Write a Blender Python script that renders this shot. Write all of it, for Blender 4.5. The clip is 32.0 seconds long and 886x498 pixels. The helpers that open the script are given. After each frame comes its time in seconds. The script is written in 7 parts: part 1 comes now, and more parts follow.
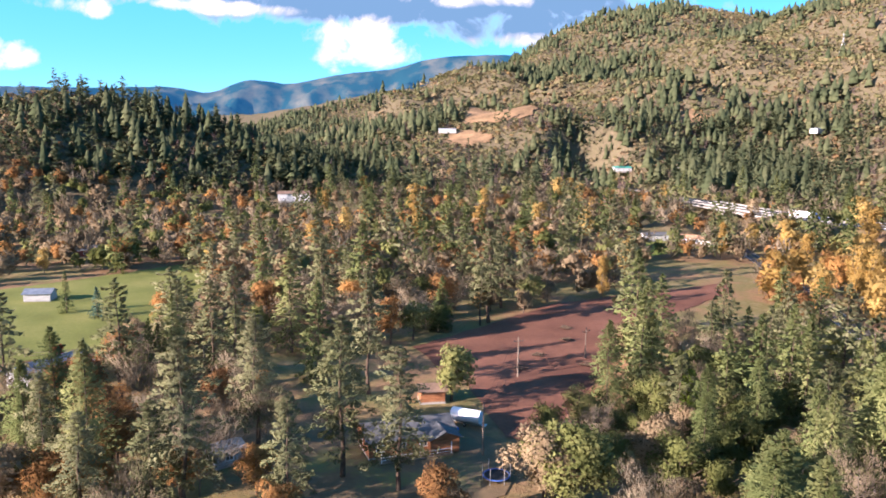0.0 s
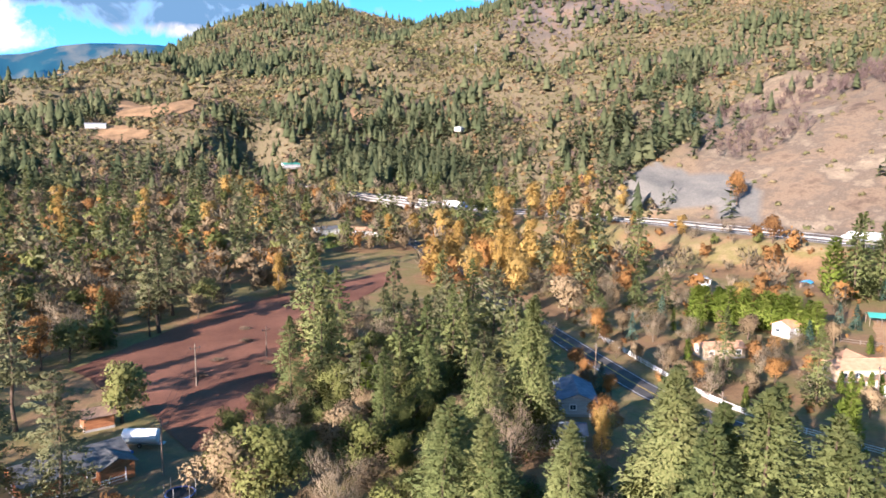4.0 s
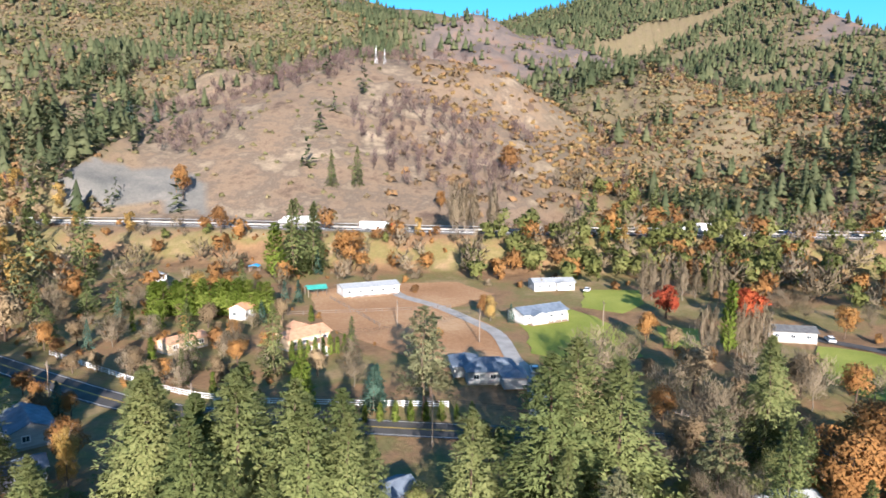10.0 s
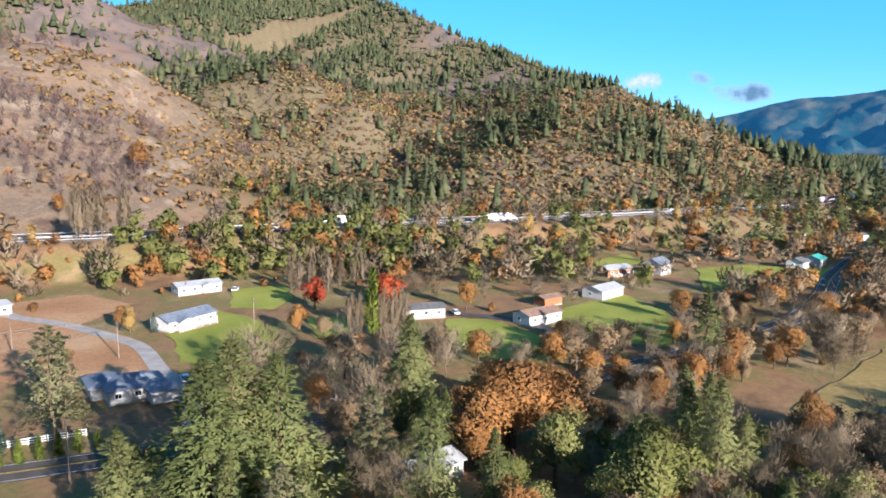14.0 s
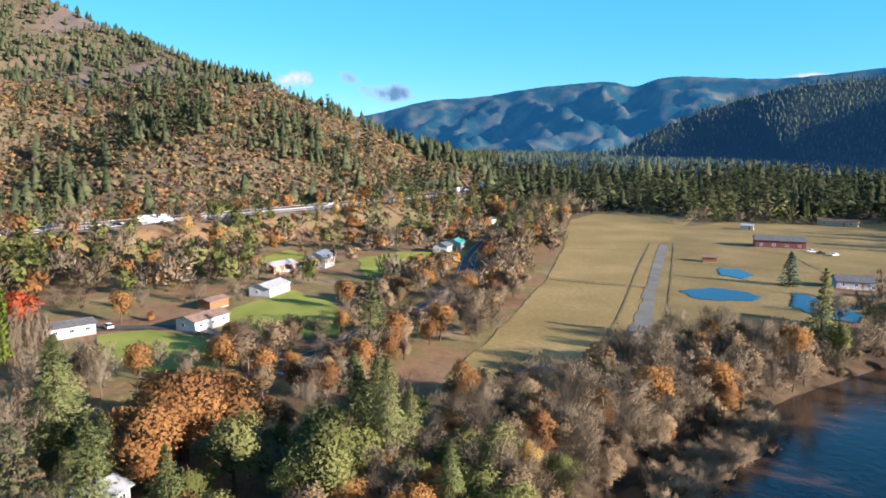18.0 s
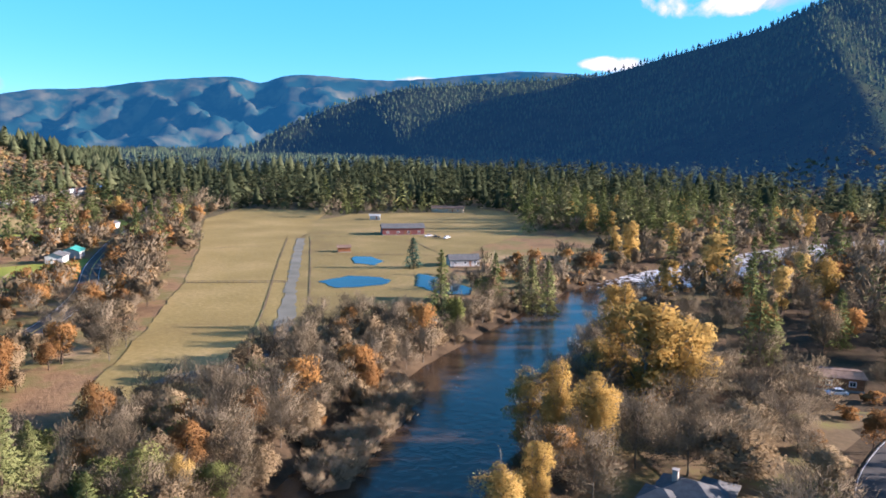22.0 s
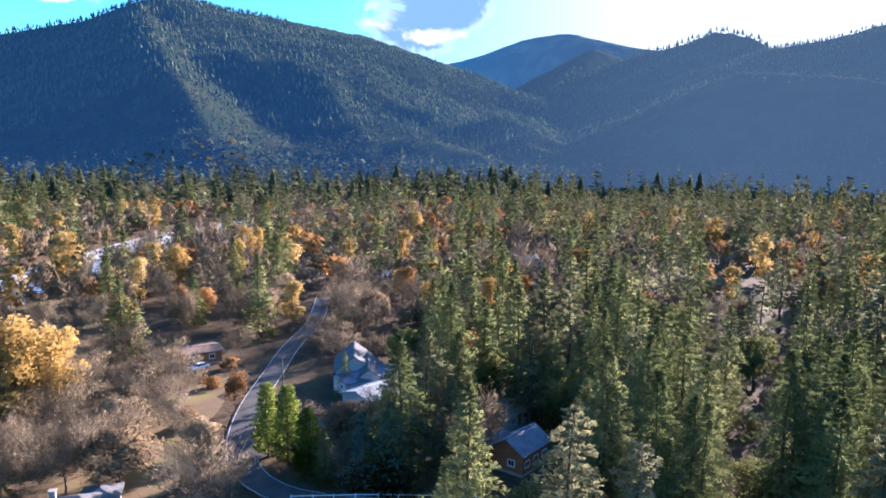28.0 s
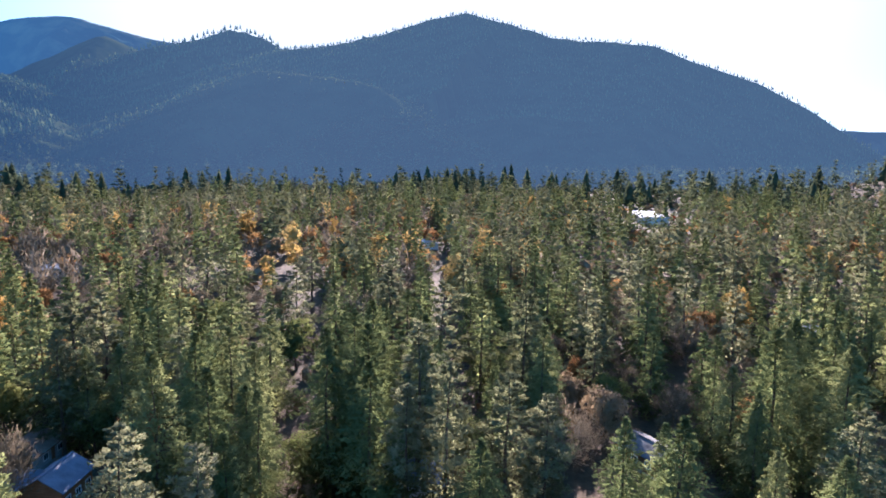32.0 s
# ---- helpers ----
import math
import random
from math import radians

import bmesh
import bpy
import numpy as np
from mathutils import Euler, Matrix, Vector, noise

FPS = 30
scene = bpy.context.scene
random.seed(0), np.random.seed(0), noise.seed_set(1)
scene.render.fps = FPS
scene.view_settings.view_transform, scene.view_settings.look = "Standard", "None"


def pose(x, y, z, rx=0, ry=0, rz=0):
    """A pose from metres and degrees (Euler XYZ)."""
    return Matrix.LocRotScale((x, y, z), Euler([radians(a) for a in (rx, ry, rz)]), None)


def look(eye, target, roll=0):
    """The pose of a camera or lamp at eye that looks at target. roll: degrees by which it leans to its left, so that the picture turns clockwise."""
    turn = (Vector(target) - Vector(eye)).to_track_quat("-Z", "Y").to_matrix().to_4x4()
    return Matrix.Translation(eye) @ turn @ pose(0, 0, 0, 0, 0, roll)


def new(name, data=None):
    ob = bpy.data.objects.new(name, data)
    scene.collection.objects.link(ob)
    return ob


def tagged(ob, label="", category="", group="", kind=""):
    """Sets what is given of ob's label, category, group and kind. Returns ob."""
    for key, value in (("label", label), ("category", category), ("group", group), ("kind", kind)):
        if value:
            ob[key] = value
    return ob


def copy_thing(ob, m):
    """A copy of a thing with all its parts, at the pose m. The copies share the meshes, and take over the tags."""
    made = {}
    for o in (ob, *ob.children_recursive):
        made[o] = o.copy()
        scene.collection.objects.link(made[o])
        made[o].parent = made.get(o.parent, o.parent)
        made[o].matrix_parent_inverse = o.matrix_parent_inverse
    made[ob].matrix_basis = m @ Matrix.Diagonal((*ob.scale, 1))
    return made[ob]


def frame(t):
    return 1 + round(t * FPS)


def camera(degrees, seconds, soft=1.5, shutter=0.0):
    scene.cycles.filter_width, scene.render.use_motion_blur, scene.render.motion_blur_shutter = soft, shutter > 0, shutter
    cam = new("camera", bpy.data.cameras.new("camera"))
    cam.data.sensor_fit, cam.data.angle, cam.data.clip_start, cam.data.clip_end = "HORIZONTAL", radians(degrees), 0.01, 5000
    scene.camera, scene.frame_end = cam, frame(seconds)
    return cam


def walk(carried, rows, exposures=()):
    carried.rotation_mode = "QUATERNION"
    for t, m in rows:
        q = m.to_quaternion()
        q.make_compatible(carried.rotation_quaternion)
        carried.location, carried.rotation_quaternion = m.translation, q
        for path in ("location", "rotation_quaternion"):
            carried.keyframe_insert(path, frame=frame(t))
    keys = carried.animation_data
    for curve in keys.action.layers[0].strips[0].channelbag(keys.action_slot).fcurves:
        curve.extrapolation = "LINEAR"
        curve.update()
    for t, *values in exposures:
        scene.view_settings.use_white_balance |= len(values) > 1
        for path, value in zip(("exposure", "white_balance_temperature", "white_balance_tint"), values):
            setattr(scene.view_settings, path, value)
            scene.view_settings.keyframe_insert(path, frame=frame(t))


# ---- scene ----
cam = camera(63.8, 32.0, soft=1.75)
EYE = 52.0
SUN_BEARING, SUN_HEIGHT = 241.0, 17.0

# bearings of the view, clockwise from the first direction, second by second
TURNS = [(0, 0.07), (0.5, -2.94), (1, -6.3), (1.5, -9.24), (2, -12.85), (2.5, -16.11), (3, -19.36), (3.5, -22.68), (5.5, -35.94),
         (6, -39.35), (6.5, -42.7), (7, -46.37), (7.5, -49.92), (8, -53.56), (8.5, -57.06), (9, -60.71), (9.5, -64.51), (10, -68.49),
         (10.5, -72.08), (11, -75.69), (11.5, -79.32), (12, -82.75), (12.5, -86.34), (13, -90.03), (13.5, -93.38), (14, -96.74), (14.5, -99.91),
         (16.5, -113.34), (17, -116.79), (17.5, -120.01), (18, -123.57), (18.5, -126.82), (19, -130.36), (19.5, -133.74), (20, -137.44), (20.5, -140.93),
         (21, -144.85), (21.5, -148.53), (22, -152.35), (22.5, -155.93), (23, -160.09), (23.5, -164.01), (24, -167.67), (24.5, -171.61), (25, -175.66),
         (25.5, -179.83), (27.5, -197.36), (28, -201.81), (28.5, -206.33), (29, -211.1), (29.5, -215.64), (30, -219.99), (30.5, -224.36), (31, -228.87),
         (31.5, -233.5), (32, -238.3)]
PITCH, LEAN = -8.45, -0.58
walk(cam, [(t, pose(0, 0, EYE, 90 + PITCH, LEAN, turn)) for t, turn in TURNS],
     exposures=[(0, 2.03, 6350, 30), (3, 2.02, 6300, 27), (7, 1.86, 6050, 16), (10, 1.76, 6050, 16), (14, 1.62, 6050, 19), (19, 1.66, 6200, 23), (23, 1.86, 6150, 28), (26, 2.14, 6050, 34), (28.5, 2.44, 5850, 33), (32, 2.42, 5850, 31)])

# ---- sky and sun ----
world = bpy.data.worlds.new("sky")
scene.world = world
world.use_nodes = True
wn, wl = world.node_tree.nodes, world.node_tree.links
sky = wn.new("ShaderNodeTexSky")
sky.sky_type, sky.sun_disc = "NISHITA", False
sky.sun_elevation, sky.sun_rotation = radians(SUN_HEIGHT), radians(SUN_BEARING)
sky.altitude, sky.air_density, sky.dust_density, sky.ozone_density = 400, 0.75, 0.0, 3.5
SKY_STRENGTH = 0.114


def bearing_vec(a, e):
    a, e = radians(a), radians(e)
    return Vector((math.sin(a) * math.cos(e), math.cos(a) * math.cos(e), math.sin(e)))


def wmath(op, a, b=None, c=None):
    n = wn.new("ShaderNodeMath")
    n.operation = op
    for i, v in enumerate((a, b, c)):
        if v is None:
            continue
        if isinstance(v, (int, float)):
            n.inputs[i].default_value = v
        else:
            wl.new(v, n.inputs[i])
    return n.outputs[0]


co = wn.new("ShaderNodeTexCoord")
torn = wn.new("ShaderNodeTexNoise")
torn.inputs["Scale"].default_value, torn.inputs["Detail"].default_value, torn.inputs["Roughness"].default_value = 12.0, 10.0, 0.6
torn.inputs["Distortion"].default_value = 0.4
wl.new(co.outputs["Generated"], torn.inputs["Vector"])


def dot_with(axis):
    n = wn.new("ShaderNodeVectorMath")
    n.operation = "DOT_PRODUCT"
    wl.new(co.outputs["Generated"], n.inputs[0])
    n.inputs[1].default_value = axis
    return n.outputs["Value"]


def clouds(banks, sharp):
    """How much cloud lies in a direction: torn banks, each round its own bearing and height, with half widths in degrees."""
    total = None
    for a, e, wa, we, s in banks:
        d = bearing_vec(a, e)
        side = Vector((d.y, -d.x, 0)).normalized()
        up = side.cross(d).normalized()
        up = up if up.z > 0 else -up
        terms = []
        for axis, w in ((side, wa * 1.25), (up, we * 1.3)):
            q = wmath("DIVIDE", wmath("SUBTRACT", dot_with(axis), d.dot(axis)), math.sin(radians(w)))
            terms.append(wmath("MULTIPLY", q, q))
        near = wmath("GREATER_THAN", dot_with(d), 0.3)
        blob = wmath("MULTIPLY", wmath("MULTIPLY", wmath("MAXIMUM", wmath("SUBTRACT", 1.0, wmath("ADD", *terms)), 0.0), near), s)
        total = blob if total is None else wmath("MAXIMUM", total, blob)
    thick = wmath("ADD", total, wmath("MULTIPLY", wmath("SUBTRACT", torn.outputs["Fac"], 0.63), 3.8))
    inside_bank = wmath("GREATER_THAN", total, 0.005)
    return wmath("MULTIPLY", wmath("MINIMUM", wmath("MAXIMUM", wmath("MULTIPLY", thick, sharp), 0.0), 1.0), inside_bank), thick


GREY_BANKS = [(-3, 11.1, 21, 2.3, 1.6), (6.028, 9.02, 9, 1.7, 1.2), (25.12, 12.2, 10, 1.6, 1.0), (200.4, 10.6, 5.6, 3.6, 1.5), (115.4, 4.8, 1.6, 0.7, 0.75), (118.9, 3.79, 2.6, 0.7, 0.7), (175.6, 11.2, 8, 1.8, 0.9), (209.5, 13.2, 9, 1.5, 1.0)]
WHITE_BANKS = [(-6.7, 7.41, 4.7, 1.9, 1.4), (2.372, 11, 4.8, 0.8, 1.1), (-17, 9.72, 6.5, 0.6, 1.05), (6.028, 7.91, 5.0, 0.7, 0.75), (-27, 9.12, 3.0, 0.8, 0.9), (-31.5, 5.6, 2.6, 1.2, 1.1), (111.4, 4.8, 2.6, 1.0, 1.1), (165.7, 6.1, 2.6, 0.5, 0.85), (150, 4.7, 1.8, 0.4, 0.8),
               (171.7, 10.4, 6.0, 1.2, 1.0), (197, 10.2, 3.0, 1.6, 0.9), (202.4, 8.22, 3.5, 0.7, 0.85)]
tone = wn.new("ShaderNodeHueSaturation")
tone.inputs["Hue"].default_value, tone.inputs["Saturation"].default_value, tone.inputs["Value"].default_value = 0.487, 1.2, 0.85
deep = wn.new("ShaderNodeMix")
deep.data_type = "RGBA"
deep.inputs[7].default_value = (0.75, 2.0, 3.3, 1)
height = dot_with((0, 0, 1))
wl.new(wmath("MAXIMUM", wmath("SUBTRACT", 0.64, wmath("MULTIPLY", wmath("MAXIMUM", wmath("SUBTRACT", height, 0.22), 0.0), 1.6)), 0.0), deep.inputs[0])
wl.new(sky.outputs["Color"], deep.inputs[6])

near_sun = wmath("MINIMUM", wmath("MAXIMUM", wmath("DIVIDE", wmath("SUBTRACT", dot_with(bearing_vec(SUN_BEARING, SUN_HEIGHT)), 0.64), 0.26), 0.0), 1.0)
milky = wn.new("ShaderNodeMix")
milky.data_type = "RGBA"
milky.inputs[7].default_value = (1.85, 1.9, 1.68, 1)
wl.new(wmath("MULTIPLY", wmath("MULTIPLY", near_sun, near_sun), 0.85), milky.inputs[0])
wl.new(deep.outputs[2], tone.inputs["Color"])
wl.new(tone.outputs["Color"], milky.inputs[6])
over = None
for banks, sharp, edge, core in ((GREY_BANKS, 1.8, (1.9, 2.2, 2.7), (0.48, 1.0, 1.55)), (WHITE_BANKS, 2.0, (1.9, 2.1, 2.4), (3.1, 3.05, 2.95))):
    cover, thick = clouds(banks, sharp)
    ramp = wn.new("ShaderNodeValToRGB")
    ramp.color_ramp.elements[0].position, ramp.color_ramp.elements[0].color = 0.05, (*edge, 1)
    ramp.color_ramp.elements[1].position, ramp.color_ramp.elements[1].color = 0.6, (*core, 1)
    wl.new(thick, ramp.inputs["Fac"])
    last = milky.outputs[2] if over is None else over.outputs[2]
    over = wn.new("ShaderNodeMix")
    over.data_type = "RGBA"
    wl.new(cover, over.inputs[0])
    wl.new(last, over.inputs[6])
    wl.new(ramp.outputs["Color"], over.inputs[7])
wl.new(over.outputs[2], wn["Background"].inputs["Color"])
wn["Background"].inputs["Strength"].default_value = SKY_STRENGTH

sun = new("sun", bpy.data.lights.new("sun", "SUN"))
sun.data.energy, sun.data.angle, sun.data.color = 4.8, radians(0.6), (1.0, 0.91, 0.79)
sun.matrix_basis = look(bearing_vec(SUN_BEARING, SUN_HEIGHT) * 3000, (0, 0, 0))

# ---- materials ----


def nodes_of(name):
    m = bpy.data.materials.new(name)
    m.use_nodes = True
    return m, m.node_tree.nodes, m.node_tree.links


def surface(name, dark, light, scale=1.0, rough=0.85, bump=0.3, metal=0.0, fine=9.0, streak=(1, 1, 1), spots=None, shift=0.0, grain=0.35):
    """A rough surface whose colour wanders between two tones at a large and a fine scale (in metres: 1 / scale)."""
    m, n, l = nodes_of(name)
    b = n["Principled BSDF"]
    b.inputs["Roughness"].default_value, b.inputs["Metallic"].default_value = rough, metal
    b.inputs["Specular IOR Level"].default_value = 0.5 if rough < 0.8 else 0.12
    geo = n.new("ShaderNodeNewGeometry")
    stretch = n.new("ShaderNodeMapping")
    stretch.inputs["Scale"].default_value = streak
    l.new(geo.outputs["Position"], stretch.inputs["Vector"])
    big, small = n.new("ShaderNodeTexNoise"), n.new("ShaderNodeTexNoise")
    big.inputs["Scale"].default_value, big.inputs["Detail"].default_value = scale, 5.0
    small.inputs["Scale"].default_value, small.inputs["Detail"].default_value = scale * fine, 6.0
    small.inputs["Roughness"].default_value = 0.7
    for k in (big, small):
        l.new(stretch.outputs[0], k.inputs["Vector"])
    mix = n.new("ShaderNodeMath")
    mix.operation = "MULTIPLY_ADD"
    mix.inputs[1].default_value = grain
    l.new(small.outputs["Fac"], mix.inputs[0])
    lift = n.new("ShaderNodeMath")
    lift.operation = "MULTIPLY_ADD"
    lift.inputs[1].default_value, lift.inputs[2].default_value = 1.0 - grain, 0.0
    l.new(big.outputs["Fac"], lift.inputs[0])
    l.new(lift.outputs[0], mix.inputs[2])
    r = n.new("ShaderNodeValToRGB")
    r.color_ramp.elements[0].position, r.color_ramp.elements[0].color = 0.36, (*dark, 1)
    r.color_ramp.elements[1].position, r.color_ramp.elements[1].color = 0.64, (*light, 1)
    if spots:
        e = r.color_ramp.elements.new(0.5)
        e.color = (*spots, 1)
    l.new(mix.outputs[0], r.inputs["Fac"])
    colour = r.outputs["Color"]
    if shift:
        info, hsv = n.new("ShaderNodeObjectInfo"), n.new("ShaderNodeHueSaturation")
        k = n.new("ShaderNodeMath")
        k.operation = "MULTIPLY_ADD"
        k.inputs[1].default_value, k.inputs[2].default_value = shift, 1.0 - shift / 2
        l.new(info.outputs["Random"], k.inputs[0])
        l.new(k.outputs[0], hsv.inputs["Value"])
        l.new(colour, hsv.inputs["Color"])
        colour = hsv.outputs["Color"]
    l.new(colour, b.inputs["Base Color"])
    if bump:
        u = n.new("ShaderNodeBump")
        u.inputs["Strength"].default_value, u.inputs["Distance"].default_value = bump, 0.3 / scale / fine
        l.new(small.outputs["Fac"], u.inputs["Height"])
        l.new(u.outputs["Normal"], b.inputs["Normal"])
    return m


def foliage(name, tones, through_light=0.3, patch=0.7, apart=0.62, patchy=0.7):
    """Leaves: tones run from tree to tree and from clump to clump; part of the light comes through."""
    m, n, l = nodes_of(name)
    n.remove(n["Principled BSDF"])
    info, geo, tint = n.new("ShaderNodeObjectInfo"), n.new("ShaderNodeNewGeometry"), n.new("ShaderNodeAttribute")
    tint.attribute_name = "tint"
    big = n.new("ShaderNodeTexNoise")
    big.inputs["Scale"].default_value, big.inputs["Detail"].default_value = patch, 4.0
    l.new(geo.outputs["Position"], big.inputs["Vector"])

    def op(kind, a, b, c=None):
        k = n.new("ShaderNodeMath")
        k.operation = kind
        for i, v in enumerate((a, b, c)):
            if v is None:
                continue
            if isinstance(v, (int, float)):
                k.inputs[i].default_value = v
            else:
                l.new(v, k.inputs[i])
        return k.outputs[0]
    f = op("FRACT", op("ADD", info.outputs["Random"], tint.outputs["Fac"]), 0)
    f = op("ADD", op("ADD", op("MULTIPLY", f, apart), 0.31 - apart / 2), op("MULTIPLY", op("SUBTRACT", big.outputs["Fac"], 0.5), patchy))
    f = op("ADD", f, op("MULTIPLY", geo.outputs["Random Per Island"], 0.2))
    r = n.new("ShaderNodeValToRGB")
    while len(r.color_ramp.elements) < len(tones):
        r.color_ramp.elements.new(0.5)
    for i, c in enumerate(tones):
        r.color_ramp.elements[i].position = 0.1 + 0.75 * i / (len(tones) - 1)
        r.color_ramp.elements[i].color = (*c, 1)
    l.new(f, r.inputs["Fac"])
    d, t, mix = n.new("ShaderNodeBsdfDiffuse"), n.new("ShaderNodeBsdfTranslucent"), n.new("ShaderNodeMixShader")
    mix.inputs[0].default_value = through_light
    l.new(r.outputs["Color"], d.inputs["Color"])
    l.new(r.outputs["Color"], t.inputs["Color"])
    l.new(d.outputs[0], mix.inputs[1])
    l.new(t.outputs[0], mix.inputs[2])
    l.new(mix.outputs[0], n["Material Output"].inputs["Surface"])
    return m


FIR = foliage("fir_needles", [(0.0978, 0.12, 0.0437), (0.152, 0.172, 0.0644), (0.213, 0.218, 0.0885)], 0.22)
# fir colour darkened to stand for shade inside dense woods
SHADED_FIR = foliage("shaded_fir_needles", [(0.052, 0.066, 0.036), (0.082, 0.096, 0.05), (0.12, 0.13, 0.064)], 0.4)
PINE = foliage("pine_needles", [(0.121, 0.127, 0.0598), (0.172, 0.172, 0.0885), (0.224, 0.215, 0.117)], 0.22)
OAKGREEN = foliage("evergreen_oak_leaves", [(0.11, 0.121, 0.0396), (0.171, 0.182, 0.0605), (0.242, 0.237, 0.0935)], 0.35)
RUST = foliage("rust_leaves", [(0.21, 0.112, 0.048), (0.33, 0.172, 0.063), (0.43, 0.24, 0.082)], 0.4)
YELLOW = foliage("yellow_leaves", [(0.35, 0.225, 0.07), (0.46, 0.31, 0.1), (0.54, 0.39, 0.15)], 0.45)
RED = foliage("red_leaves", [(0.25, 0.05, 0.03), (0.4, 0.09, 0.04), (0.45, 0.16, 0.05)], 0.35)
TWIG = foliage("bare_twigs", [(0.125, 0.1, 0.064), (0.2, 0.158, 0.105), (0.28, 0.225, 0.155)], 0.22)
BURNT = foliage("burnt_twigs", [(0.07, 0.048, 0.044), (0.115, 0.082, 0.074), (0.165, 0.122, 0.108)], 0.1)
BROWNLEAF = foliage("withered_leaves", [(0.17, 0.125, 0.075), (0.25, 0.182, 0.105), (0.33, 0.25, 0.15)], 0.3)
DRYTWIG = foliage("dry_willow_twigs", [(0.27, 0.205, 0.13), (0.36, 0.28, 0.18), (0.46, 0.36, 0.24)], 0.4)
HEDGE = foliage("hedge_leaves", [(0.08, 0.115, 0.018), (0.15, 0.195, 0.035), (0.22, 0.26, 0.06)], 0.25)
BLUESPRUCE = foliage("blue_spruce_needles", [(0.05, 0.10, 0.075), (0.09, 0.15, 0.11), (0.12, 0.18, 0.14)], 0.2)
# lighter copy of that fir colour, for hills that face the sun
SUNLIT_FIR = foliage("sunlit_fir_needles", [(0.07, 0.088, 0.045), (0.1, 0.115, 0.058), (0.14, 0.148, 0.077)], 0.3, 0.03)
HILLSHRUB = foliage("hillside_shrub_leaves", [(0.12, 0.125, 0.055), (0.17, 0.155, 0.075), (0.215, 0.175, 0.095), (0.25, 0.175, 0.11)], 0.25, 0.018, 0.4, 1.6)
BARK = surface("bark", (0.05, 0.035, 0.025), (0.13, 0.09, 0.065), 2.0, 0.95, 0.5, streak=(3, 3, 0.6))
PALEBARK = surface("pale_bark", (0.095, 0.08, 0.06), (0.19, 0.16, 0.125), 1.5, 0.9, 0.4, streak=(2, 2, 0.6))
ASPHALT = surface("worn_asphalt", (0.06, 0.056, 0.052), (0.1, 0.094, 0.088), 0.35, 0.85, 0.2, fine=14)
GRAVEL = surface("pale_gravel", (0.25, 0.235, 0.215), (0.38, 0.36, 0.33), 0.3, 0.95, 0.5, fine=12)
CONCRETE = surface("weathered_concrete", (0.24, 0.225, 0.2), (0.35, 0.33, 0.3), 0.4, 0.85, 0.25)
PAINT_WHITE = surface("road_paint_white", (0.55, 0.55, 0.53), (0.75, 0.75, 0.72), 0.8, 0.7, 0.1)
PAINT_YELLOW = surface("road_paint_yellow", (0.5, 0.33, 0.05), (0.65, 0.45, 0.08), 0.8, 0.7, 0.1)
METAL = surface("galvanised_steel", (0.4, 0.41, 0.42), (0.6, 0.61, 0.62), 1.0, 0.45, 0.1, metal=0.7)
SOIL = surface("ploughed_soil", (0.12, 0.052, 0.034), (0.24, 0.108, 0.068), 0.05, 0.97, 0.8, fine=22, spots=(0.18, 0.08, 0.05))
MEADOWGRASS = surface("meadow_grass", (0.115, 0.122, 0.03), (0.22, 0.21, 0.062), 0.05, 0.95, 0.5, fine=20, spots=(0.155, 0.168, 0.042))
LAWN = surface("mown_lawn", (0.17, 0.2, 0.032), (0.29, 0.3, 0.065), 0.06, 0.95, 0.5, fine=25)
PASTURE = surface("dry_pasture", (0.2, 0.14, 0.055), (0.35, 0.25, 0.11), 0.03, 0.95, 0.5, fine=24, spots=(0.255, 0.19, 0.07), grain=0.5)
PASTURE_PALE = surface("bleached_pasture", (0.165, 0.118, 0.052), (0.31, 0.22, 0.1), 0.035, 0.95, 0.5, fine=24, spots=(0.215, 0.165, 0.062), grain=0.5)
PADDOCK = surface("bare_paddock_earth", (0.28, 0.145, 0.068), (0.46, 0.3, 0.165), 0.045, 0.95, 0.5, fine=25, spots=(0.36, 0.2, 0.1), grain=0.5)
MUD = surface("river_bank_mud", (0.10, 0.075, 0.05), (0.2, 0.15, 0.10), 0.2, 0.8, 0.5)

# ---- the lie of the land ----


def at(a, d, e):
    """A crest's point: bearing, distance, and the angle at which it stands over the level of the eye."""
    return (d * math.sin(radians(a)), d * math.cos(radians(a)), EYE + d * math.tan(radians(e)))


def vnoise(x, y, seed=0):
    xi, yi = np.floor(x).astype(np.int64), np.floor(y).astype(np.int64)
    fx, fy = x - xi, y - yi
    fx, fy = fx * fx * (3 - 2 * fx), fy * fy * (3 - 2 * fy)

    def h(a, b):
        n = (a * 374761393 + b * 668265263 + seed * 1274126177) & 0xFFFFFFFF
        n = ((n ^ (n >> 13)) * 1274126177) & 0xFFFFFFFF
        return ((n ^ (n >> 16)) & 0xFFFF) / 65535.0
    top = h(xi, yi) * (1 - fx) + h(xi + 1, yi) * fx
    low = h(xi, yi + 1) * (1 - fx) + h(xi + 1, yi + 1) * fx
    return top * (1 - fy) + low * fy


def fbm(x, y, scale, octaves=4, seed=0):
    total, amp, norm = 0.0, 1.0, 0.0
    for i in range(octaves):
        total = total + amp * vnoise(x * scale * 2 ** i, y * scale * 2 ** i, seed + i * 17)
        norm += amp
        amp *= 0.5
    return total / norm - 0.5


def smooth(v, a, b):
    t = np.clip((v - a) / (b - a), 0, 1)
    return t * t * (3 - 2 * t)


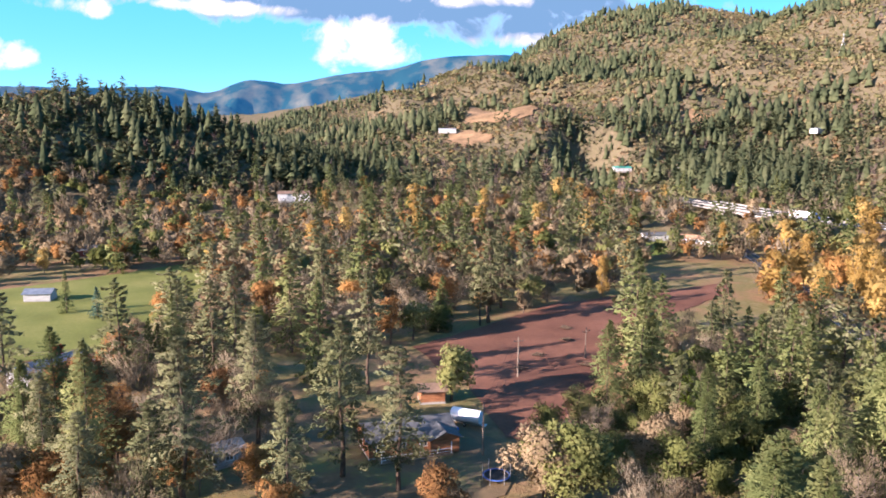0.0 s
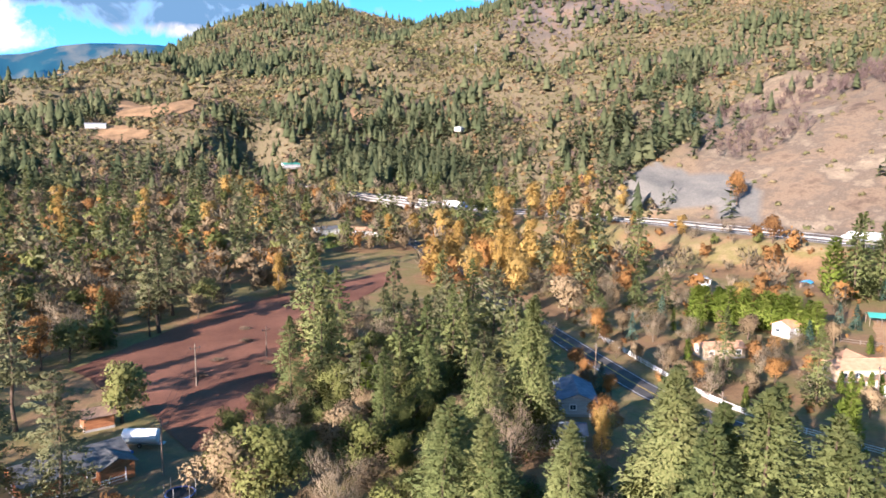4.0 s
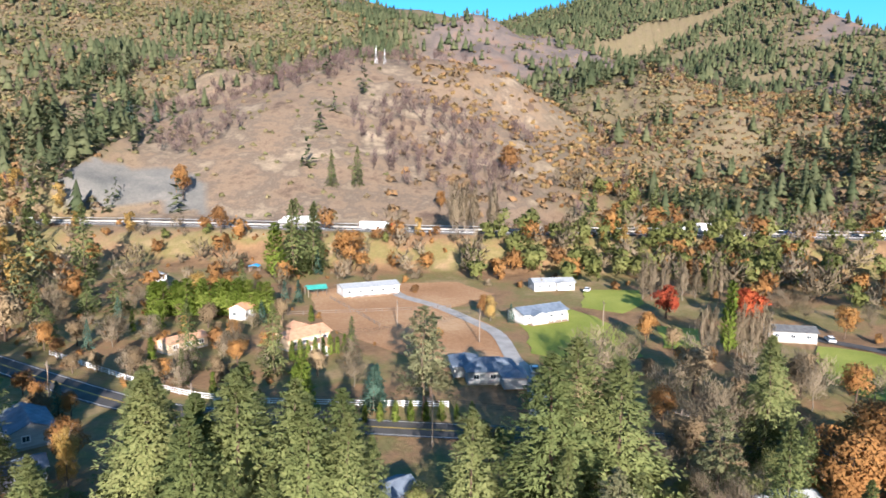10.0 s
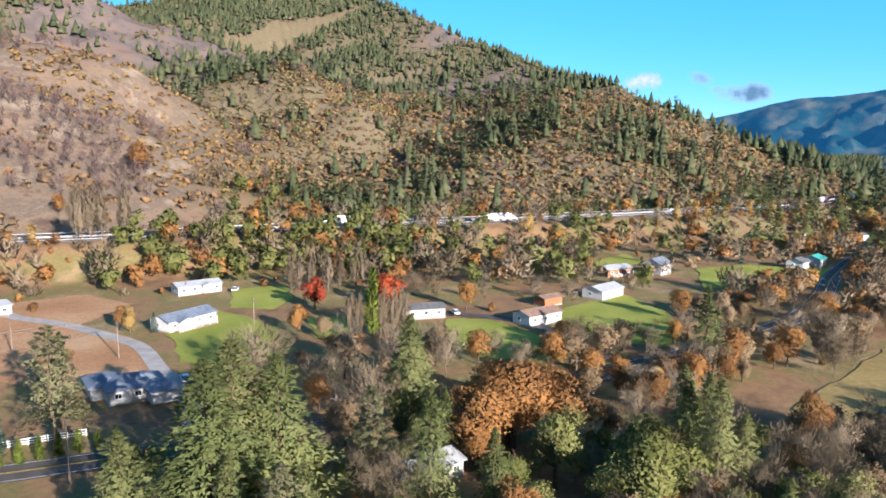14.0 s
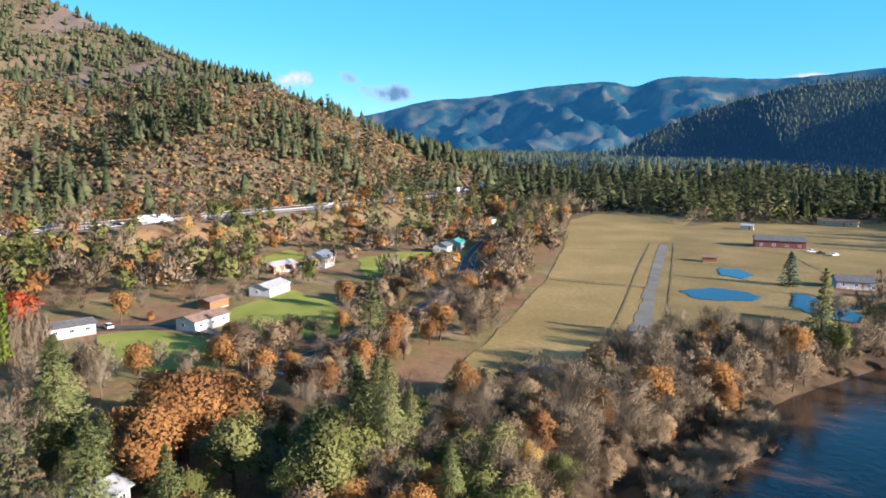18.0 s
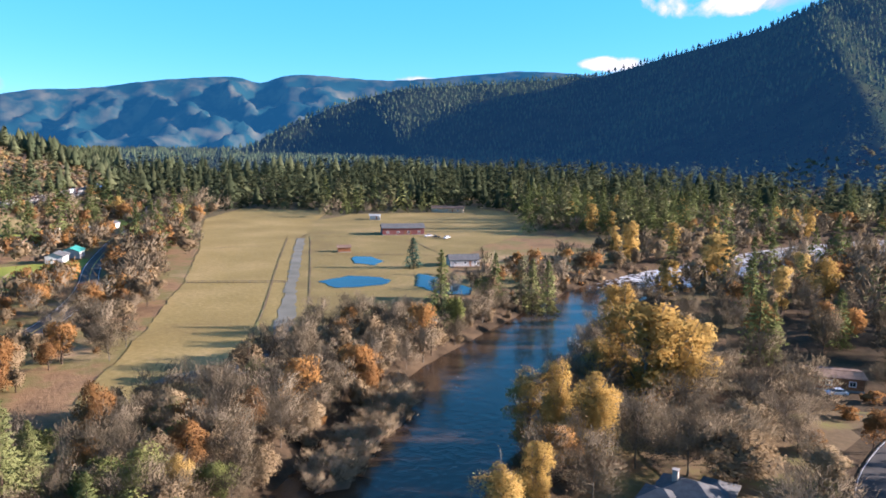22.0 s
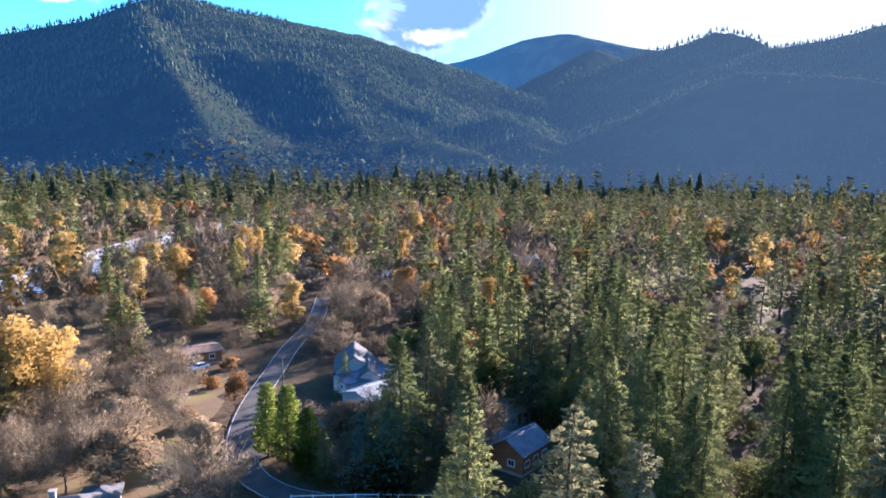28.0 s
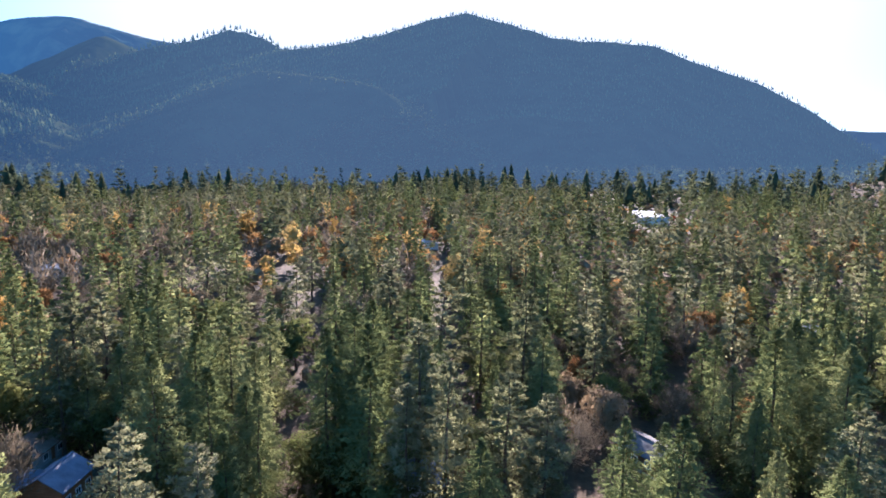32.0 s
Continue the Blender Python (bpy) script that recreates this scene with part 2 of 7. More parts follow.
def near_line(X, Y, pts):
    """Distance to a line in plan, and the value that its points carry (third number) at the nearest place."""
    best = np.full(X.shape, 1e9)
    val = np.zeros(X.shape)
    for (x0, y0, v0), (x1, y1, v1) in zip(pts[:-1], pts[1:]):
        dx, dy = x1 - x0, y1 - y0
        t = np.clip(((X - x0) * dx + (Y - y0) * dy) / (dx * dx + dy * dy + 1e-9), 0, 1)
        d = np.hypot(X - x0 - t * dx, Y - y0 - t * dy)
        closer = d < best
        best = np.where(closer, d, best)
        val = np.where(closer, v0 + t * (v1 - v0), val)
    return best, val


def curve(pts, step=6.0):
    """A Catmull-Rom line through points of any dimension."""
    p = [np.array(q, float) for q in pts]
    p = [2 * p[0] - p[1]] + p + [2 * p[-1] - p[-2]]
    out = []
    for a, b, c, d in zip(p[:-3], p[1:-2], p[2:-1], p[3:]):
        n = max(2, int(np.linalg.norm((c - b)[:2]) / step))
        for i in range(n):
            t = i / n
            out.append(0.5 * (2 * b + (c - a) * t + (2 * a - 5 * b + 4 * c - d) * t * t + (3 * b - a - 3 * c + d) * t ** 3))
    return out + [p[-2]]


# crest (bearing, distance, angle), slope of the flanks, roughness
RIDGES = [
    # wooded hill beside the green meadow
    ([(-75.95, 800, 3.19), (-50, 760, 3.59), (-32, 700, 2.78), (-28, 700, 3.39), (-25, 690, 3.09), (-20, 660, 1.88), (-16, 640, 0.873), (-12, 610, -1.04), (-8, 590, -3.05)], 0.34, 0.25),
    # long hill that climbs to a peak, and the mountain behind the burnt hill
    ([(-20, 2500, 1.78), (-14, 2300, 2.18), (-7, 2200, 3.69), (-0.003499, 2100, 4.7), (4.964, 2000, 6.2), (8.782, 1950, 8.42), (12.01, 1900, 9.62), (17.13, 1900, 10.3), (21.13, 1950, 9.52), (25.12, 2050, 8.82)], 0.36, 0.6),
    ([(25.12, 2050, 8.82), (30.08, 1950, 10.8), (38.06, 1800, 12.7), (48.12, 1800, 13.2), (56.17, 1900, 12.2), (62.11, 2100, 10.7)], 0.34, 0.7),
    # knoll with the cleared pads
    ([(-6, 1050, 0.974), (-1, 1000, 2.18), (1.897, 980, 2.99), (4.964, 1000, 2.78), (7.878, 1050, 1.88), (13.1, 1150, 1.38), (20.13, 1250, 2.18)], 0.25, 0.3),
    # burnt, grassy hill over the highway
    ([(38.06, 400, -4.26), (42.07, 460, -1.24), (47.13, 540, 1.58), (53.19, 610, 3.69), (58.14, 650, 5.1), (61.6, 660, 6.2), (64.66, 650, 5.9), (67.3, 630, 4.49), (70.27, 600, 2.68), (74.21, 540, -0.0319), (79.29, 480, -3.25)], 0.37, 0.35),
    ([(61.09, 660, 6.1), (61.09, 900, 6.41), (58.14, 1300, 8.72)], 0.35, 0.4),
    # hill with purple brush
    ([(63.13, 1250, 5.7), (67.3, 1280, 7.11), (70.27, 1300, 9.12), (74.21, 1240, 7.51), (79.29, 1150, 5.7), (84.23, 1060, 3.39), (88.36, 980, 0.974), (91.37, 930, -1.34)], 0.38, 0.35),
    # big mountain, dropping towards the valley
    ([(60.1, 2700, 10.4), (67.3, 2600, 10.1), (71.22, 2500, 9.22), (75.22, 2400, 9.72), (79.29, 2300, 10.8), (85.25, 2200, 11.9), (91.37, 2100, 10.8), (95.33, 1950, 9.42), (100.3, 1750, 7.31), (106.3, 1500, 5.2), (110.4, 1400, 4.29), (113.4, 1350, 3.09), (117.4, 1300, 1.58), (121.3, 1300, -0.434)], 0.36, 0.6),
    # oak-covered spur over the highway
    ([(84.23, 1000, 1.78), (90.42, 950, 2.48), (95.33, 900, 3.59), (100.3, 850, 3.69), (106.3, 820, 4.39), (108.3, 820, 4.19), (111.4, 830, 3.19), (116.5, 860, 1.48), (119.3, 900, 0.169), (123.4, 950, -0.837), (126.2, 1000, -2.75)], 0.36, 0.35),
    # dark mountain across the river with its peak and spur
    ([(134.1, 1800, -1.24), (137.2, 1850, -0.434), (140.1, 1900, 1.18), (142.1, 1950, 2.18), (146.1, 2000, 3.49), (149, 2000, 4.29), (157.9, 2050, 4.9), (164.8, 2100, 5.4), (169.7, 2100, 6.71), (175.6, 2100, 8.22), (179.7, 2100, 9.93), (181.6, 2100, 10.4), (184.6, 2200, 9.62), (189.6, 2400, 9.12), (195.5, 2700, 8.22), (202.4, 3000, 6.1)], 0.34, 0.5),
    ([(181.6, 2100, 10.4), (179.7, 1850, 9.22), (180.2, 1500, 7.41), (181.6, 1250, 4.8), (183.6, 1050, 1.38)], 0.42, 0.4),
    # side valley's walls
    ([(213.4, 3000, 7.51), (211.5, 2600, 5.2), (209.5, 2200, 2.38), (207.4, 1900, 0.572)], 0.45, 0.4),
    ([(215.3, 2700, 6.41), (219.2, 2600, 7.31), (222.2, 2500, 8.32), (224.1, 2450, 7.91), (226.1, 2400, 7.01), (229.1, 2400, 7.21)], 0.45, 0.4),
    ([(225.1, 2100, 6.71), (230.1, 2000, 7.51), (234.1, 1950, 8.52), (237.1, 1950, 9.42), (240.1, 1950, 10), (243.1, 1950, 9.22), (247.1, 1900, 8.01), (254.1, 1850, 7.61), (256.1, 1850, 6.71), (259.1, 1850, 5.6), (262.1, 1850, 4.39), (265.1, 1850, 2.68), (268.1, 1850, 0.572), (271.1, 1850, -1.34)], 0.34, 0.5),
    ([(206.4, 1700, -0.635), (211.5, 1500, 0.974), (216.3, 1400, 2.28), (220.2, 1300, 3.99), (224.1, 1250, 5.4), (229.1, 1200, 5.2), (233.1, 1100, 4.39), (236.1, 980, 2.18), (239.1, 880, -0.434)], 0.42, 0.35),
    # beyond what is looked at: low hills close the valley
    ([(275.1, 2400, 1.18), (289.1, 2200, 2.68), (305, 1800, 3.19), (318, 1300, 3.39)], 0.3, 0.4),
]
FAR_RIDGES = [
    [(-45, 4300, 3.19), (-28, 4300, 3.59), (-21, 4300, 3.89), (-18, 4300, 3.59), (-15, 4300, 4.59), (-12, 4250, 4.39), (-8, 4200, 5.2), (-4, 4150, 5.7), (-1, 4100, 6.51), (2.847, 4100, 6.81), (7.878, 4100, 6.81), (20.13, 4000, 6.71)],
    [(106.3, 4300, 0.974), (112.4, 4300, 1.58), (117.4, 4300, 2.08), (122.4, 4250, 3.29), (126.2, 4250, 3.59), (131.2, 4200, 4.39), (136.2, 4200, 4.8), (138.2, 4200, 4.39), (141.1, 4200, 5.1), (148, 4200, 4.8), (154.9, 4200, 5.3), (158.9, 4200, 5.6), (165.7, 4200, 5.1), (174.7, 4200, 4.19)],
    [(195.5, 3900, 4.7), (202.4, 3800, 6.2), (205.4, 3700, 7.01), (208.4, 3650, 8.01), (211.5, 3600, 8.32), (213.4, 3600, 7.91), (217.3, 3600, 7.11), (223.2, 3600, 6.71)],
    [(257.1, 4300, 0.974), (265.1, 4300, 1.28), (270.1, 4300, 1.07), (279.1, 4300, 1.78), (300, 4300, 2.78), (316, 4300, 3.19)],
]
RIDGES = [([at(*p) for p in crest], slope, rough) for crest, slope, rough in RIDGES]
FAR_RIDGES = [[at(*p) for p in crest] for crest in FAR_RIDGES]

HIGHWAY = curve([(150, 760, 13), (162, 640, 13), (174, 548, 13), (186, 470, 13), (199, 412, 12.5), (228, 354, 12), (258, 300, 12), (279, 235, 12), (295, 165, 12), (314, 97, 12), (335, 45, 12),
                 (349, 8, 12), (363, -40, 12), (382, -98, 12), (408, -172, 12), (448, -275, 12), (520, -370, 11), (630, -492, 10), (760, -620, 10)], 8)
ROAD = curve([(170, 470, 0.2), (158, 400, 0.2), (149, 344, 0.2), (134, 272, 0.2), (122, 215, 0.2), (113, 165, 0.2), (106, 128, 0.2), (103, 104, 0.2), (106, 80, 0.2), (114, 48, 0.2), (124, 14, 0.2), (130, -8, 0.2), (140, -34, 0.2),
              (155, -62, 0.2), (172, -94, 0.2), (196, -130, 0.2), (228, -162, 0.2), (262, -190, 0.2), (312, -238, 0.2), (362, -293, 0.2), (430, -360, 0.2), (520, -440, 0.2)], 5)
RIVER_ROAD = curve([(-50.2, -232.4, 0.2), (-40.5, -200.3, 0.2), (-29.7, -177.2, 0.2), (-22.9, -159.2, 0.2), (-15.1, -138.1, 0.2), (-11.2, -120.1, 0.2), (-12.3, -106.1, 0.2), (-20.3, -96.2, 0.2), (-39.1, -86.4, 0.2), (-61.0, -70.8, 0.2), (-83.3, -45.4, 0.2), (-95.8, -11.6, 0.2)], 4)
# centre line and width of the river
RIVER = curve([(-331.9, 114.5, 40), (-151.0, 59.5, 36), (-60.3, 17.0, 34), (0.1, -18.0, 34), (37.9, -52.1, 34), (57.0, -88.0, 33), (62.0, -125.0, 35), (65.2, -159.9, 33), (67.3, -199.9, 27), (67.8, -237.8, 24), (57.7, -279.6, 27), (37.8, -329.8, 33), (17.3, -374.9, 38), (-9.4, -425.1, 40), (-76.4, -500.6, 40), (-194.9, -561.8, 40)], 8)
WATER_Z = -2.6


def flat(pts, value=None):
    return [(p[0], p[1], p[2] if value is None else value) for p in pts]


def ground(X, Y):
    X, Y = np.asarray(X, float), np.asarray(Y, float)
    R, A = np.hypot(X, Y), np.degrees(np.arctan2(X, Y)) % 360
    z = 0.9 * fbm(X, Y, 1 / 70, 3, 5) + 2.0 * fbm(X, Y, 1 / 400, 3, 9)
    north = smooth(R, 300, 1000) * (1 - smooth(np.abs(((A + 180) % 360) - 180 + 4), 28, 46))
    z = z + 34 * north
    z = z + 14 * smooth(R, 500, 1600)
    floor_z = z.copy()
    for crest, slope, rough in RIDGES:
        xs = [p[0] for p in crest]
        ys = [p[1] for p in crest]
        top = max(p[2] for p in crest)
        reach = top / slope * 1.4
        m = (X > min(xs) - reach) & (X < max(xs) + reach) & (Y > min(ys) - reach) & (Y < max(ys) + reach)
        if not m.any():
            continue
        d, crown = near_line(X[m], Y[m], crest)
        wob = 1 + rough * (fbm(X[m], Y[m], 1 / 420, 4, 31) * 1.5)
        fall = np.maximum(0, 1 - d * slope * wob / (crown + 30))
        hill = (crown + 30) * fall ** 1.12 - 30 + rough * 26 * fbm(X[m], Y[m], 1 / 160, 4, 77) * smooth(d, 15, 160) * smooth(crown, 20, 90)
        hill = np.where(fall > 0, hill, -90)
        k = 6.0
        z[m] = np.where(hill > z[m] - 30, k * np.logaddexp(z[m] / k, np.clip(hill, -60, 900) / k), z[m])
    # the valley floor stays level between the toes of the hills
    z = floor_z + (z - floor_z) * smooth(R, 235, 385)
    hilly = smooth(z, 14, 40)
    z = z + hilly * (9 * fbm(X, Y, 1 / 75, 4, 52) - 12 * np.abs(fbm(X, Y, 1 / 130, 3, 53)) * smooth(np.abs(fbm(X, Y, 1 / 900, 2, 54)), 0, 0.02))
    near = (R < 1100)
    if near.any():
        x, y, g = X[near], Y[near], z[near]
        d, level = near_line(x, y, flat(HIGHWAY[::2]))
        bridge = np.hypot(x - 190, y - 447) < 34
        g = np.where(bridge, g, level - 0.5 + (g - level + 0.5) * smooth(d, 13, 46))
        for line, half in ((ROAD, 5.0), (RIVER_ROAD, 4.5)):
            d, level = near_line(x, y, flat(line[::2]))
            g = level - 0.12 + (g - level + 0.12) * smooth(d, half, half + 14)
        d, width = near_line(x, y, flat(RIVER[::2]))
        g = -5.0 + (g + 5.0) * smooth(d - width / 2 + fbm(x, y, 1 / 22, 3, 3) * 5, -5, 7)
        z[near] = g
    return z


def mesh_object(name, verts, faces, material, attrs=None, smooth_shade=False):
    """verts (n, 3), faces (m, k) of one size, as one mesh object."""
    me = bpy.data.meshes.new(name)
    verts, faces = np.asarray(verts, np.float32), np.asarray(faces, np.int32)
    k = faces.shape[1]
    me.vertices.add(len(verts))
    me.vertices.foreach_set("co", verts.ravel())
    me.loops.add(faces.size)
    me.loops.foreach_set("vertex_index", faces.ravel())
    me.polygons.add(len(faces))
    me.polygons.foreach_set("loop_start", np.arange(0, faces.size, k, dtype=np.int32))
    me.update(calc_edges=True)
    if smooth_shade:
        me.polygons.foreach_set("use_smooth", np.ones(len(faces), bool))
    for key, values in (attrs or {}).items():
        me.attributes.new(key, "FLOAT", "POINT").data.foreach_set("value", np.asarray(values, np.float32))
    if material:
        me.materials.append(material)
    return new(name, me)


def burnt(X, Y):
    """How much of the ground is open, straw-coloured hillside."""
    R, A = np.hypot(X, Y), np.degrees(np.arctan2(X, Y)) % 360
    hill = smooth(A, 39, 47) * (1 - smooth(A, 74, 84)) * smooth(R, 330, 380) * (1 - smooth(R, 700, 800))
    flank = 0.08 * smooth(A, 80, 90) * (1 - smooth(A, 126, 133)) * smooth(R, 380, 450) * (1 - smooth(R, 950, 1150))
    return np.maximum(hill, flank)


def brush(X, Y):
    """How much of the ground is purple-brown brush and thin grass."""
    R, A = np.hypot(X, Y), np.degrees(np.arctan2(X, Y)) % 360
    purple = smooth(A, 65, 68) * (1 - smooth(A, 82, 88)) * smooth(R, 850, 1000) * (1 - smooth(R, 1320, 1500))
    high = smooth(A, 24, 32) * (1 - smooth(A, 66, 74)) * smooth(R, 1100, 1300) * (1 - smooth(R, 2300, 2600)) * smooth(fbm(X, Y, 1 / 260, 4, 41), -0.06, 0.06)
    top = smooth(A, 92, 97) * (1 - smooth(A, 126, 130)) * smooth(R, 700, 1100) * (1 - smooth(R, 2000, 2300)) * smooth(fbm(X, Y, 1 / 240, 4, 43), -0.1, 0.06)
    return np.maximum(np.maximum(purple, high), top)


def terrain_material():
    m, n, l = nodes_of("open_ground")
    b = n["Principled BSDF"]
    b.inputs["Roughness"].default_value, b.inputs["Specular IOR Level"].default_value = 0.97, 0.1
    geo = n.new("ShaderNodeNewGeometry")

    def noise_tex(scale, detail=6.0, rough=0.65):
        k = n.new("ShaderNodeTexNoise")
        k.inputs["Scale"].default_value, k.inputs["Detail"].default_value, k.inputs["Roughness"].default_value = scale, detail, rough
        l.new(geo.outputs["Position"], k.inputs["Vector"])
        return k.outputs["Fac"]

    def ramp_of(fac, stops):
        r = n.new("ShaderNodeValToRGB")
        while len(r.color_ramp.elements) < len(stops):
            r.color_ramp.elements.new(0.5)
        for i, (p, c) in enumerate(stops):
            r.color_ramp.elements[i].position, r.color_ramp.elements[i].color = p, (*c, 1)
        l.new(fac, r.inputs["Fac"])
        return r.outputs["Color"]

    def blend(fac, a, c):
        k = n.new("ShaderNodeMix")
        k.data_type = "RGBA"
        l.new(fac, k.inputs[0])
        l.new(a, k.inputs[6])
        l.new(c, k.inputs[7])
        return k.outputs[2]

    def attr(name):
        k = n.new("ShaderNodeAttribute")
        k.attribute_name = name
        return k.outputs["Fac"]
    mid, fine, wide = noise_tex(0.035), noise_tex(0.9), noise_tex(0.008)
    litter = ramp_of(noise_tex(0.07, 9.0, 0.75), [(0.33, (0.085, 0.078, 0.042)), (0.45, (0.15, 0.118, 0.075)), (0.54, (0.13, 0.112, 0.062)), (0.68, (0.21, 0.155, 0.105))])
    floor_cover = ramp_of(mid, [(0.33, (0.18, 0.11, 0.06)), (0.45, (0.29, 0.175, 0.09)), (0.55, (0.2, 0.17, 0.065)), (0.68, (0.37, 0.25, 0.14))])
    litter = blend(attr("valley"), litter, floor_cover)
    # dark brown: mud by the river, litter with painted shade under southern trees
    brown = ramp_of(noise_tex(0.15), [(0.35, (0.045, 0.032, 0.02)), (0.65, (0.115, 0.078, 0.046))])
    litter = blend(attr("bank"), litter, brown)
    straw = ramp_of(noise_tex(0.03, 9.0, 0.72), [(0.34, (0.11, 0.075, 0.055)), (0.45, (0.23, 0.165, 0.11)), (0.53, (0.15, 0.115, 0.085)), (0.66, (0.34, 0.265, 0.18))])
    heath = ramp_of(noise_tex(0.025), [(0.35, (0.1, 0.085, 0.078)), (0.5, (0.16, 0.128, 0.112)), (0.62, (0.2, 0.135, 0.10))])
    col = blend(attr("straw"), litter, straw)
    col = blend(attr("heath"), col, heath)
    slate = ramp_of(noise_tex(0.06), [(0.35, (0.12, 0.125, 0.12)), (0.65, (0.2, 0.19, 0.17))])
    col = blend(attr("shale"), col, slate)
    speck = ramp_of(fine, [(0.3, (0.62, 0.62, 0.62)), (0.7, (1.0, 1.0, 1.0))])
    mul = n.new("ShaderNodeMix")
    mul.data_type, mul.blend_type = "RGBA", "MULTIPLY"
    mul.inputs[0].default_value = 0.8
    l.new(col, mul.inputs[6])
    l.new(speck, mul.inputs[7])
    l.new(mul.outputs[2], b.inputs["Base Color"])
    u = n.new("ShaderNodeBump")
    u.inputs["Strength"].default_value, u.inputs["Distance"].default_value = 0.6, 0.5
    l.new(fine, u.inputs["Height"])
    l.new(u.outputs["Normal"], b.inputs["Normal"])
    return m


def haze_glow(name, dark, light, scale, air, lo=0.38, hi=0.66):
    """The far backdrop of mountains, with haze painted on as a glow of the surface."""
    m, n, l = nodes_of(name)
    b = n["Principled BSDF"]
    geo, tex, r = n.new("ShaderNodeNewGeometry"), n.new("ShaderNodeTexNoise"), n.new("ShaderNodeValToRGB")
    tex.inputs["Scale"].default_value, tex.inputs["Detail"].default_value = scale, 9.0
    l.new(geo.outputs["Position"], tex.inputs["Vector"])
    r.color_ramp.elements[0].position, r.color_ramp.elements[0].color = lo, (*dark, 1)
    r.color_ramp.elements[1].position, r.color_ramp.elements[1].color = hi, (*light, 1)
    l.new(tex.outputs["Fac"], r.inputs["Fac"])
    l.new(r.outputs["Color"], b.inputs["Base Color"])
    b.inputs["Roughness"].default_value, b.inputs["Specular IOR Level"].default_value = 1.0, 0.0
    # the painted haze glow is brighter towards the low sun
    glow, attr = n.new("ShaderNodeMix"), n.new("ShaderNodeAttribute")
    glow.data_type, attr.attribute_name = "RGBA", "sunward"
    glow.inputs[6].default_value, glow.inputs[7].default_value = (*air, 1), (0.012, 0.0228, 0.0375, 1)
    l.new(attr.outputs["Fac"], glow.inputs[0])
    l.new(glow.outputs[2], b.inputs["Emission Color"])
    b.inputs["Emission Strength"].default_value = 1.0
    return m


# how much of the sunward haze glow a place is given, by bearing
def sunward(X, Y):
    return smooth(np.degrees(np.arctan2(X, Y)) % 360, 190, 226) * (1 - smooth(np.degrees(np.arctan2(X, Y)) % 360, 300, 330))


# dark bases stand for the shaded mountain; emission paints its haze
HAZE_SOIL = haze_glow("haze_glow_slopes", (0.02, 0.033, 0.012), (0.045, 0.05, 0.02), 0.02, (0.0018, 0.0078, 0.0225))
HAZE_FIR = haze_glow("haze_glow_conifers", (0.04, 0.062, 0.024), (0.09, 0.102, 0.04), 0.05, (0.0018, 0.0078, 0.0225))
HAZE_RANGE = haze_glow("haze_glow_range", (0.01, 0.034, 0.036), (0.09, 0.085, 0.058), 0.009, (0.003, 0.026, 0.06), 0.45, 0.68)


def inside(poly, X, Y):
    X, Y = np.asarray(X, float), np.asarray(Y, float)
    c = np.zeros(X.shape, bool)
    for (x0, y0), (x1, y1) in zip(poly, poly[1:] + poly[:1]):
        c ^= ((y0 > Y) != (y1 > Y)) & (X < (x1 - x0) * (Y - y0) / (y1 - y0 + 1e-12) + x0)
    return c


SHALEPIT = [(278, 326), (296, 346), (318, 340), (332, 308), (326, 270), (306, 258), (298, 300)]


def build_ground():
    rings = np.concatenate([np.linspace(1.5, 420, 120), np.geomspace(424, 4950, 185)])
    turns = np.linspace(0, 2 * np.pi, 600, endpoint=False)
    rr, tt = np.meshgrid(rings, turns, indexing="ij")
    X, Y = rr * np.sin(tt), rr * np.cos(tt)
    X, Y = X.ravel(), Y.ravel()
    Z = ground(X, Y)
    n = len(turns)
    i, j = np.meshgrid(np.arange(len(rings) - 1), np.arange(n), indexing="ij")
    i, j = i.ravel(), j.ravel()
    k = (j + 1) % n
    faces = np.stack([i * n + j, i * n + k, (i + 1) * n + k, (i + 1) * n + j], 1)[:, ::-1]
    V = np.stack([X, Y, Z], 1)
    mid = V[faces].mean(1)
    A = np.degrees(np.arctan2(mid[:, 0], mid[:, 1])) % 360
    # slopes past this distance get the glowing haze material
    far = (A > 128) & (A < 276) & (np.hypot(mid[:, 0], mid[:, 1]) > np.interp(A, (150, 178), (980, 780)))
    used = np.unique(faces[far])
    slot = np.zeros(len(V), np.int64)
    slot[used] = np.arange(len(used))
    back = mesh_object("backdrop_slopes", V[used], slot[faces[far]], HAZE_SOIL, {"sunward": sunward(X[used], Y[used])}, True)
    tagged(back, "distant dark slopes across the valley, blue with painted haze", "mountain", kind="structure")
    d, width = near_line(X, Y, flat(RIVER[::2]))
    # leaf litter plus tree shade, painted in by bearing to the south
    litter_and_shade = smooth(np.degrees(np.arctan2(X, Y)) % 360, 166, 180) * (1 - smooth(np.degrees(np.arctan2(X, Y)) % 360, 276, 284))
    bank = np.maximum(1 - smooth(d - width / 2, 8, 20), litter_and_shade * 0.93)
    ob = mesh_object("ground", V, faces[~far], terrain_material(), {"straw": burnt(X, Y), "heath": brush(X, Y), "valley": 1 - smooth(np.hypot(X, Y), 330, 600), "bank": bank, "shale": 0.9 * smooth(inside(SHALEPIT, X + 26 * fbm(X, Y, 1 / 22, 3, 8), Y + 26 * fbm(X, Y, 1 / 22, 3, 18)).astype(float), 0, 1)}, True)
    return tagged(ob, "valley floor and hillsides of leaf litter, moss and straw-coloured grass", "ground", kind="structure")


build_ground()


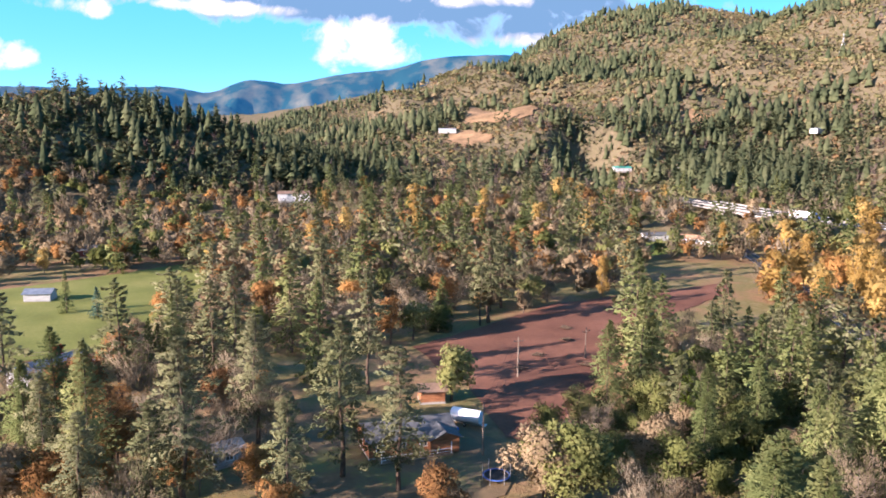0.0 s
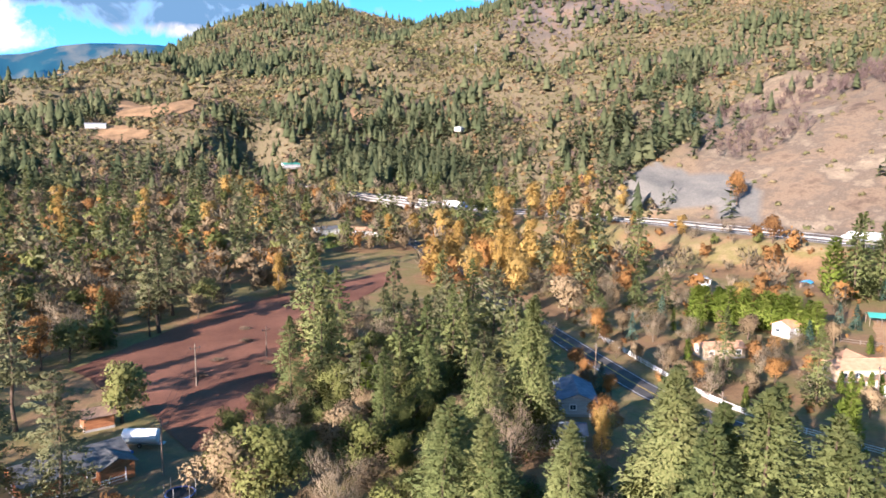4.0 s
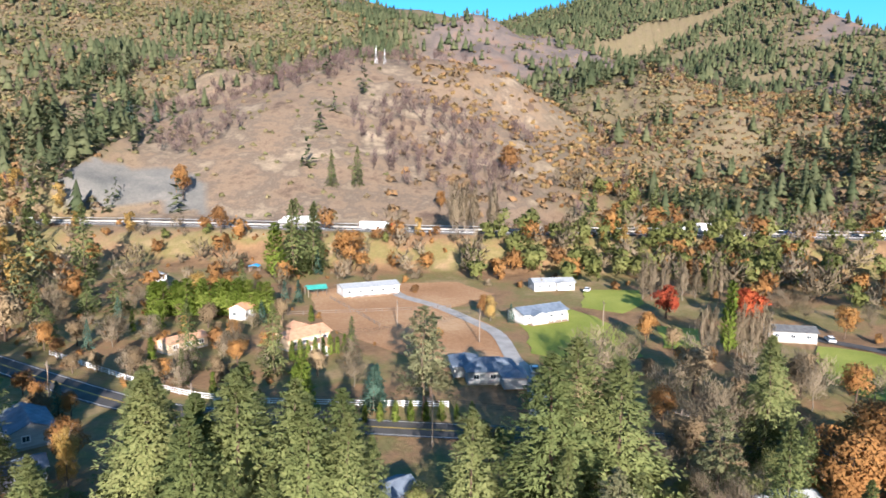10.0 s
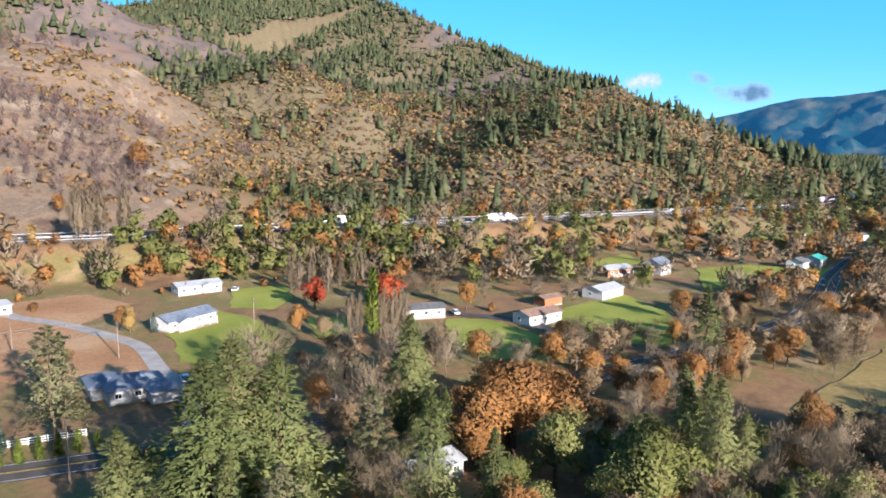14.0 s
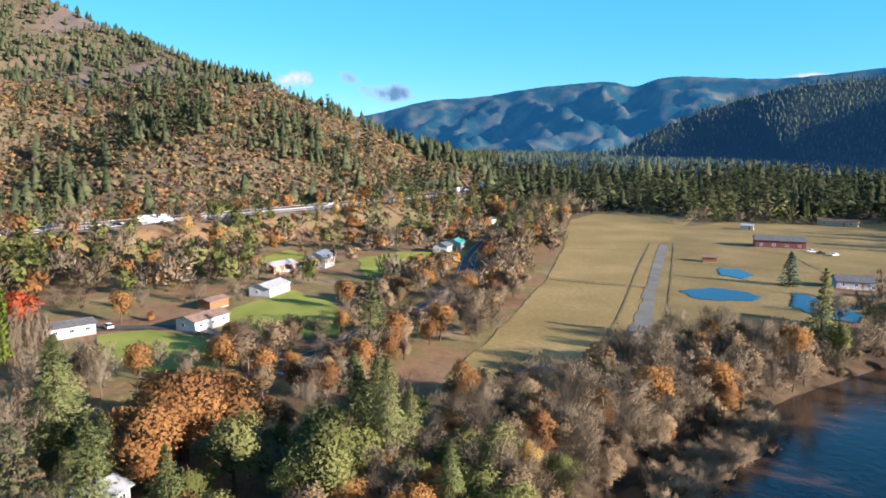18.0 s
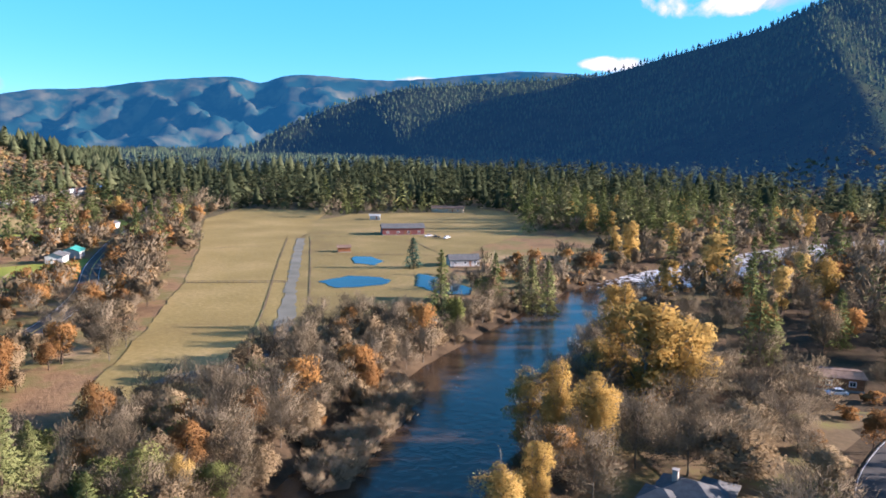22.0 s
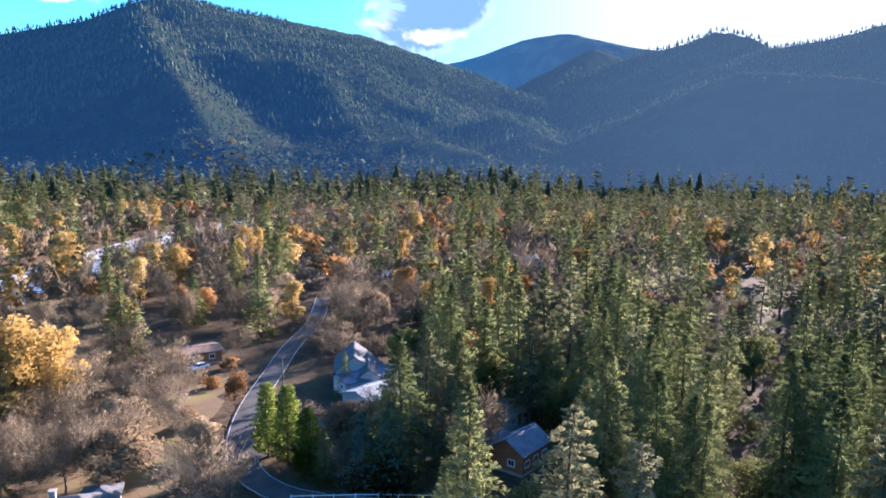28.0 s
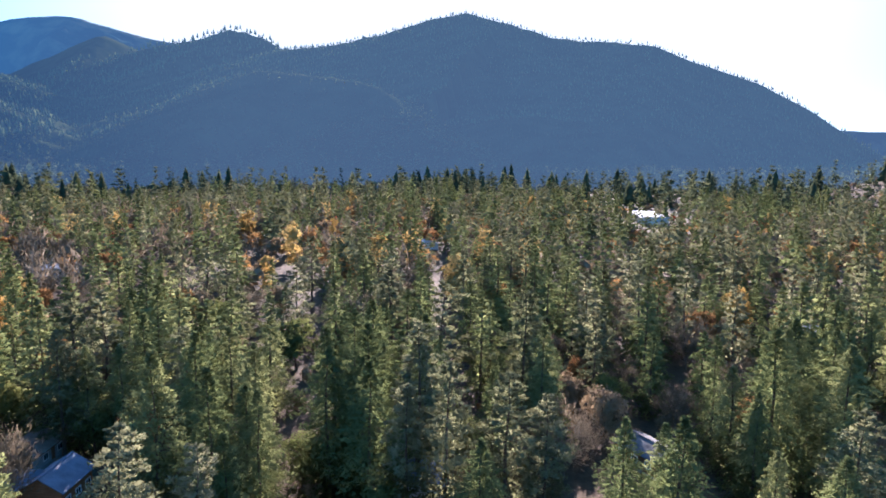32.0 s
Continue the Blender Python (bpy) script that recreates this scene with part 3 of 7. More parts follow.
def build_far_mountains():
    """Mountains so far off that they never shift: blue with haze painted as glow."""
    for crest in FAR_RIDGES:
        line = curve(crest, 30)
        rows, span = [], np.linspace(-1, 1, 81)
        for p in line:
            away = np.array((p[0], p[1])) / math.hypot(p[0], p[1])
            half = (p[2] + 20) / 0.42
            for s in span:
                q = np.array((p[0], p[1])) + away * s * min(half, 1150)
                rows.append((q[0], q[1], p[2] - abs(s) * min(half, 1150) * 0.42))
        V = np.array(rows)
        s = np.tile(np.abs(span), len(line))
        V[:, 2] += (fbm(V[:, 0], V[:, 1], 1 / 420, 5, 63) * 240 - np.abs(fbm(V[:, 0], V[:, 1], 1 / 300, 4, 12)) * 480) * smooth(s, 0.0, 0.3)
        V[:, 2] += fbm(V[:, 0], V[:, 1], 1 / 45, 4, 64) * 34 * smooth(s, -0.05, 0.1)
        w = len(span)
        i, j = np.meshgrid(np.arange(len(line) - 1), np.arange(w - 1), indexing="ij")
        i, j = i.ravel(), j.ravel()
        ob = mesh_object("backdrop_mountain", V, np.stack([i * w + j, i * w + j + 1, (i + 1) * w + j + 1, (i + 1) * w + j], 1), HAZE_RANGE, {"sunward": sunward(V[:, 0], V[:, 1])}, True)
        tagged(ob, "distant forested mountain range, blue with painted haze", "mountain", kind="structure")


build_far_mountains()


# ---- fields, lawns, roads and water ----


def soft_edge(poly, step=4.0, wild=0.7, seed=0):
    rnd = random.Random(seed)
    out = []
    for (x0, y0), (x1, y1) in zip(poly, poly[1:] + poly[:1]):
        n = max(1, int(math.hypot(x1 - x0, y1 - y0) / step))
        for i in range(n):
            out.append((x0 + (x1 - x0) * i / n + rnd.uniform(-wild, wild), y0 + (y1 - y0) * i / n + rnd.uniform(-wild, wild)))
    return out


def patch(name, poly, material, lift, label, category, wild=0.7, cell=7.0, level=None):
    """A piece of ground with an outline of its own, laid over the land."""
    bm = bmesh.new()
    edge = soft_edge(poly, 4.0, wild, len(name) + int(abs(poly[0][0])))
    bm.faces.new([bm.verts.new((x, y, 0)) for x, y in edge])
    for axis in (0, 1):
        lo, hi = min(p[axis] for p in edge), max(p[axis] for p in edge)
        for k in range(1, int((hi - lo) / cell) + 1):
            no = (1, 0, 0) if axis == 0 else (0, 1, 0)
            co = (lo + k * cell, 0, 0) if axis == 0 else (0, lo + k * cell, 0)
            bmesh.ops.bisect_plane(bm, geom=bm.verts[:] + bm.edges[:] + bm.faces[:], plane_co=co, plane_no=no)
    bmesh.ops.triangulate(bm, faces=[f for f in bm.faces if len(f.verts) > 4])
    vs = bm.verts[:]
    z = ground([v.co.x for v in vs], [v.co.y for v in vs]) if level is None else [level] * len(vs)
    for v, h in zip(vs, z):
        v.co.z = h + lift
    for f in bm.faces:
        f.normal_update()
        if f.normal.z < 0:
            f.normal_flip()
        f.smooth = True
    me = bpy.data.meshes.new(name)
    bm.to_mesh(me)
    bm.free()
    me.materials.append(material)
    return tagged(new(name, me), label, category, kind="structure")


CLEARED = surface("cleared_hillside_earth", (0.13, 0.085, 0.048), (0.37, 0.225, 0.12), 0.07, 0.95, 0.6, fine=9, spots=(0.24, 0.15, 0.08), grain=0.45)
TRACK = surface("track_gravel", (0.13, 0.13, 0.105), (0.21, 0.2, 0.165), 0.12, 0.95, 0.5, fine=18)
ORCHARD = surface("orchard_grass", (0.13, 0.095, 0.05), (0.2, 0.19, 0.06), 0.09, 0.95, 0.5, fine=12, spots=(0.18, 0.125, 0.07))
PLOUGHED = [(-7, 176), (10, 197), (37, 229), (64, 244), (108, 267), (105, 252), (57, 200), (45, 178), (37, 155), (28, 133), (20, 117), (12, 120), (8, 133), (6, 152), (-2, 163)]
MEADOW = [(-170, 226), (-142, 256), (-110, 300), (-94, 286), (-84, 240), (-74, 199), (-82, 171), (-104, 158), (-150, 172)]
YARD = [(-32, 112), (-24, 124), (-10, 128), (4, 126), (14, 112), (10, 98), (-7, 92), (-26, 94)]
BIGFIELD = [(100, -89), (113, -84), (125.5, -84.8), (149.6, -116.6), (202.4, -182.7), (261.4, -246.7), (323.3, -306.8), (365.2, -350.9), (398.6, -421.4), (329.1, -440.6), (291.3, -376.5), (261.5, -330.4), (245.6, -302.4), (171.6, -204.4), (135.6, -158.3), (117.6, -132.4), (107.6, -112.3), (99, -101)]
WESTFIELD = [(295.4, -374.5), (299.2, -432.6), (262.0, -470.0), (256.5, -531.8), (200.6, -499.8), (150.2, -411.9), (148.5, -321.8), (131.9, -250.1), (111.9, -212.1), (115.7, -158.2), (121.7, -142.3), (139.7, -166.3), (177.6, -214.3), (251.5, -314.4)]
STRIP = [(248.5, -303.4), (168.6, -199.4), (124.6, -140.4), (116.7, -118.3), (124.6, -107.5), (122.6, -99.5), (113.7, -106.3), (108.6, -116.4), (117.7, -141.2), (165.7, -202.3), (244.5, -306.4)]
PADDOCK_A = [(150, 62), (160, 84), (172, 104), (196, 122), (212, 134), (236, 112), (248, 92), (232, 72), (206, 78), (192, 60), (176, 50), (160, 46)]
LAWN_A = [(167, 42), (186, 48), (206, 58), (222, 44), (214, 34), (200, 24), (176, 16), (164, 26)]
LAWN_B = [(224, 40), (252, 44), (260, 26), (238, 22), (222, 27)]
LAWN_C = [(205, -25), (204, -38), (188, -47), (171, -54), (160, -48), (165, -29), (181, -23)]
LAWN_D = [(214, -63), (237, -92), (207, -96), (184, -90), (171, -79), (177, -60), (195, -57)]
LAWN_E = [(284, -143), (291, -167), (280, -206), (252, -188), (240, -154), (244, -126)]
LAWN_F = [(385, -220), (387, -262), (410, -320), (376, -301), (362, -269), (372, -226)]
LAWN_G = [(300, -96), (326, -128), (300, -126), (280, -99)]
LAWN_P = [(211, 15), (212, 3), (188, 2), (186, 12)]
ORCHARD_GRASS = [(26.8, -125.8), (4.9, -146.0), (-14.9, -162.1), (-9.1, -138.1), (-7.2, -118.0), (4.6, -104.0), (18.6, -109.9)]
NORTH_LAWN = [(98, 330), (92, 372), (106, 396), (142, 388), (140, 362), (118, 348)]
PADS = [[(22, 872), (62, 856), (108, 858), (112, 892), (74, 950), (34, 962)], [(140, 890), (168, 912), (204, 924), (206, 896), (170, 878)], [(-4, 800), (6, 836), (30, 842), (58, 806), (50, 786), (20, 788)], [(270, 862), (300, 890), (324, 870), (300, 846)]]
patch("field_ploughed", PLOUGHED, SOIL, 0.16, "ploughed field of red-brown soil with furrows", "field")
patch("meadow", MEADOW, MEADOWGRASS, 0.16, "bright green meadow in front of the wooded hill", "meadow")
patch("yard", YARD, ORCHARD, 0.16, "patchy lawn round the timber cabin", "lawn")
patch("field_pasture", BIGFIELD, PASTURE, 0.16, "wide yellow-green mown pasture", "field")
patch("field_grazing", WESTFIELD, PASTURE_PALE, 0.16, "bleached tan grazing field with tufts", "field")
patch("airstrip", STRIP, TRACK, 0.26, "long grey gravel track through the pasture", "track")
patch("paddock", PADDOCK_A, PADDOCK, 0.16, "bare tan and orange earth round the long homes", "paddock")
patch("orchard_grass", ORCHARD_GRASS, ORCHARD, 0.16, "dull green and brown grass under the orchard trees", "grass", 2.0)
for spot in PADS:
    patch("cleared_ground", spot, CLEARED, 1.6, "cleared tan and orange earth on the wooded hillside", "clearing", 6.0, 9.0)
for spot in (LAWN_A, LAWN_B, LAWN_C, LAWN_D, LAWN_E, LAWN_F, LAWN_G, LAWN_P, NORTH_LAWN):
    patch("lawn", spot, LAWN, 0.18, "bright green mown lawn between the homes", "lawn")


def ribbon(name, line, half, material, lift, label="", category="", offset=0.0, depth=0.0, parent=None, dash=None, level=True):
    """A strip along a line: a road's bed, a painted line, a rail."""
    V, Fc = [], []
    P = np.array([(p[0], p[1], p[2]) for p in line])
    T = np.gradient(P[:, :2], axis=0)
    T /= np.linalg.norm(T, axis=1)[:, None]
    N = np.stack([T[:, 1], -T[:, 0]], 1)
    cross = [(-half, 0), (half, 0)] if not depth else [(-half, 0), (half, 0), (half, -depth), (-half, -depth)]
    k = len(cross)
    for i in range(len(P)):
        for c, dz in cross:
            q = P[i, :2] + N[i] * (c + offset)
            V.append((q[0], q[1], P[i, 2] + lift + dz))
    for i in range(len(P) - 1):
        if dash and (i // dash) % 2:
            continue
        if k == 2:
            Fc.append((i * 2, i * 2 + 1, i * 2 + 3, i * 2 + 2))
        else:
            for c in range(4):
                d = (c + 1) % 4
                Fc.append((i * 4 + c, i * 4 + d, (i + 1) * 4 + d, (i + 1) * 4 + c))
    ob = mesh_object(name, V, np.array(Fc)[:, ::-1], material)
    if parent:
        ob.parent = parent
        if label:
            ob["label"] = label
        return ob
    return tagged(ob, label, category, kind="structure")


def land_line(pts, step=4.0):
    c = curve(pts, step)
    z = ground([p[0] for p in c], [p[1] for p in c])
    return [(p[0], p[1], h) for p, h in zip(c, z)]


for k, pts in enumerate(([(203, -184), (188, -194), (172, -205)], [(262, -246), (252, -262), (232, -284)], [(118, -146), (142, -179), (190, -241), (244, -310)], [(130, -139), (154, -172), (202, -234), (254, -303)], [(252, -312), (200, -330), (160, -300)], [(200, -262), (176, -280), (150, -290)])):
    ribbon("ditch", land_line(pts), 0.34, ORCHARD, 0.3, "shallow grassy ditch across the pasture", "ditch")
road = ribbon("road", ROAD, 3.7, ASPHALT, 0.1, "two-lane asphalt country road with painted lines", "road")
for off, mt, nm in ((-0.12, PAINT_YELLOW, "centre_line"), (0.12, PAINT_YELLOW, "centre_line"), (-3.1, PAINT_WHITE, "edge_line"), (3.1, PAINT_WHITE, "edge_line")):
    ribbon(nm, ROAD, 0.07, mt, 0.112, parent=road, offset=off)
lane = ribbon("road_riverside", RIVER_ROAD, 2.5, ASPHALT, 0.1, "narrow asphalt lane with a pale edge line", "road")
for off in (-2.25, 2.25):
    ribbon("edge_line", RIVER_ROAD, 0.045, PAINT_WHITE, 0.112, parent=lane, offset=off)
motorway = ribbon("road_highway", HIGHWAY, 11.0, ASPHALT, 0.0, "divided highway on an embankment", "road", depth=0.9)
for off in (-10.0, -2.2, 2.2, 10.0):
    ribbon("edge_line", HIGHWAY, 0.09, PAINT_WHITE, 0.014, parent=motorway, offset=off)
for off in (-6.1, 6.1):
    ribbon("lane_line", HIGHWAY, 0.08, PAINT_WHITE, 0.014, parent=motorway, offset=off, dash=1)


ribbon("driveway", land_line([(128, 30), (150, 37), (160, 44), (180, 54), (190, 63), (206, 82), (216, 100), (226, 108)]), 2.0, GRAVEL, 0.3, "pale gravel driveway up to the homes", "driveway")
ribbon("driveway_short", land_line([(160, -62), (180, -56), (196, -50), (206, -40), (214, -20)]), 2.2, ASPHALT, 0.3, "asphalt driveway beside the hedge", "driveway")
ribbon("driveway_court", land_line([(-12, -118), (-24, -122), (-36, -126), (-44, -120)]), 4.5, ASPHALT, 0.3, "dark asphalt court in front of the garage", "driveway")
ribbon("dirt_track", land_line([(20, 116), (28, 134), (40, 158), (50, 176), (72, 200)], 4), 1.8, PADDOCK, 0.24, "dirt track beside the ploughed field", "track")


def water_material(name, deep, foam):
    m, n, l = nodes_of(name)
    b = n["Principled BSDF"]
    b.inputs["Roughness"].default_value = 0.08
    b.inputs["IOR"].default_value = 1.33
    geo, wave, wide = n.new("ShaderNodeNewGeometry"), n.new("ShaderNodeTexNoise"), n.new("ShaderNodeTexNoise")
    wave.inputs["Scale"].default_value, wave.inputs["Detail"].default_value = 0.55, 7.0
    wide.inputs["Scale"].default_value, wide.inputs["Detail"].default_value = 0.06, 4.0
    for k in (wave, wide):
        l.new(geo.outputs["Position"], k.inputs["Vector"])
    u = n.new("ShaderNodeBump")
    u.inputs["Strength"].default_value, u.inputs["Distance"].default_value = (0.3 if foam else 0.03), 0.4
    l.new(wave.outputs["Fac"], u.inputs["Height"])
    l.new(u.outputs["Normal"], b.inputs["Normal"])
    b.inputs["Base Color"].default_value = (*deep, 1)
    if foam:
        rough = n.new("ShaderNodeAttribute")
        rough.attribute_name = "rapid"
        mul = n.new("ShaderNodeMath")
        mul.operation = "MULTIPLY_ADD"
        mul.inputs[1].default_value = 0.34
        l.new(rough.outputs["Fac"], mul.inputs[0])
        l.new(wave.outputs["Fac"], mul.inputs[2])
        r = n.new("ShaderNodeValToRGB")
        r.color_ramp.elements[0].position, r.color_ramp.elements[0].color = 0.72, (*deep, 1)
        r.color_ramp.elements[1].position, r.color_ramp.elements[1].color = 0.86, (0.7, 0.72, 0.74, 1)
        l.new(mul.outputs[0], r.inputs["Fac"])
        l.new(r.outputs["Color"], b.inputs["Base Color"])
    return m


def build_river():
    V, rapid = [], []
    P = np.array([(p[0], p[1], p[2]) for p in RIVER])
    T = np.gradient(P[:, :2], axis=0)
    T /= np.linalg.norm(T, axis=1)[:, None]
    N = np.stack([T[:, 1], -T[:, 0]], 1)
    span = np.linspace(-1, 1, 9)
    for i in range(len(P)):
        for s in span:
            q = P[i, :2] + N[i] * s * (P[i, 2] / 2 + 9)
            V.append((q[0], q[1], WATER_Z))
            rapid.append(float(smooth(-q[1], 250, 300)) + 0.25 * float(smooth(-q[1], 60, 40)))
    w = len(span)
    i, j = np.meshgrid(np.arange(len(P) - 1), np.arange(w - 1), indexing="ij")
    i, j = i.ravel(), j.ravel()
    ob = mesh_object("water_river", V, np.stack([i * w + j, i * w + j + 1, (i + 1) * w + j + 1, (i + 1) * w + j], 1),
                     water_material("river_water", (0.05, 0.032, 0.02), True), {"rapid": rapid}, True)
    tagged(ob, "dark river with ripples and white rapids at the far bend", "river", kind="structure")


build_river()
POND = water_material("pond_water", (0.012, 0.02, 0.03), False)
PONDS = [[(163, -211), (159, -226), (148, -230), (140, -226), (138, -217), (150, -204)],
         [(185, -266), (179, -271), (166, -263), (164, -252), (174, -251)],
         [(138, -243), (124, -240), (108, -228), (102, -218), (112, -215), (127, -222)]]
for shape in PONDS:
    patch("water_pond", shape, POND, 0.34, "still blue pond in the grazing field", "pond", 0.9)

# heights on a fine net, for setting things down quickly
NET_STEP, NET_HALF = 2.5, 520
net_axis = np.arange(-NET_HALF, NET_HALF + NET_STEP, NET_STEP)
NET = ground(*[g.ravel() for g in np.meshgrid(net_axis, net_axis, indexing="ij")]).reshape(len(net_axis), -1)


def level_at(x, y):
    if max(abs(x), abs(y)) > NET_HALF - 5:
        return float(ground([x], [y])[0])
    u, v = (x + NET_HALF) / NET_STEP, (y + NET_HALF) / NET_STEP
    i, j = int(u), int(v)
    u, v = u - i, v - j
    return float((NET[i, j] * (1 - u) + NET[i + 1, j] * u) * (1 - v) + (NET[i, j + 1] * (1 - u) + NET[i + 1, j + 1] * u) * v)


# ---- trees ----
rng = np.random.default_rng(7)


def tube(path, radii, sides=5):
    """Rings round a path joined to a tapering tube: vertices and quads."""
    V, Q = [], []
    for i, (p, r) in enumerate(zip(path, radii)):
        p = np.array(p, float)
        d = np.array(path[min(i + 1, len(path) - 1)], float) - np.array(path[max(i - 1, 0)], float)
        d /= np.linalg.norm(d) + 1e-9
        a = np.cross(d, (0.31, 0.95, 0.1))
        a /= np.linalg.norm(a)
        b = np.cross(d, a)
        for k in range(sides):
            t = 2 * math.pi * k / sides
            V.append(p + r * (a * math.cos(t) + b * math.sin(t)))
        if i:
            for k in range(sides):
                m = (k + 1) % sides
                Q.append(((i - 1) * sides + k, (i - 1) * sides + m, i * sides + m, i * sides + k))
    return np.array(V), np.array(Q)


def join(pieces):
    V, Q, n = [], [], 0
    for v, q in pieces:
        V.append(v)
        Q.append(np.asarray(q) + n)
        n += len(v)
    return np.concatenate(V), np.concatenate(Q)


def sprays(P, along, across, a, b):
    """Pointed sprays of leaves at points P: long axis, cross axis and half sizes."""
    n = len(P)
    out = P - np.array((0, 0, P[:, 2].mean() * 0.8))
    back = (np.cross(across, along) * out).sum(1) < 0
    across = np.where(back[:, None], -across, across)
    V = np.stack([P - along * a[:, None] - across * b[:, None], P - along * a[:, None] * 0.8 + across * b[:, None], P + along * a[:, None]], 1).reshape(-1, 3)
    return V, np.arange(3 * n).reshape(n, 3)


def unit(v):
    return v / (np.linalg.norm(v, axis=1)[:, None] + 1e-9)


def conifer(r, n=150, per=7, H=25.0, R=4.3, base=0.1, droop=0.35, power=0.8, ragged=0.25, spray=0.5, tip=0.55):
    """A conifer's crown of drooping boughs, each a tuft of many small needle sprays."""
    u = (np.arange(n) + r.random(n)) / n
    u = u ** 1.12
    z = H * (base + (1 - base) * u)
    ang = np.arange(n) * 2.399 + r.random(n) * 0.8
    lump = 1 + ragged * 0.55 * np.sin(2 * ang + 9 * u + r.random() * 6) + ragged * 0.45 * np.sin(3 * ang - 17 * u + r.random() * 6)
    L = (R * (1 - u) ** power + 0.25) * lump * (1 + ragged * (r.random(n) - 0.6))
    L = np.where((r.random(n) < ragged * 0.4), L * 0.6, L)
    pitch = -droop + (droop + 0.5) * u ** 1.5 + (r.random(n) - 0.5) * 0.3
    d = np.stack([np.cos(ang), np.sin(ang), pitch], 1)
    side = np.stack([-np.sin(ang), np.cos(ang), np.zeros(n)], 1)
    f = r.random((n, per)) ** tip * 0.95 + 0.07
    lat = (r.random((n, per)) + r.random((n, per)) - 1.0) * 0.62 * (1.25 - f)
    P = np.stack([np.zeros(n), np.zeros(n), z], 1)[:, None, :] + d[:, None, :] * (f * L[:, None])[:, :, None] + side[:, None, :] * (lat * L[:, None])[:, :, None]
    P[:, :, 2] -= (f ** 2) * L[:, None] * 0.14
    P += (r.random(P.shape) - 0.5) * (0.12 * L[:, None, None] + 0.2)
    P = P.reshape(-1, 3)
    along = np.repeat(d, per, 0) * 0.8 + np.repeat(side, per, 0) * (lat.reshape(-1, 1) * 2.4) + (r.random((n * per, 3)) - 0.5) * 1.3
    along = unit(along)
    across = unit(np.cross(along, (r.random((n * per, 3)) - 0.5) * 1.7 + np.array((0, 0, 0.9))))
    a = spray * (0.6 + 0.8 * r.random(n * per)) * np.repeat(0.6 + 0.4 * np.clip(L / R, 0, 1), per)
    return sprays(P, along, across, a * 1.12, a * 0.48)


def trunk_of(H, r0, bend=0.2, sides=6, r=None):
    path = [(0, 0, -0.5)] + [(bend * math.sin(k * 1.7 + 0.3), bend * math.cos(k * 1.1), H * k / 5) for k in range(1, 6)]
    return tube(path, [r0 * 1.25] + [r0 * (1 - k / 5.3) for k in range(1, 6)], sides)


def limbs(r, H, crown, start=0.3, count=6, r0=0.28, levels=2, rise=0.55, sides=4):
    """Trunk and forking limbs; also gives the tips."""
    pieces, tips = [], []
    path = [(0, 0, -0.4), (0.1, 0, H * start * 0.6), (0.1, 0.15, H * start), (0, 0.1, H * 0.6), (-0.1, 0.1, H * 0.9)]
    pieces.append(tube(path, [r0 * 1.3, r0, r0 * 0.8, r0 * 0.5, r0 * 0.15], 6))
    for k in range(count):
        a = 2.4 * k + r.random() * 0.7
        z0 = H * (start + (0.75 - start) * k / count)
        reach = crown * (0.75 + 0.4 * r.random()) * (1.05 - 0.35 * k / count)
        p0 = np.array((0.0, 0.1, z0))
        p2 = p0 + np.array((math.cos(a) * reach, math.sin(a) * reach, H * rise * (0.35 + 0.35 * r.random())))
        p1 = (p0 + p2) / 2 + np.array((0, 0, -0.06 * H)) + (r.random(3) - 0.5) * 0.5
        pieces.append(tube([p0, p1, p2], [r0 * 0.5, r0 * 0.32, r0 * 0.08], sides))
        tips += [p1, p2]
        if levels > 1:
            for j in range(4):
                b = a + (r.random() - 0.5) * 2.4
                q0 = p0 + (p2 - p0) * (0.35 + 0.18 * j)
                q1 = q0 + np.array((math.cos(b), math.sin(b), 0.5 + 0.6 * r.random())) * reach * (0.3 + 0.25 * r.random())
                pieces.append(tube([q0, (q0 + q1) / 2 + (r.random(3) - 0.5) * 0.3, q1], [r0 * 0.24, r0 * 0.15, r0 * 0.04], 3))
                tips.append(q1)
    return join(pieces), np.array(tips)


def leafy(r, n, H, crown, low=0.3, lobes=16, size=0.42, tips=None, flat_top=1.0):
    """A crown of leaf clumps on uneven lobes with gaps between them."""
    c = r.normal(size=(lobes, 3))
    c = unit(c) * (0.45 + 0.45 * r.random((lobes, 1)))
    c[:, 2] = r.random(lobes) * 1.8 - 0.95
    c[:, :2] *= np.sqrt(np.clip(1.05 - c[:, 2:] ** 2, 0.15, 1))
    mid, half = H * (low + 1) / 2, H * (1 - low) / 2
    C = np.stack([c[:, 0] * crown * 0.85, c[:, 1] * crown * 0.85, mid + c[:, 2] * half * 0.85 * flat_top], 1)
    size_l = crown * (0.28 + 0.22 * r.random(lobes))
    k = r.integers(0, lobes, n)
    d = unit(r.normal(size=(n, 3)))
    d[:, 2] = np.where(r.random(n) < 0.6, np.abs(d[:, 2]), d[:, 2])
    P = C[k] + d * (size_l[k] * (0.55 + 0.5 * r.random(n)))[:, None]
    along = unit(r.normal(size=(n, 3)))
    across = unit(np.cross(along, d + r.normal(size=(n, 3)) * 0.5))
    a = size * (0.6 + 0.8 * r.random(n))
    return sprays(P, along, across, a, a * 0.75)


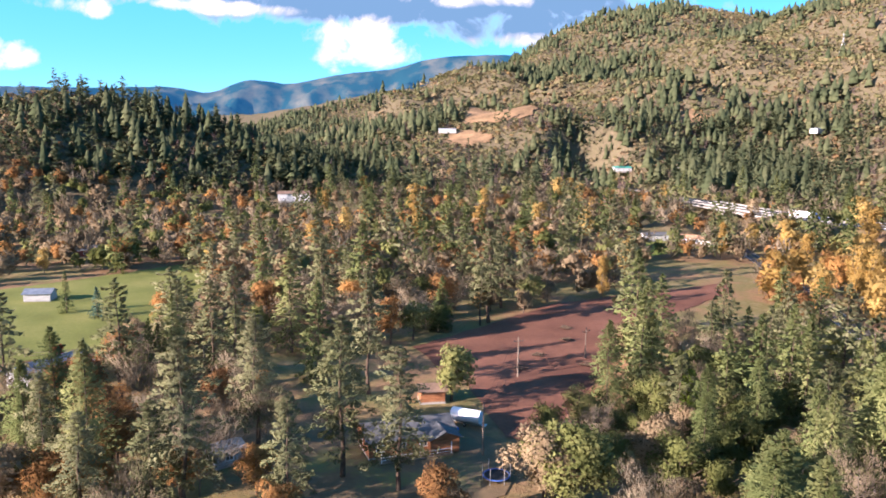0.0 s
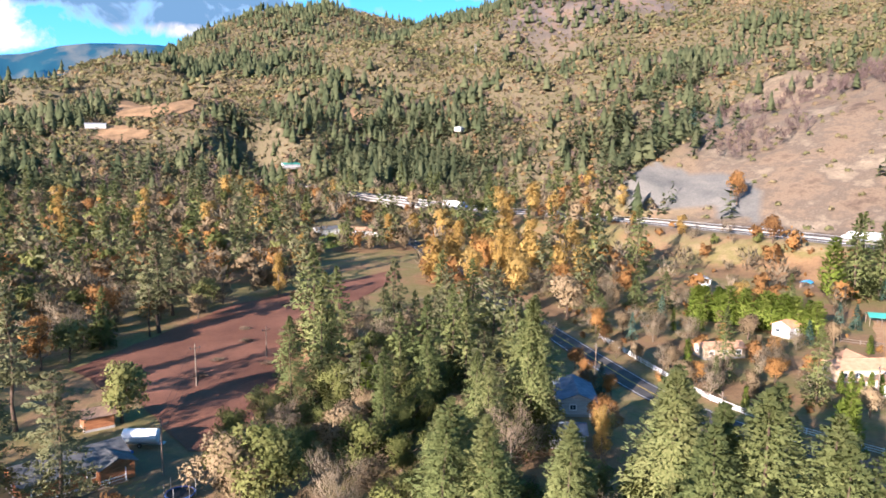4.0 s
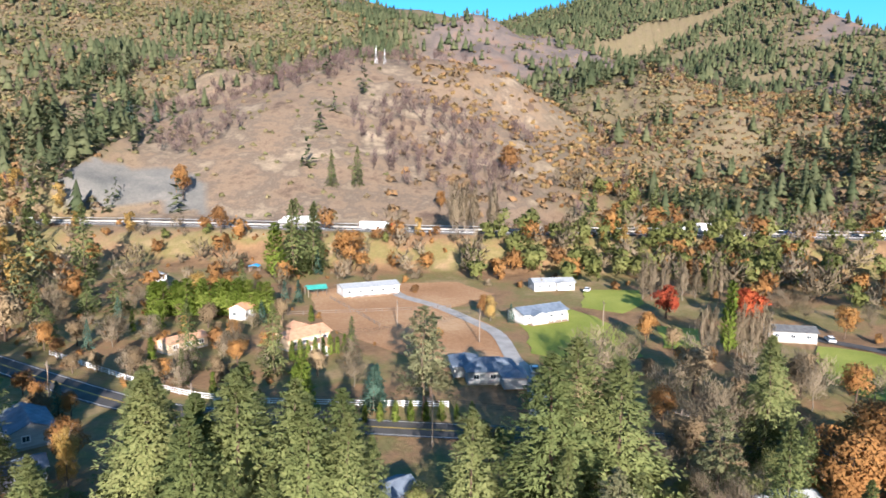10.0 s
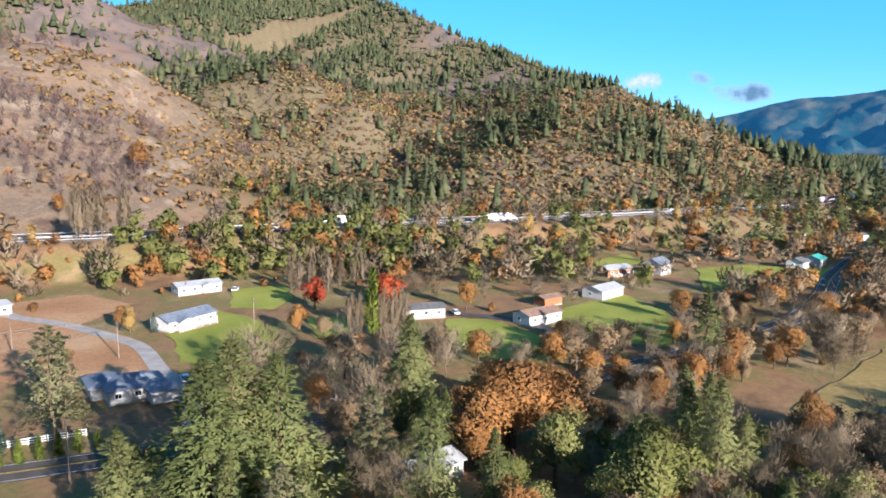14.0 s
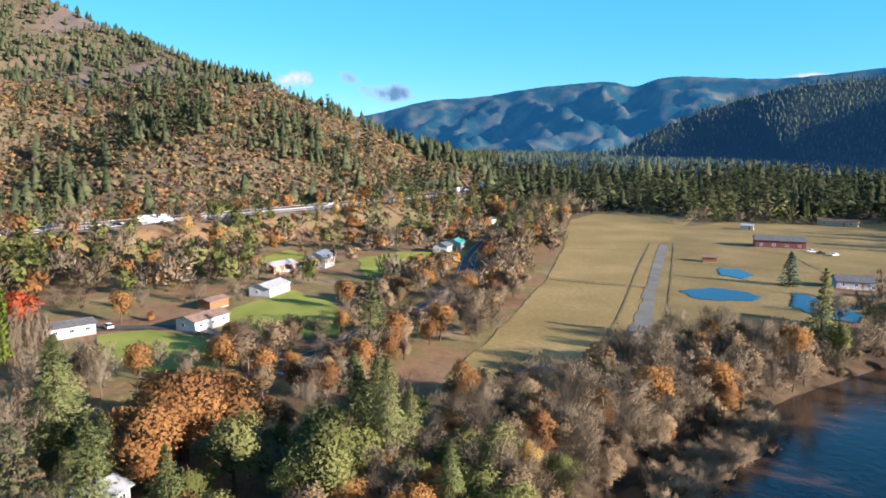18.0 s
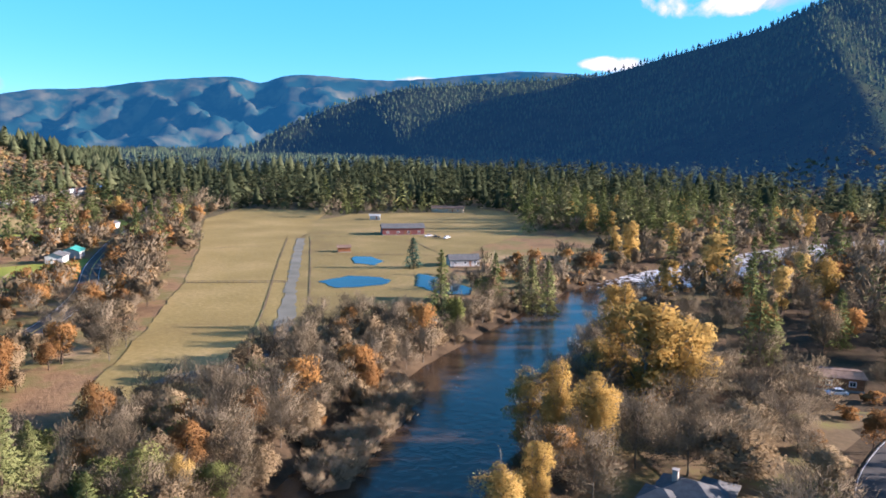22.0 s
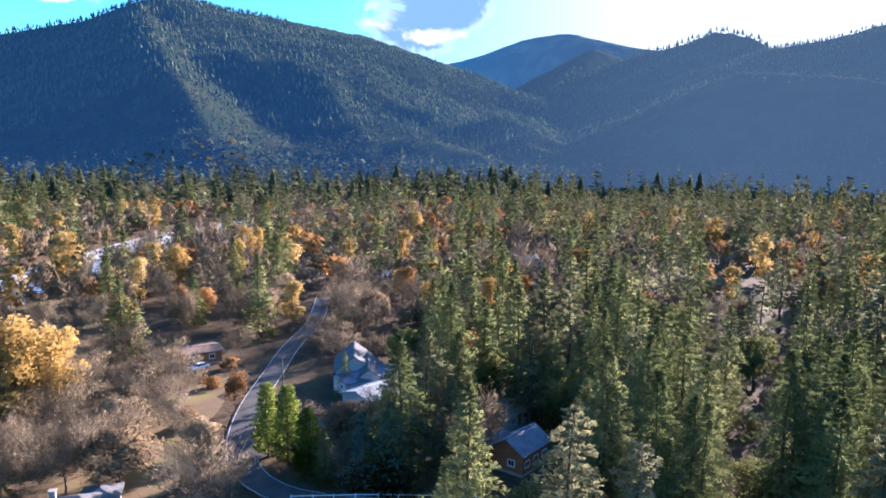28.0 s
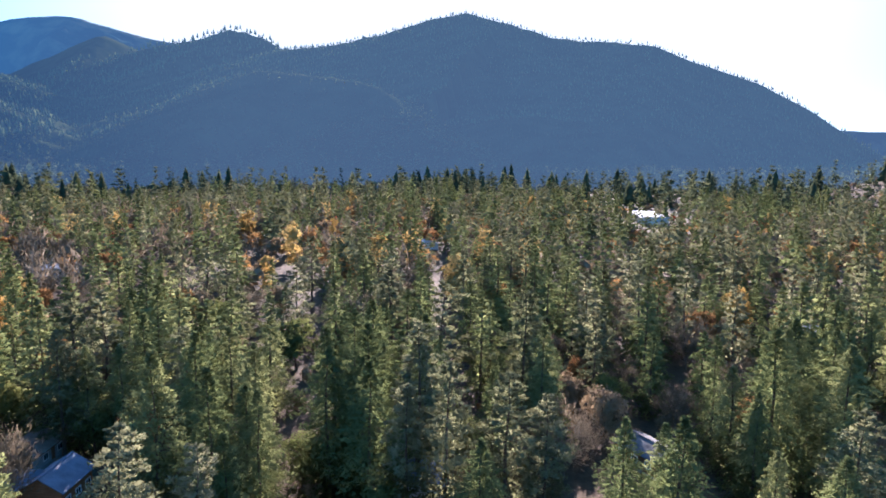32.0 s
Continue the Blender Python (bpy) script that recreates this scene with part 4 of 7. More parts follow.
def twiggy(r, n, tips, H, crown, length=1.1, width=0.05, up=0.5, low=0.35):
    """The haze of fine twigs of a leafless crown."""
    k = r.integers(0, len(tips), n)
    P = tips[k] + r.normal(size=(n, 3)) * np.array((crown * 0.17, crown * 0.17, H * 0.065))
    out = P - np.array((0, 0, H * low))
    along = unit(unit(out) + np.array((0, 0, up)) + r.normal(size=(n, 3)) * 0.5)
    across = unit(np.cross(along, r.normal(size=(n, 3))))
    a = length * (0.5 + 0.8 * r.random(n))
    return sprays(P, along, across, a, np.full(n, width) * (0.7 + 0.9 * r.random(n)))


def puff(me):
    """Turns the leaves' shading normals outwards, as a crown of fine leaves takes the light."""
    n = len(me.vertices)
    co = np.empty(n * 3, np.float32)
    me.vertices.foreach_get("co", co)
    co = co.reshape(-1, 3)
    out = co - np.array((0, 0, co[:, 2].mean() * 0.9))
    out[:, 2] = out[:, 2] * 0.12 + 0.7
    out = unit(out)
    face = np.empty(len(me.polygons) * 3, np.float32)
    me.polygons.foreach_get("normal", face)
    k = len(me.loops) // len(me.polygons)
    loop_v = np.empty(len(me.loops), np.int32)
    me.loops.foreach_get("vertex_index", loop_v)
    nor = unit(out[loop_v] + np.repeat(face.reshape(-1, 3), k, 0) * 0.4)
    me.normals_split_custom_set(nor.tolist())


# kind: nominal height, crown material, trunk material, label, category; and makers by fineness (0 near, 1 middle, 2 far)
def make_tree(kind, fine, seed):
    r = np.random.default_rng(seed * 13 + len(kind) * 7 + fine)
    if kind == "fir_tree":
        n, per = ((260, 42), (110, 24), (46, 8), (14, 4), (9, 3))[fine]
        H = 25.0
        return H, trunk_of(H, 0.36), conifer(r, n, per, H, 5.9, 0.05 + 0.07 * r.random(), 0.35, 0.78, 0.36, (0.26, 0.48, 1.05, 2.2, 2.9)[fine])
    if kind == "pine_tree":
        n, per = ((130, 60), (76, 28), (38, 9))[fine]
        H = 25.0
        return H, trunk_of(H, 0.4, 0.3), conifer(r, n, per, H, 4.6, 0.22 + 0.14 * r.random(), 0.12, 0.52, 0.5, (0.26, 0.46, 1.0)[fine], 0.36)
    if kind == "spruce_tree":
        n, per = ((170, 24), (100, 16), (26, 6))[fine]
        H = 12.0
        return H, trunk_of(H, 0.22), conifer(r, n, per, H, 3.3, 0.03, 0.1, 0.85, 0.14, (0.25, 0.36, 0.85)[fine])
    if kind == "cypress_tree":
        n, per = ((190, 22), (110, 16), (26, 6))[fine]
        H = 14.0
        return H, trunk_of(H, 0.2), conifer(r, n, per, H, 2.0, 0.02, -0.9, 0.4, 0.16, (0.25, 0.36, 0.75)[fine])
    if kind in ("oak_tree", "maple_tree", "cottonwood_tree", "red_maple_tree", "withered_oak_tree"):
        H, crown, low, lobes = {"oak_tree": (11, 5.2, 0.2, 18), "maple_tree": (13, 6.0, 0.2, 20), "cottonwood_tree": (19, 5.2, 0.04, 34), "red_maple_tree": (9, 3.6, 0.2, 14),
                                "withered_oak_tree": (10, 4.8, 0.25, 18)}[kind]
        n = (5600, 2000, 300)[fine] * (2 if kind == "cottonwood_tree" else 1)
        body, tips = limbs(r, H, crown * 0.75, 0.22, 7, 0.3, 2 if fine == 0 else 1)
        return H, body, leafy(r, n, H, crown, low, lobes, (0.215, 0.33, 0.8)[fine] * (H / 12) ** 0.5 * (0.62 if kind == "cottonwood_tree" else 1))
    if kind == "bare_tree":
        H, crown = 11.0, 4.6
        n = (3400, 1700, 150)[fine]
        body, tips = limbs(r, H, crown * 0.85, 0.2, 8, 0.13, 2 if fine == 0 else 1, sides=4 if fine == 0 else 3)
        if fine == 2:
            body, _ = limbs(r, H, crown * 0.85, 0.2, 4, 0.26, 1, sides=3)
        return H, body, twiggy(r, n, tips, H, crown, (0.5, 0.62, 1.3)[fine], (0.032, 0.048, 0.22)[fine])
    if kind == "poplar_tree":
        H, crown = 17.0, 1.6
        n = (2200, 1300, 200)[fine]
        body, tips = limbs(r, H, crown, 0.1, 9, 0.2, 2, rise=0.5)
        return H, body, twiggy(r, n, tips, H, crown, (0.9, 1.0, 1.8)[fine], (0.04, 0.06, 0.14)[fine], 1.4)
    if kind == "shrub":
        H, crown = 3.0, 1.9
        n = (900, 420, 80)[fine]
        body, tips = limbs(r, H, crown * 0.7, 0.08, 5, 0.07, 1)
        return H, body, leafy(r, n, H, crown, 0.02, 9, (0.17, 0.24, 0.5)[fine])
    if kind == "brush_shrub":
        H, crown = 3.4, 2.3
        body, tips = limbs(r, H, crown * 0.7, 0.08, 5, 0.06, 1, sides=3)
        return H, body, leafy(r, (1100, 520, 80)[fine], H, crown, 0.02, 11, (0.15, 0.22, 0.5)[fine])
    if kind in ("willow_shrub", "dry_willow_shrub"):
        H, crown = 4.2, 2.4
        n = (1300, 600, 100)[fine]
        body, tips = limbs(r, H, crown, 0.05, 8, 0.09, 2 if fine == 0 else 1, sides=3)
        return H, body, twiggy(r, n, tips, H, crown, (0.42, 0.55, 1.0)[fine], (0.042, 0.066, 0.2)[fine], 0.7, 0.0)
    raise ValueError(kind)


KINDS = {
    "fir_tree": (FIR, BARK, "tall dark green fir with drooping boughs", "conifer"),
    "pine_tree": (PINE, BARK, "tall grey-green pine with a ragged open crown", "conifer"),
    "spruce_tree": (BLUESPRUCE, BARK, "dense blue-green garden spruce", "conifer"),
    "cypress_tree": (HEDGE, BARK, "narrow yellow-green columnar cypress", "conifer"),
    "oak_tree": (OAKGREEN, BARK, "round olive-green evergreen oak", "tree"),
    "maple_tree": (RUST, BARK, "broad maple in rust-orange autumn leaves", "tree"),
    "withered_oak_tree": (BROWNLEAF, BARK, "oak with withered brown leaves", "tree"),
    "red_maple_tree": (RED, BARK, "small maple in red autumn leaves", "tree"),
    "cottonwood_tree": (YELLOW, PALEBARK, "tall cottonwood in golden-yellow leaves", "tree"),
    "bare_tree": (TWIG, PALEBARK, "leafless grey-brown deciduous tree", "tree"),
    "poplar_tree": (TWIG, PALEBARK, "tall slender leafless poplar", "tree"),
    "shrub": (RUST, BARK, "low shrub with rusty brown autumn leaves", "shrub"),
    "brush_shrub": (BROWNLEAF, BARK, "dense tan brush with dry leaves", "shrub"),
    "willow_shrub": (TWIG, BARK, "leafless grey-brown willow thicket", "shrub"),
    "dry_willow_shrub": (DRYTWIG, PALEBARK, "feathery straw-coloured willow on the river bar", "shrub"),
}
VARIANTS = {"fir_tree": 5, "pine_tree": 4, "bare_tree": 4, "maple_tree": 3, "oak_tree": 3}
proto, planted, overflow = {}, {}, {}


def plant(kind, x, y, height, turn=None, fine=0, girth=1.0, label="", group=""):
    """Sets one tree, a thing of its own with trunk and crown; past 300 of a kind it joins the woods."""
    planted[kind] = planted.get(kind, 0) + 1
    if planted[kind] > 300:
        overflow.setdefault(kind, []).append((x, y, height))
        return None
    v = int(rng.integers(0, VARIANTS.get(kind, 2)))
    turn = rng.random() * 360 if turn is None else turn
    key = (kind, fine, v)
    z = level_at(x, y)
    fresh = key not in proto
    if fresh:
        H, trunk, crown = make_tree(kind, fine, v)
        leaf, bark, words, category = KINDS[kind]
        ob = tagged(new(kind), words, category, group=kind.replace("_", " ") + "s")
        for name, (V, Q), mat in (("trunk", trunk, bark), ("crown", crown, leaf)):
            piece = mesh_object(name, V, Q, mat)
            piece.parent = ob
            if name == "crown":
                puff(piece.data)
        proto[key] = (ob, H)
    ob, H = proto[key]
    s = height / H
    m = pose(x, y, z, 0, 0, turn) @ Matrix.Diagonal((s * girth, s * girth, s, 1))
    if fresh:
        ob.matrix_basis = m
    else:
        ob = copy_thing(ob, m)
        ob.scale = (s * girth, s * girth, s)
    return ob


FOREST_LANE = [(-96, -50, 0), (-107, -60, 0), (-135, -80, 0), (-164, -101, 0), (-229, -141, 0), (-298, -186, 0), (-340, -212, 0)]


def clear_of(X, Y):
    """True where nothing built or mown, and no kept sight line, is in the way."""
    ok = np.ones(X.shape, bool)
    for line, half in ((ROAD, 5.2), (RIVER_ROAD, 6.0), (HIGHWAY, 15.0), (FOREST_LANE, 3.0)):
        ok &= near_line(X, Y, flat(line[::3] if len(line) > 20 else line))[0] > half
    d, w = near_line(X, Y, flat(RIVER[::2]))
    ok &= d > w / 2 + 1
    for poly in (PLOUGHED, MEADOW, YARD, BIGFIELD, WESTFIELD, STRIP, PADDOCK_A, LAWN_A, LAWN_B, LAWN_C, LAWN_D, LAWN_E, LAWN_F, LAWN_G, LAWN_P, NORTH_LAWN, SHALEPIT, *PADS, *PONDS):
        ok &= ~inside(poly, X, Y)
    for x, y, r in CLEARINGS:
        ok &= np.hypot(X - x, Y - y) > r
    return ok


# places kept open: homes, yards, sheds, the camera's sight lines (x, y, radius)
CLEARINGS = [(-6.0, 117.0, 14), (7.7, 128.0, 9), (-2.0, 138.0, 8), (-36.0, 108.0, 7), (-86.0, 150.0, 14), (-72.0, 142.0, 7), (66.1, 103.9, 8), (80.1, 104.9, 8), (144.1, 45.5, 12), (132.3, 125.7, 11), (146.3, 95.6, 12), (125.9, 389.7, 18), (142.2, 49.4, 10), (209.5, 199.5, 8),
             (95.2, 39.5, 7), (92.1, 51.9, 6), (208.9, -19.2, 12), (199.7, -51.1, 10), (229.5, -83.5, 10), (269.3, -101.7, 14), (281.2, -122.0, 10), (326.8, -174.2, 14), (288.8, -197.8, 12), (361.0, -269.3, 14), (13.5, -100.9, 11), (-40.8, -146.3, 13), (-38.9, -130.3, 12),
             (-55.1, -95.5, 9), (-5.9, -174.0, 11), (-152.5, -269.5, 12), (-79.8, -256.7, 10), (-72.9, -250.6, 8), (-57.0, -106.6, 6), (107.9, -26.6, 8), (-109.6, -27.8, 9), (-453, -126, 26), (-424, -117, 24), (-395, -109, 18), (-277, -181, 12), (-262, -171, 10), (-47, -86, 7), (-43, -78, 6), (-108.0, 506.0, 22), (-104.0, 478.0, 18), (-84.0, 486.0, 16), (-62.0, 470.0, 14), (-150.0, 270.0, 12), (-135.0, 440.0, 16), (-211.8, -13.5, 9), (-82.1, -54.3, 7), (-527.6, -148.8, 45),
             (119.9, -230.1, 10), (-116.9, -331.1, 12), (-175.7, -421.8, 14), (-57.7, -300.4, 9)]


def spread(a0, a1, d0, d1, gap, keep=1.0, jitter=0.42, clump=False):
    """Scattered places in a sector of the valley."""
    e = np.arange(-d1, d1 + gap, gap)
    X, Y = np.meshgrid(e, e)
    X, Y = X.ravel(), Y.ravel()
    R, A = np.hypot(X, Y), np.degrees(np.arctan2(X, Y))
    m = ((A - a0) % 360 <= a1 - a0) & (R >= d0) & (R <= d1)
    X, Y = X[m], Y[m]
    X, Y = X + gap * jitter * (rng.random(X.shape) * 2 - 1), Y + gap * jitter * (rng.random(X.shape) * 2 - 1)
    share = 0.75 + np.clip(fbm(X, Y, 1 / 55, 2, 15) * 4.0, -0.28, 0.3) if clump else 1.0
    m = rng.random(X.shape) < keep * share
    X, Y = X[m], Y[m]
    m = clear_of(X, Y)
    return X[m], Y[m]


HEIGHTS = {"fir_tree": (12, 28), "pine_tree": (15, 28), "spruce_tree": (8, 13), "cypress_tree": (8, 14), "oak_tree": (7, 12), "maple_tree": (7, 12), "withered_oak_tree": (6, 11), "red_maple_tree": (5, 9),
           "cottonwood_tree": (13, 20), "bare_tree": (7, 13), "poplar_tree": (12, 18), "shrub": (1.4, 3.4), "willow_shrub": (2.5, 5.0), "brush_shrub": (2.4, 4.6)}
# (bearings, distances, gap, share kept, kinds with their weights)
GROVES = [
    (-36, -15, 78, 185, 8.5, 0.85, "bare_tree 4 maple_tree 3 pine_tree 2 fir_tree 1 shrub 1 withered_oak_tree 2"),
    (-15, 10, 84, 100, 9, 0.5, "bare_tree 2 maple_tree 2 withered_oak_tree 1"),
    (-26, 16, 176, 330, 8.5, 0.9, "pine_tree 2 fir_tree 1 bare_tree 5 maple_tree 2.5 withered_oak_tree 4 oak_tree 2.5"),
    (9, 18, 84, 128, 7.0, 0.9, "oak_tree 5 bare_tree 4 withered_oak_tree 2 fir_tree 1", 0.62),
    (18, 34, 84, 190, 7.0, 0.9, "fir_tree 3 oak_tree 5 bare_tree 3 pine_tree 1 withered_oak_tree 2", 0.9),
    (24, 38, 225, 330, 9, 0.8, "cottonwood_tree 4 bare_tree 3 fir_tree 1 maple_tree 2 pine_tree 1"),
    (30, 62, 64, 98, 7.2, 0.75, "fir_tree 4 pine_tree 1 bare_tree 3 oak_tree 3 withered_oak_tree 1", 0.72),
    (36, 64, 145, 240, 7.0, 0.85, "bare_tree 4 fir_tree 0.5 withered_oak_tree 2 cypress_tree 1 spruce_tree 1 shrub 4 maple_tree 1 cottonwood_tree 0.4", 0.62),
    (38, 72, 235, 335, 11, 0.8, "bare_tree 4 maple_tree 3 willow_shrub 4 shrub 3 fir_tree 0.5"),
    (62, 96, 64, 112, 7.2, 0.75, "fir_tree 4 pine_tree 1 bare_tree 3 oak_tree 2 withered_oak_tree 1 shrub 1", 0.66),
    (78, 100, 112, 165, 9, 0.7, "bare_tree 4 withered_oak_tree 4 maple_tree 1 shrub 2"),
    (70, 112, 255, 345, 9, 0.85, "oak_tree 5 maple_tree 2 bare_tree 3 shrub 3 willow_shrub 2"),
    (74, 98, 285, 338, 8, 0.95, "oak_tree 6 maple_tree 1 bare_tree 1"),
    (92, 120, 165, 345, 15, 0.75, "bare_tree 5 maple_tree 2 fir_tree 0.5 oak_tree 1 withered_oak_tree 2 shrub 3", 0.75),
    (96, 140, 62, 128, 8, 0.9, "maple_tree 2.5 oak_tree 4 fir_tree 1 bare_tree 4 withered_oak_tree 1.5", 0.8),
    (126, 152, 92, 200, 6.2, 0.95, "bare_tree 6 withered_oak_tree 1.5 willow_shrub 3 maple_tree 0.5", 0.85),
    (164, 198, 96, 190, 9.0, 0.85, "bare_tree 7 withered_oak_tree 1 shrub 1", 0.8, 1.55),
    (172, 214, 190, 330, 9.4, 0.9, "bare_tree 7 withered_oak_tree 3 fir_tree 2 cottonwood_tree 0.8 maple_tree 1.5 pine_tree 0.6"),
    (196, 230, 78, 200, 8.8, 0.9, "fir_tree 7 pine_tree 2.5 bare_tree 1.5 maple_tree 0.8 withered_oak_tree 0.8 oak_tree 0.8"),
    (212, 232, 200, 330, 9.0, 0.9, "fir_tree 4 pine_tree 3 bare_tree 3 maple_tree 1.2 withered_oak_tree 2.5 cottonwood_tree 0.5"),
    (230, 273, 78, 200, 8.6, 0.93, "fir_tree 7 pine_tree 2.5 bare_tree 1 oak_tree 1 withered_oak_tree 0.8 maple_tree 0.5 cottonwood_tree 0.3"),
    (198, 273, 82, 240, 11, 0.7, "brush_shrub 3 shrub 1 oak_tree 1.5 willow_shrub 1"),
    (230, 273, 200, 330, 8.8, 0.9, "fir_tree 4 pine_tree 3 bare_tree 2.5 withered_oak_tree 2 maple_tree 1 cottonwood_tree 0.5"),
]
woods = {}
wanted = []


def grow(a0, a1, d0, d1, gap, keep, mix, tall=1.0, wide=1.0):
    names, weights = mix.split()[::2], np.array([float(w) for w in mix.split()[1::2]])
    X, Y = spread(a0, a1, d0, d1, gap, keep, clump=a0 > 190)
    pick = rng.choice(len(names), len(X), p=weights / weights.sum())
    for x, y, k in zip(X, Y, pick):
        kind = names[k]
        lo, hi = HEIGHTS[kind]
        h = (lo + (hi - lo) * rng.random()) * tall
        girth = (0.85 + 0.35 * rng.random()) * wide
        if a0 >= 196 and kind in ("fir_tree", "pine_tree"):
            h, girth = h * 0.82 + 3, girth * 1.05
        wanted.append((math.hypot(x, y), kind, x, y, h, girth))


HEDGEROW = ((157, 153), (174, 124))
# trees that stand out, each at its own place (kind, x, y, height)
STAND_A = [
    ('pine_tree', -30.9, 113.9, 23.4),
    ('pine_tree', -15.2, 104.1, 25.6),
    ('pine_tree', -6.2, 99.8, 22.1, 1.1),
    ('fir_tree', -60.9, 143.5, 15.1),
    ('spruce_tree', -101.8, 205.1, 9.3),
    ('fir_tree', -113.6, 210.2, 12.7, 0.8),
    ('oak_tree', 2.1, 138.1, 11.4, 1.1),
    ('cottonwood_tree', -96.0, 289.9, 9.4, 1.1),
    ('bare_tree', -115.2, 291.5, 7.1),
    ('red_maple_tree', -77.3, 308.2, 11.2),
    ('red_maple_tree', -90.2, 161.8, 4.1),
    ('cottonwood_tree', -156.9, 276.0, 11.1, 0.9),
    ('fir_tree', -56.8, 145.9, 20.0),
    ('fir_tree', -50.2, 96.1, 24.0),
    ('fir_tree', -61.1, 99.4, 20.0),
    ('fir_tree', -37.3, 170.8, 26.0),
    ('fir_tree', -26.8, 149.6, 22.0),
    ('pine_tree', -15.1, 141.7, 26.0),
    ('pine_tree', -46.0, 138.5, 24.0),
    ('pine_tree', -47.2, 157.8, 24.0),
    ('pine_tree', 50.0, 185.2, 27.0),
    ('fir_tree', 38.3, 132.0, 24.0),
    ('fir_tree', 30.6, 126.0, 20.0),
    ('fir_tree', 39.6, 102.1, 15.0),
]
STAND_B = [
    ('fir_tree', 57.0, 123.3, 22.0),
    ('fir_tree', 70.4, 131.9, 20.0),
    ('fir_tree', 80.8, 165.5, 24.0),
    ('oak_tree', 19.0, 96.1, 12.0, 1.2),
    ('maple_tree', -53.3, 91.3, 10.0),
    ('maple_tree', -51.8, 108.0, 10.0, 0.9),
    ('bare_tree', -43.0, 108.2, 10.0),
    ('maple_tree', -27.0, 98.3, 8.0),
    ('maple_tree', -42.1, 128.1, 9.0),
    ('fir_tree', 199.9, 225.8, 28.0, 1.1),
    ('fir_tree', -0.9, 193.4, 12.1),
    ('cottonwood_tree', 137.3, 232.2, 22, 0.7),
    ('cottonwood_tree', 141.4, 231.0, 21.4, 0.7),
    ('cottonwood_tree', 163.0, 249.5, 22, 0.7),
    ('cottonwood_tree', 133.9, 257.8, 22, 0.7),
    ('cottonwood_tree', 127.9, 323.7, 18.1, 0.7),
    ('cottonwood_tree', 53.7, 235.9, 15.7, 0.7),
    ('cottonwood_tree', 72.1, 275.5, 18.3, 0.7),
    ('fir_tree', 64.7, 97.7, 26.0, 1.15),
    ('fir_tree', 38.2, 75.3, 20.0),
    ('fir_tree', 39.4, 68.4, 20.0),
    ('fir_tree', 48.6, 64.7, 18.0),
    ('fir_tree', 63.4, 62.9, 24.0),
    ('fir_tree', 58.2, 52.0, 22.0),
]
STAND_C = [
    ('cypress_tree', 42.9, 119.0, 13.0),
    ('fir_tree', 47.3, 169.3, 27.0),
    ('fir_tree', 43.6, 147.0, 24.0),
    ('oak_tree', 18.2, 96.6, 12.0, 1.2),
    ('fir_tree', 42.6, 109.5, 17.0),
    ('fir_tree', 52.7, 113.7, 17.0),
    ('fir_tree', 40.3, 132.0, 20.0),
    ('fir_tree', 238.3, 155.8, 30, 1.2),
    ('fir_tree', 249.8, 154.7, 27.9),
    ('cypress_tree', 108.0, 70.0, 12.6, 1.3),
    ('spruce_tree', 119.3, 61.1, 9.0, 1.2),
    ('pine_tree', 126.8, 51.9, 18.5),
    ('fir_tree', 64.4, 98.1, 24.9),
    ('cypress_tree', 226.4, 157.7, 21.4, 1.3),
    ('spruce_tree', 240.3, 147.5, 9.7, 0.8),
    ('fir_tree', 63.3, 63.3, 24.0, 1.1),
    ('fir_tree', 63.5, 55.6, 22.0),
    ('fir_tree', 65.7, 51.8, 25.0, 1.1),
    ('fir_tree', 67.5, 43.2, 22.0),
    ('fir_tree', 70.9, 39.7, 20.0),
    ('fir_tree', 52.7, 69.2, 16.0),
    ('fir_tree', 34.7, 69.9, 20.0),
    ('fir_tree', 39.1, 66.4, 18.0),
    ('cypress_tree', 44.5, 121.7, 12.0),
]
STAND_D = [
    ('cottonwood_tree', 72.8, 88.5, 10.0, 0.8),
    ('fir_tree', 232.3, 153.6, 30),
    ('fir_tree', 241.8, 150.4, 27.4),
    ('fir_tree', 364.6, 196.3, 23.0, 0.8),
    ('fir_tree', 356.4, 208.5, 21.3, 0.8),
    ('spruce_tree', 379.3, 378.4, 20.4),
    ('spruce_tree', 388.7, 365.2, 14.3, 0.7),
    ('maple_tree', 311.0, 275.5, 17.8, 0.8),
    ('maple_tree', 255.3, 141.3, 15.3, 1.2),
    ('maple_tree', 263.6, 212.7, 12.1),
    ('cottonwood_tree', 196.1, 61.7, 8.3, 0.9),
    ('spruce_tree', 196.1, 55.4, 5.8, 0.8),
    ('red_maple_tree', 221.5, 13.8, 9.9, 1.1),
    ('maple_tree', 190.6, 16.7, 8.0),
    ('maple_tree', 357.1, 142.0, 10.7, 0.7),
    ('maple_tree', 444.7, 128.7, 17.9, 1.1),
    ('red_maple_tree', 235.4, -9.1, 8.3, 1.2),
    ('fir_tree', 65.9, 99.1, 26.0, 1.1),
    ('fir_tree', 50.2, 66.8, 18.0),
    ('fir_tree', 64.7, 64.4, 24.0),
    ('fir_tree', 63.9, 56.3, 22.0),
    ('fir_tree', 68.3, 52.6, 25.0),
    ('fir_tree', 68.5, 45.3, 24.0),
    ('fir_tree', 72.8, 41.6, 22.0),
]
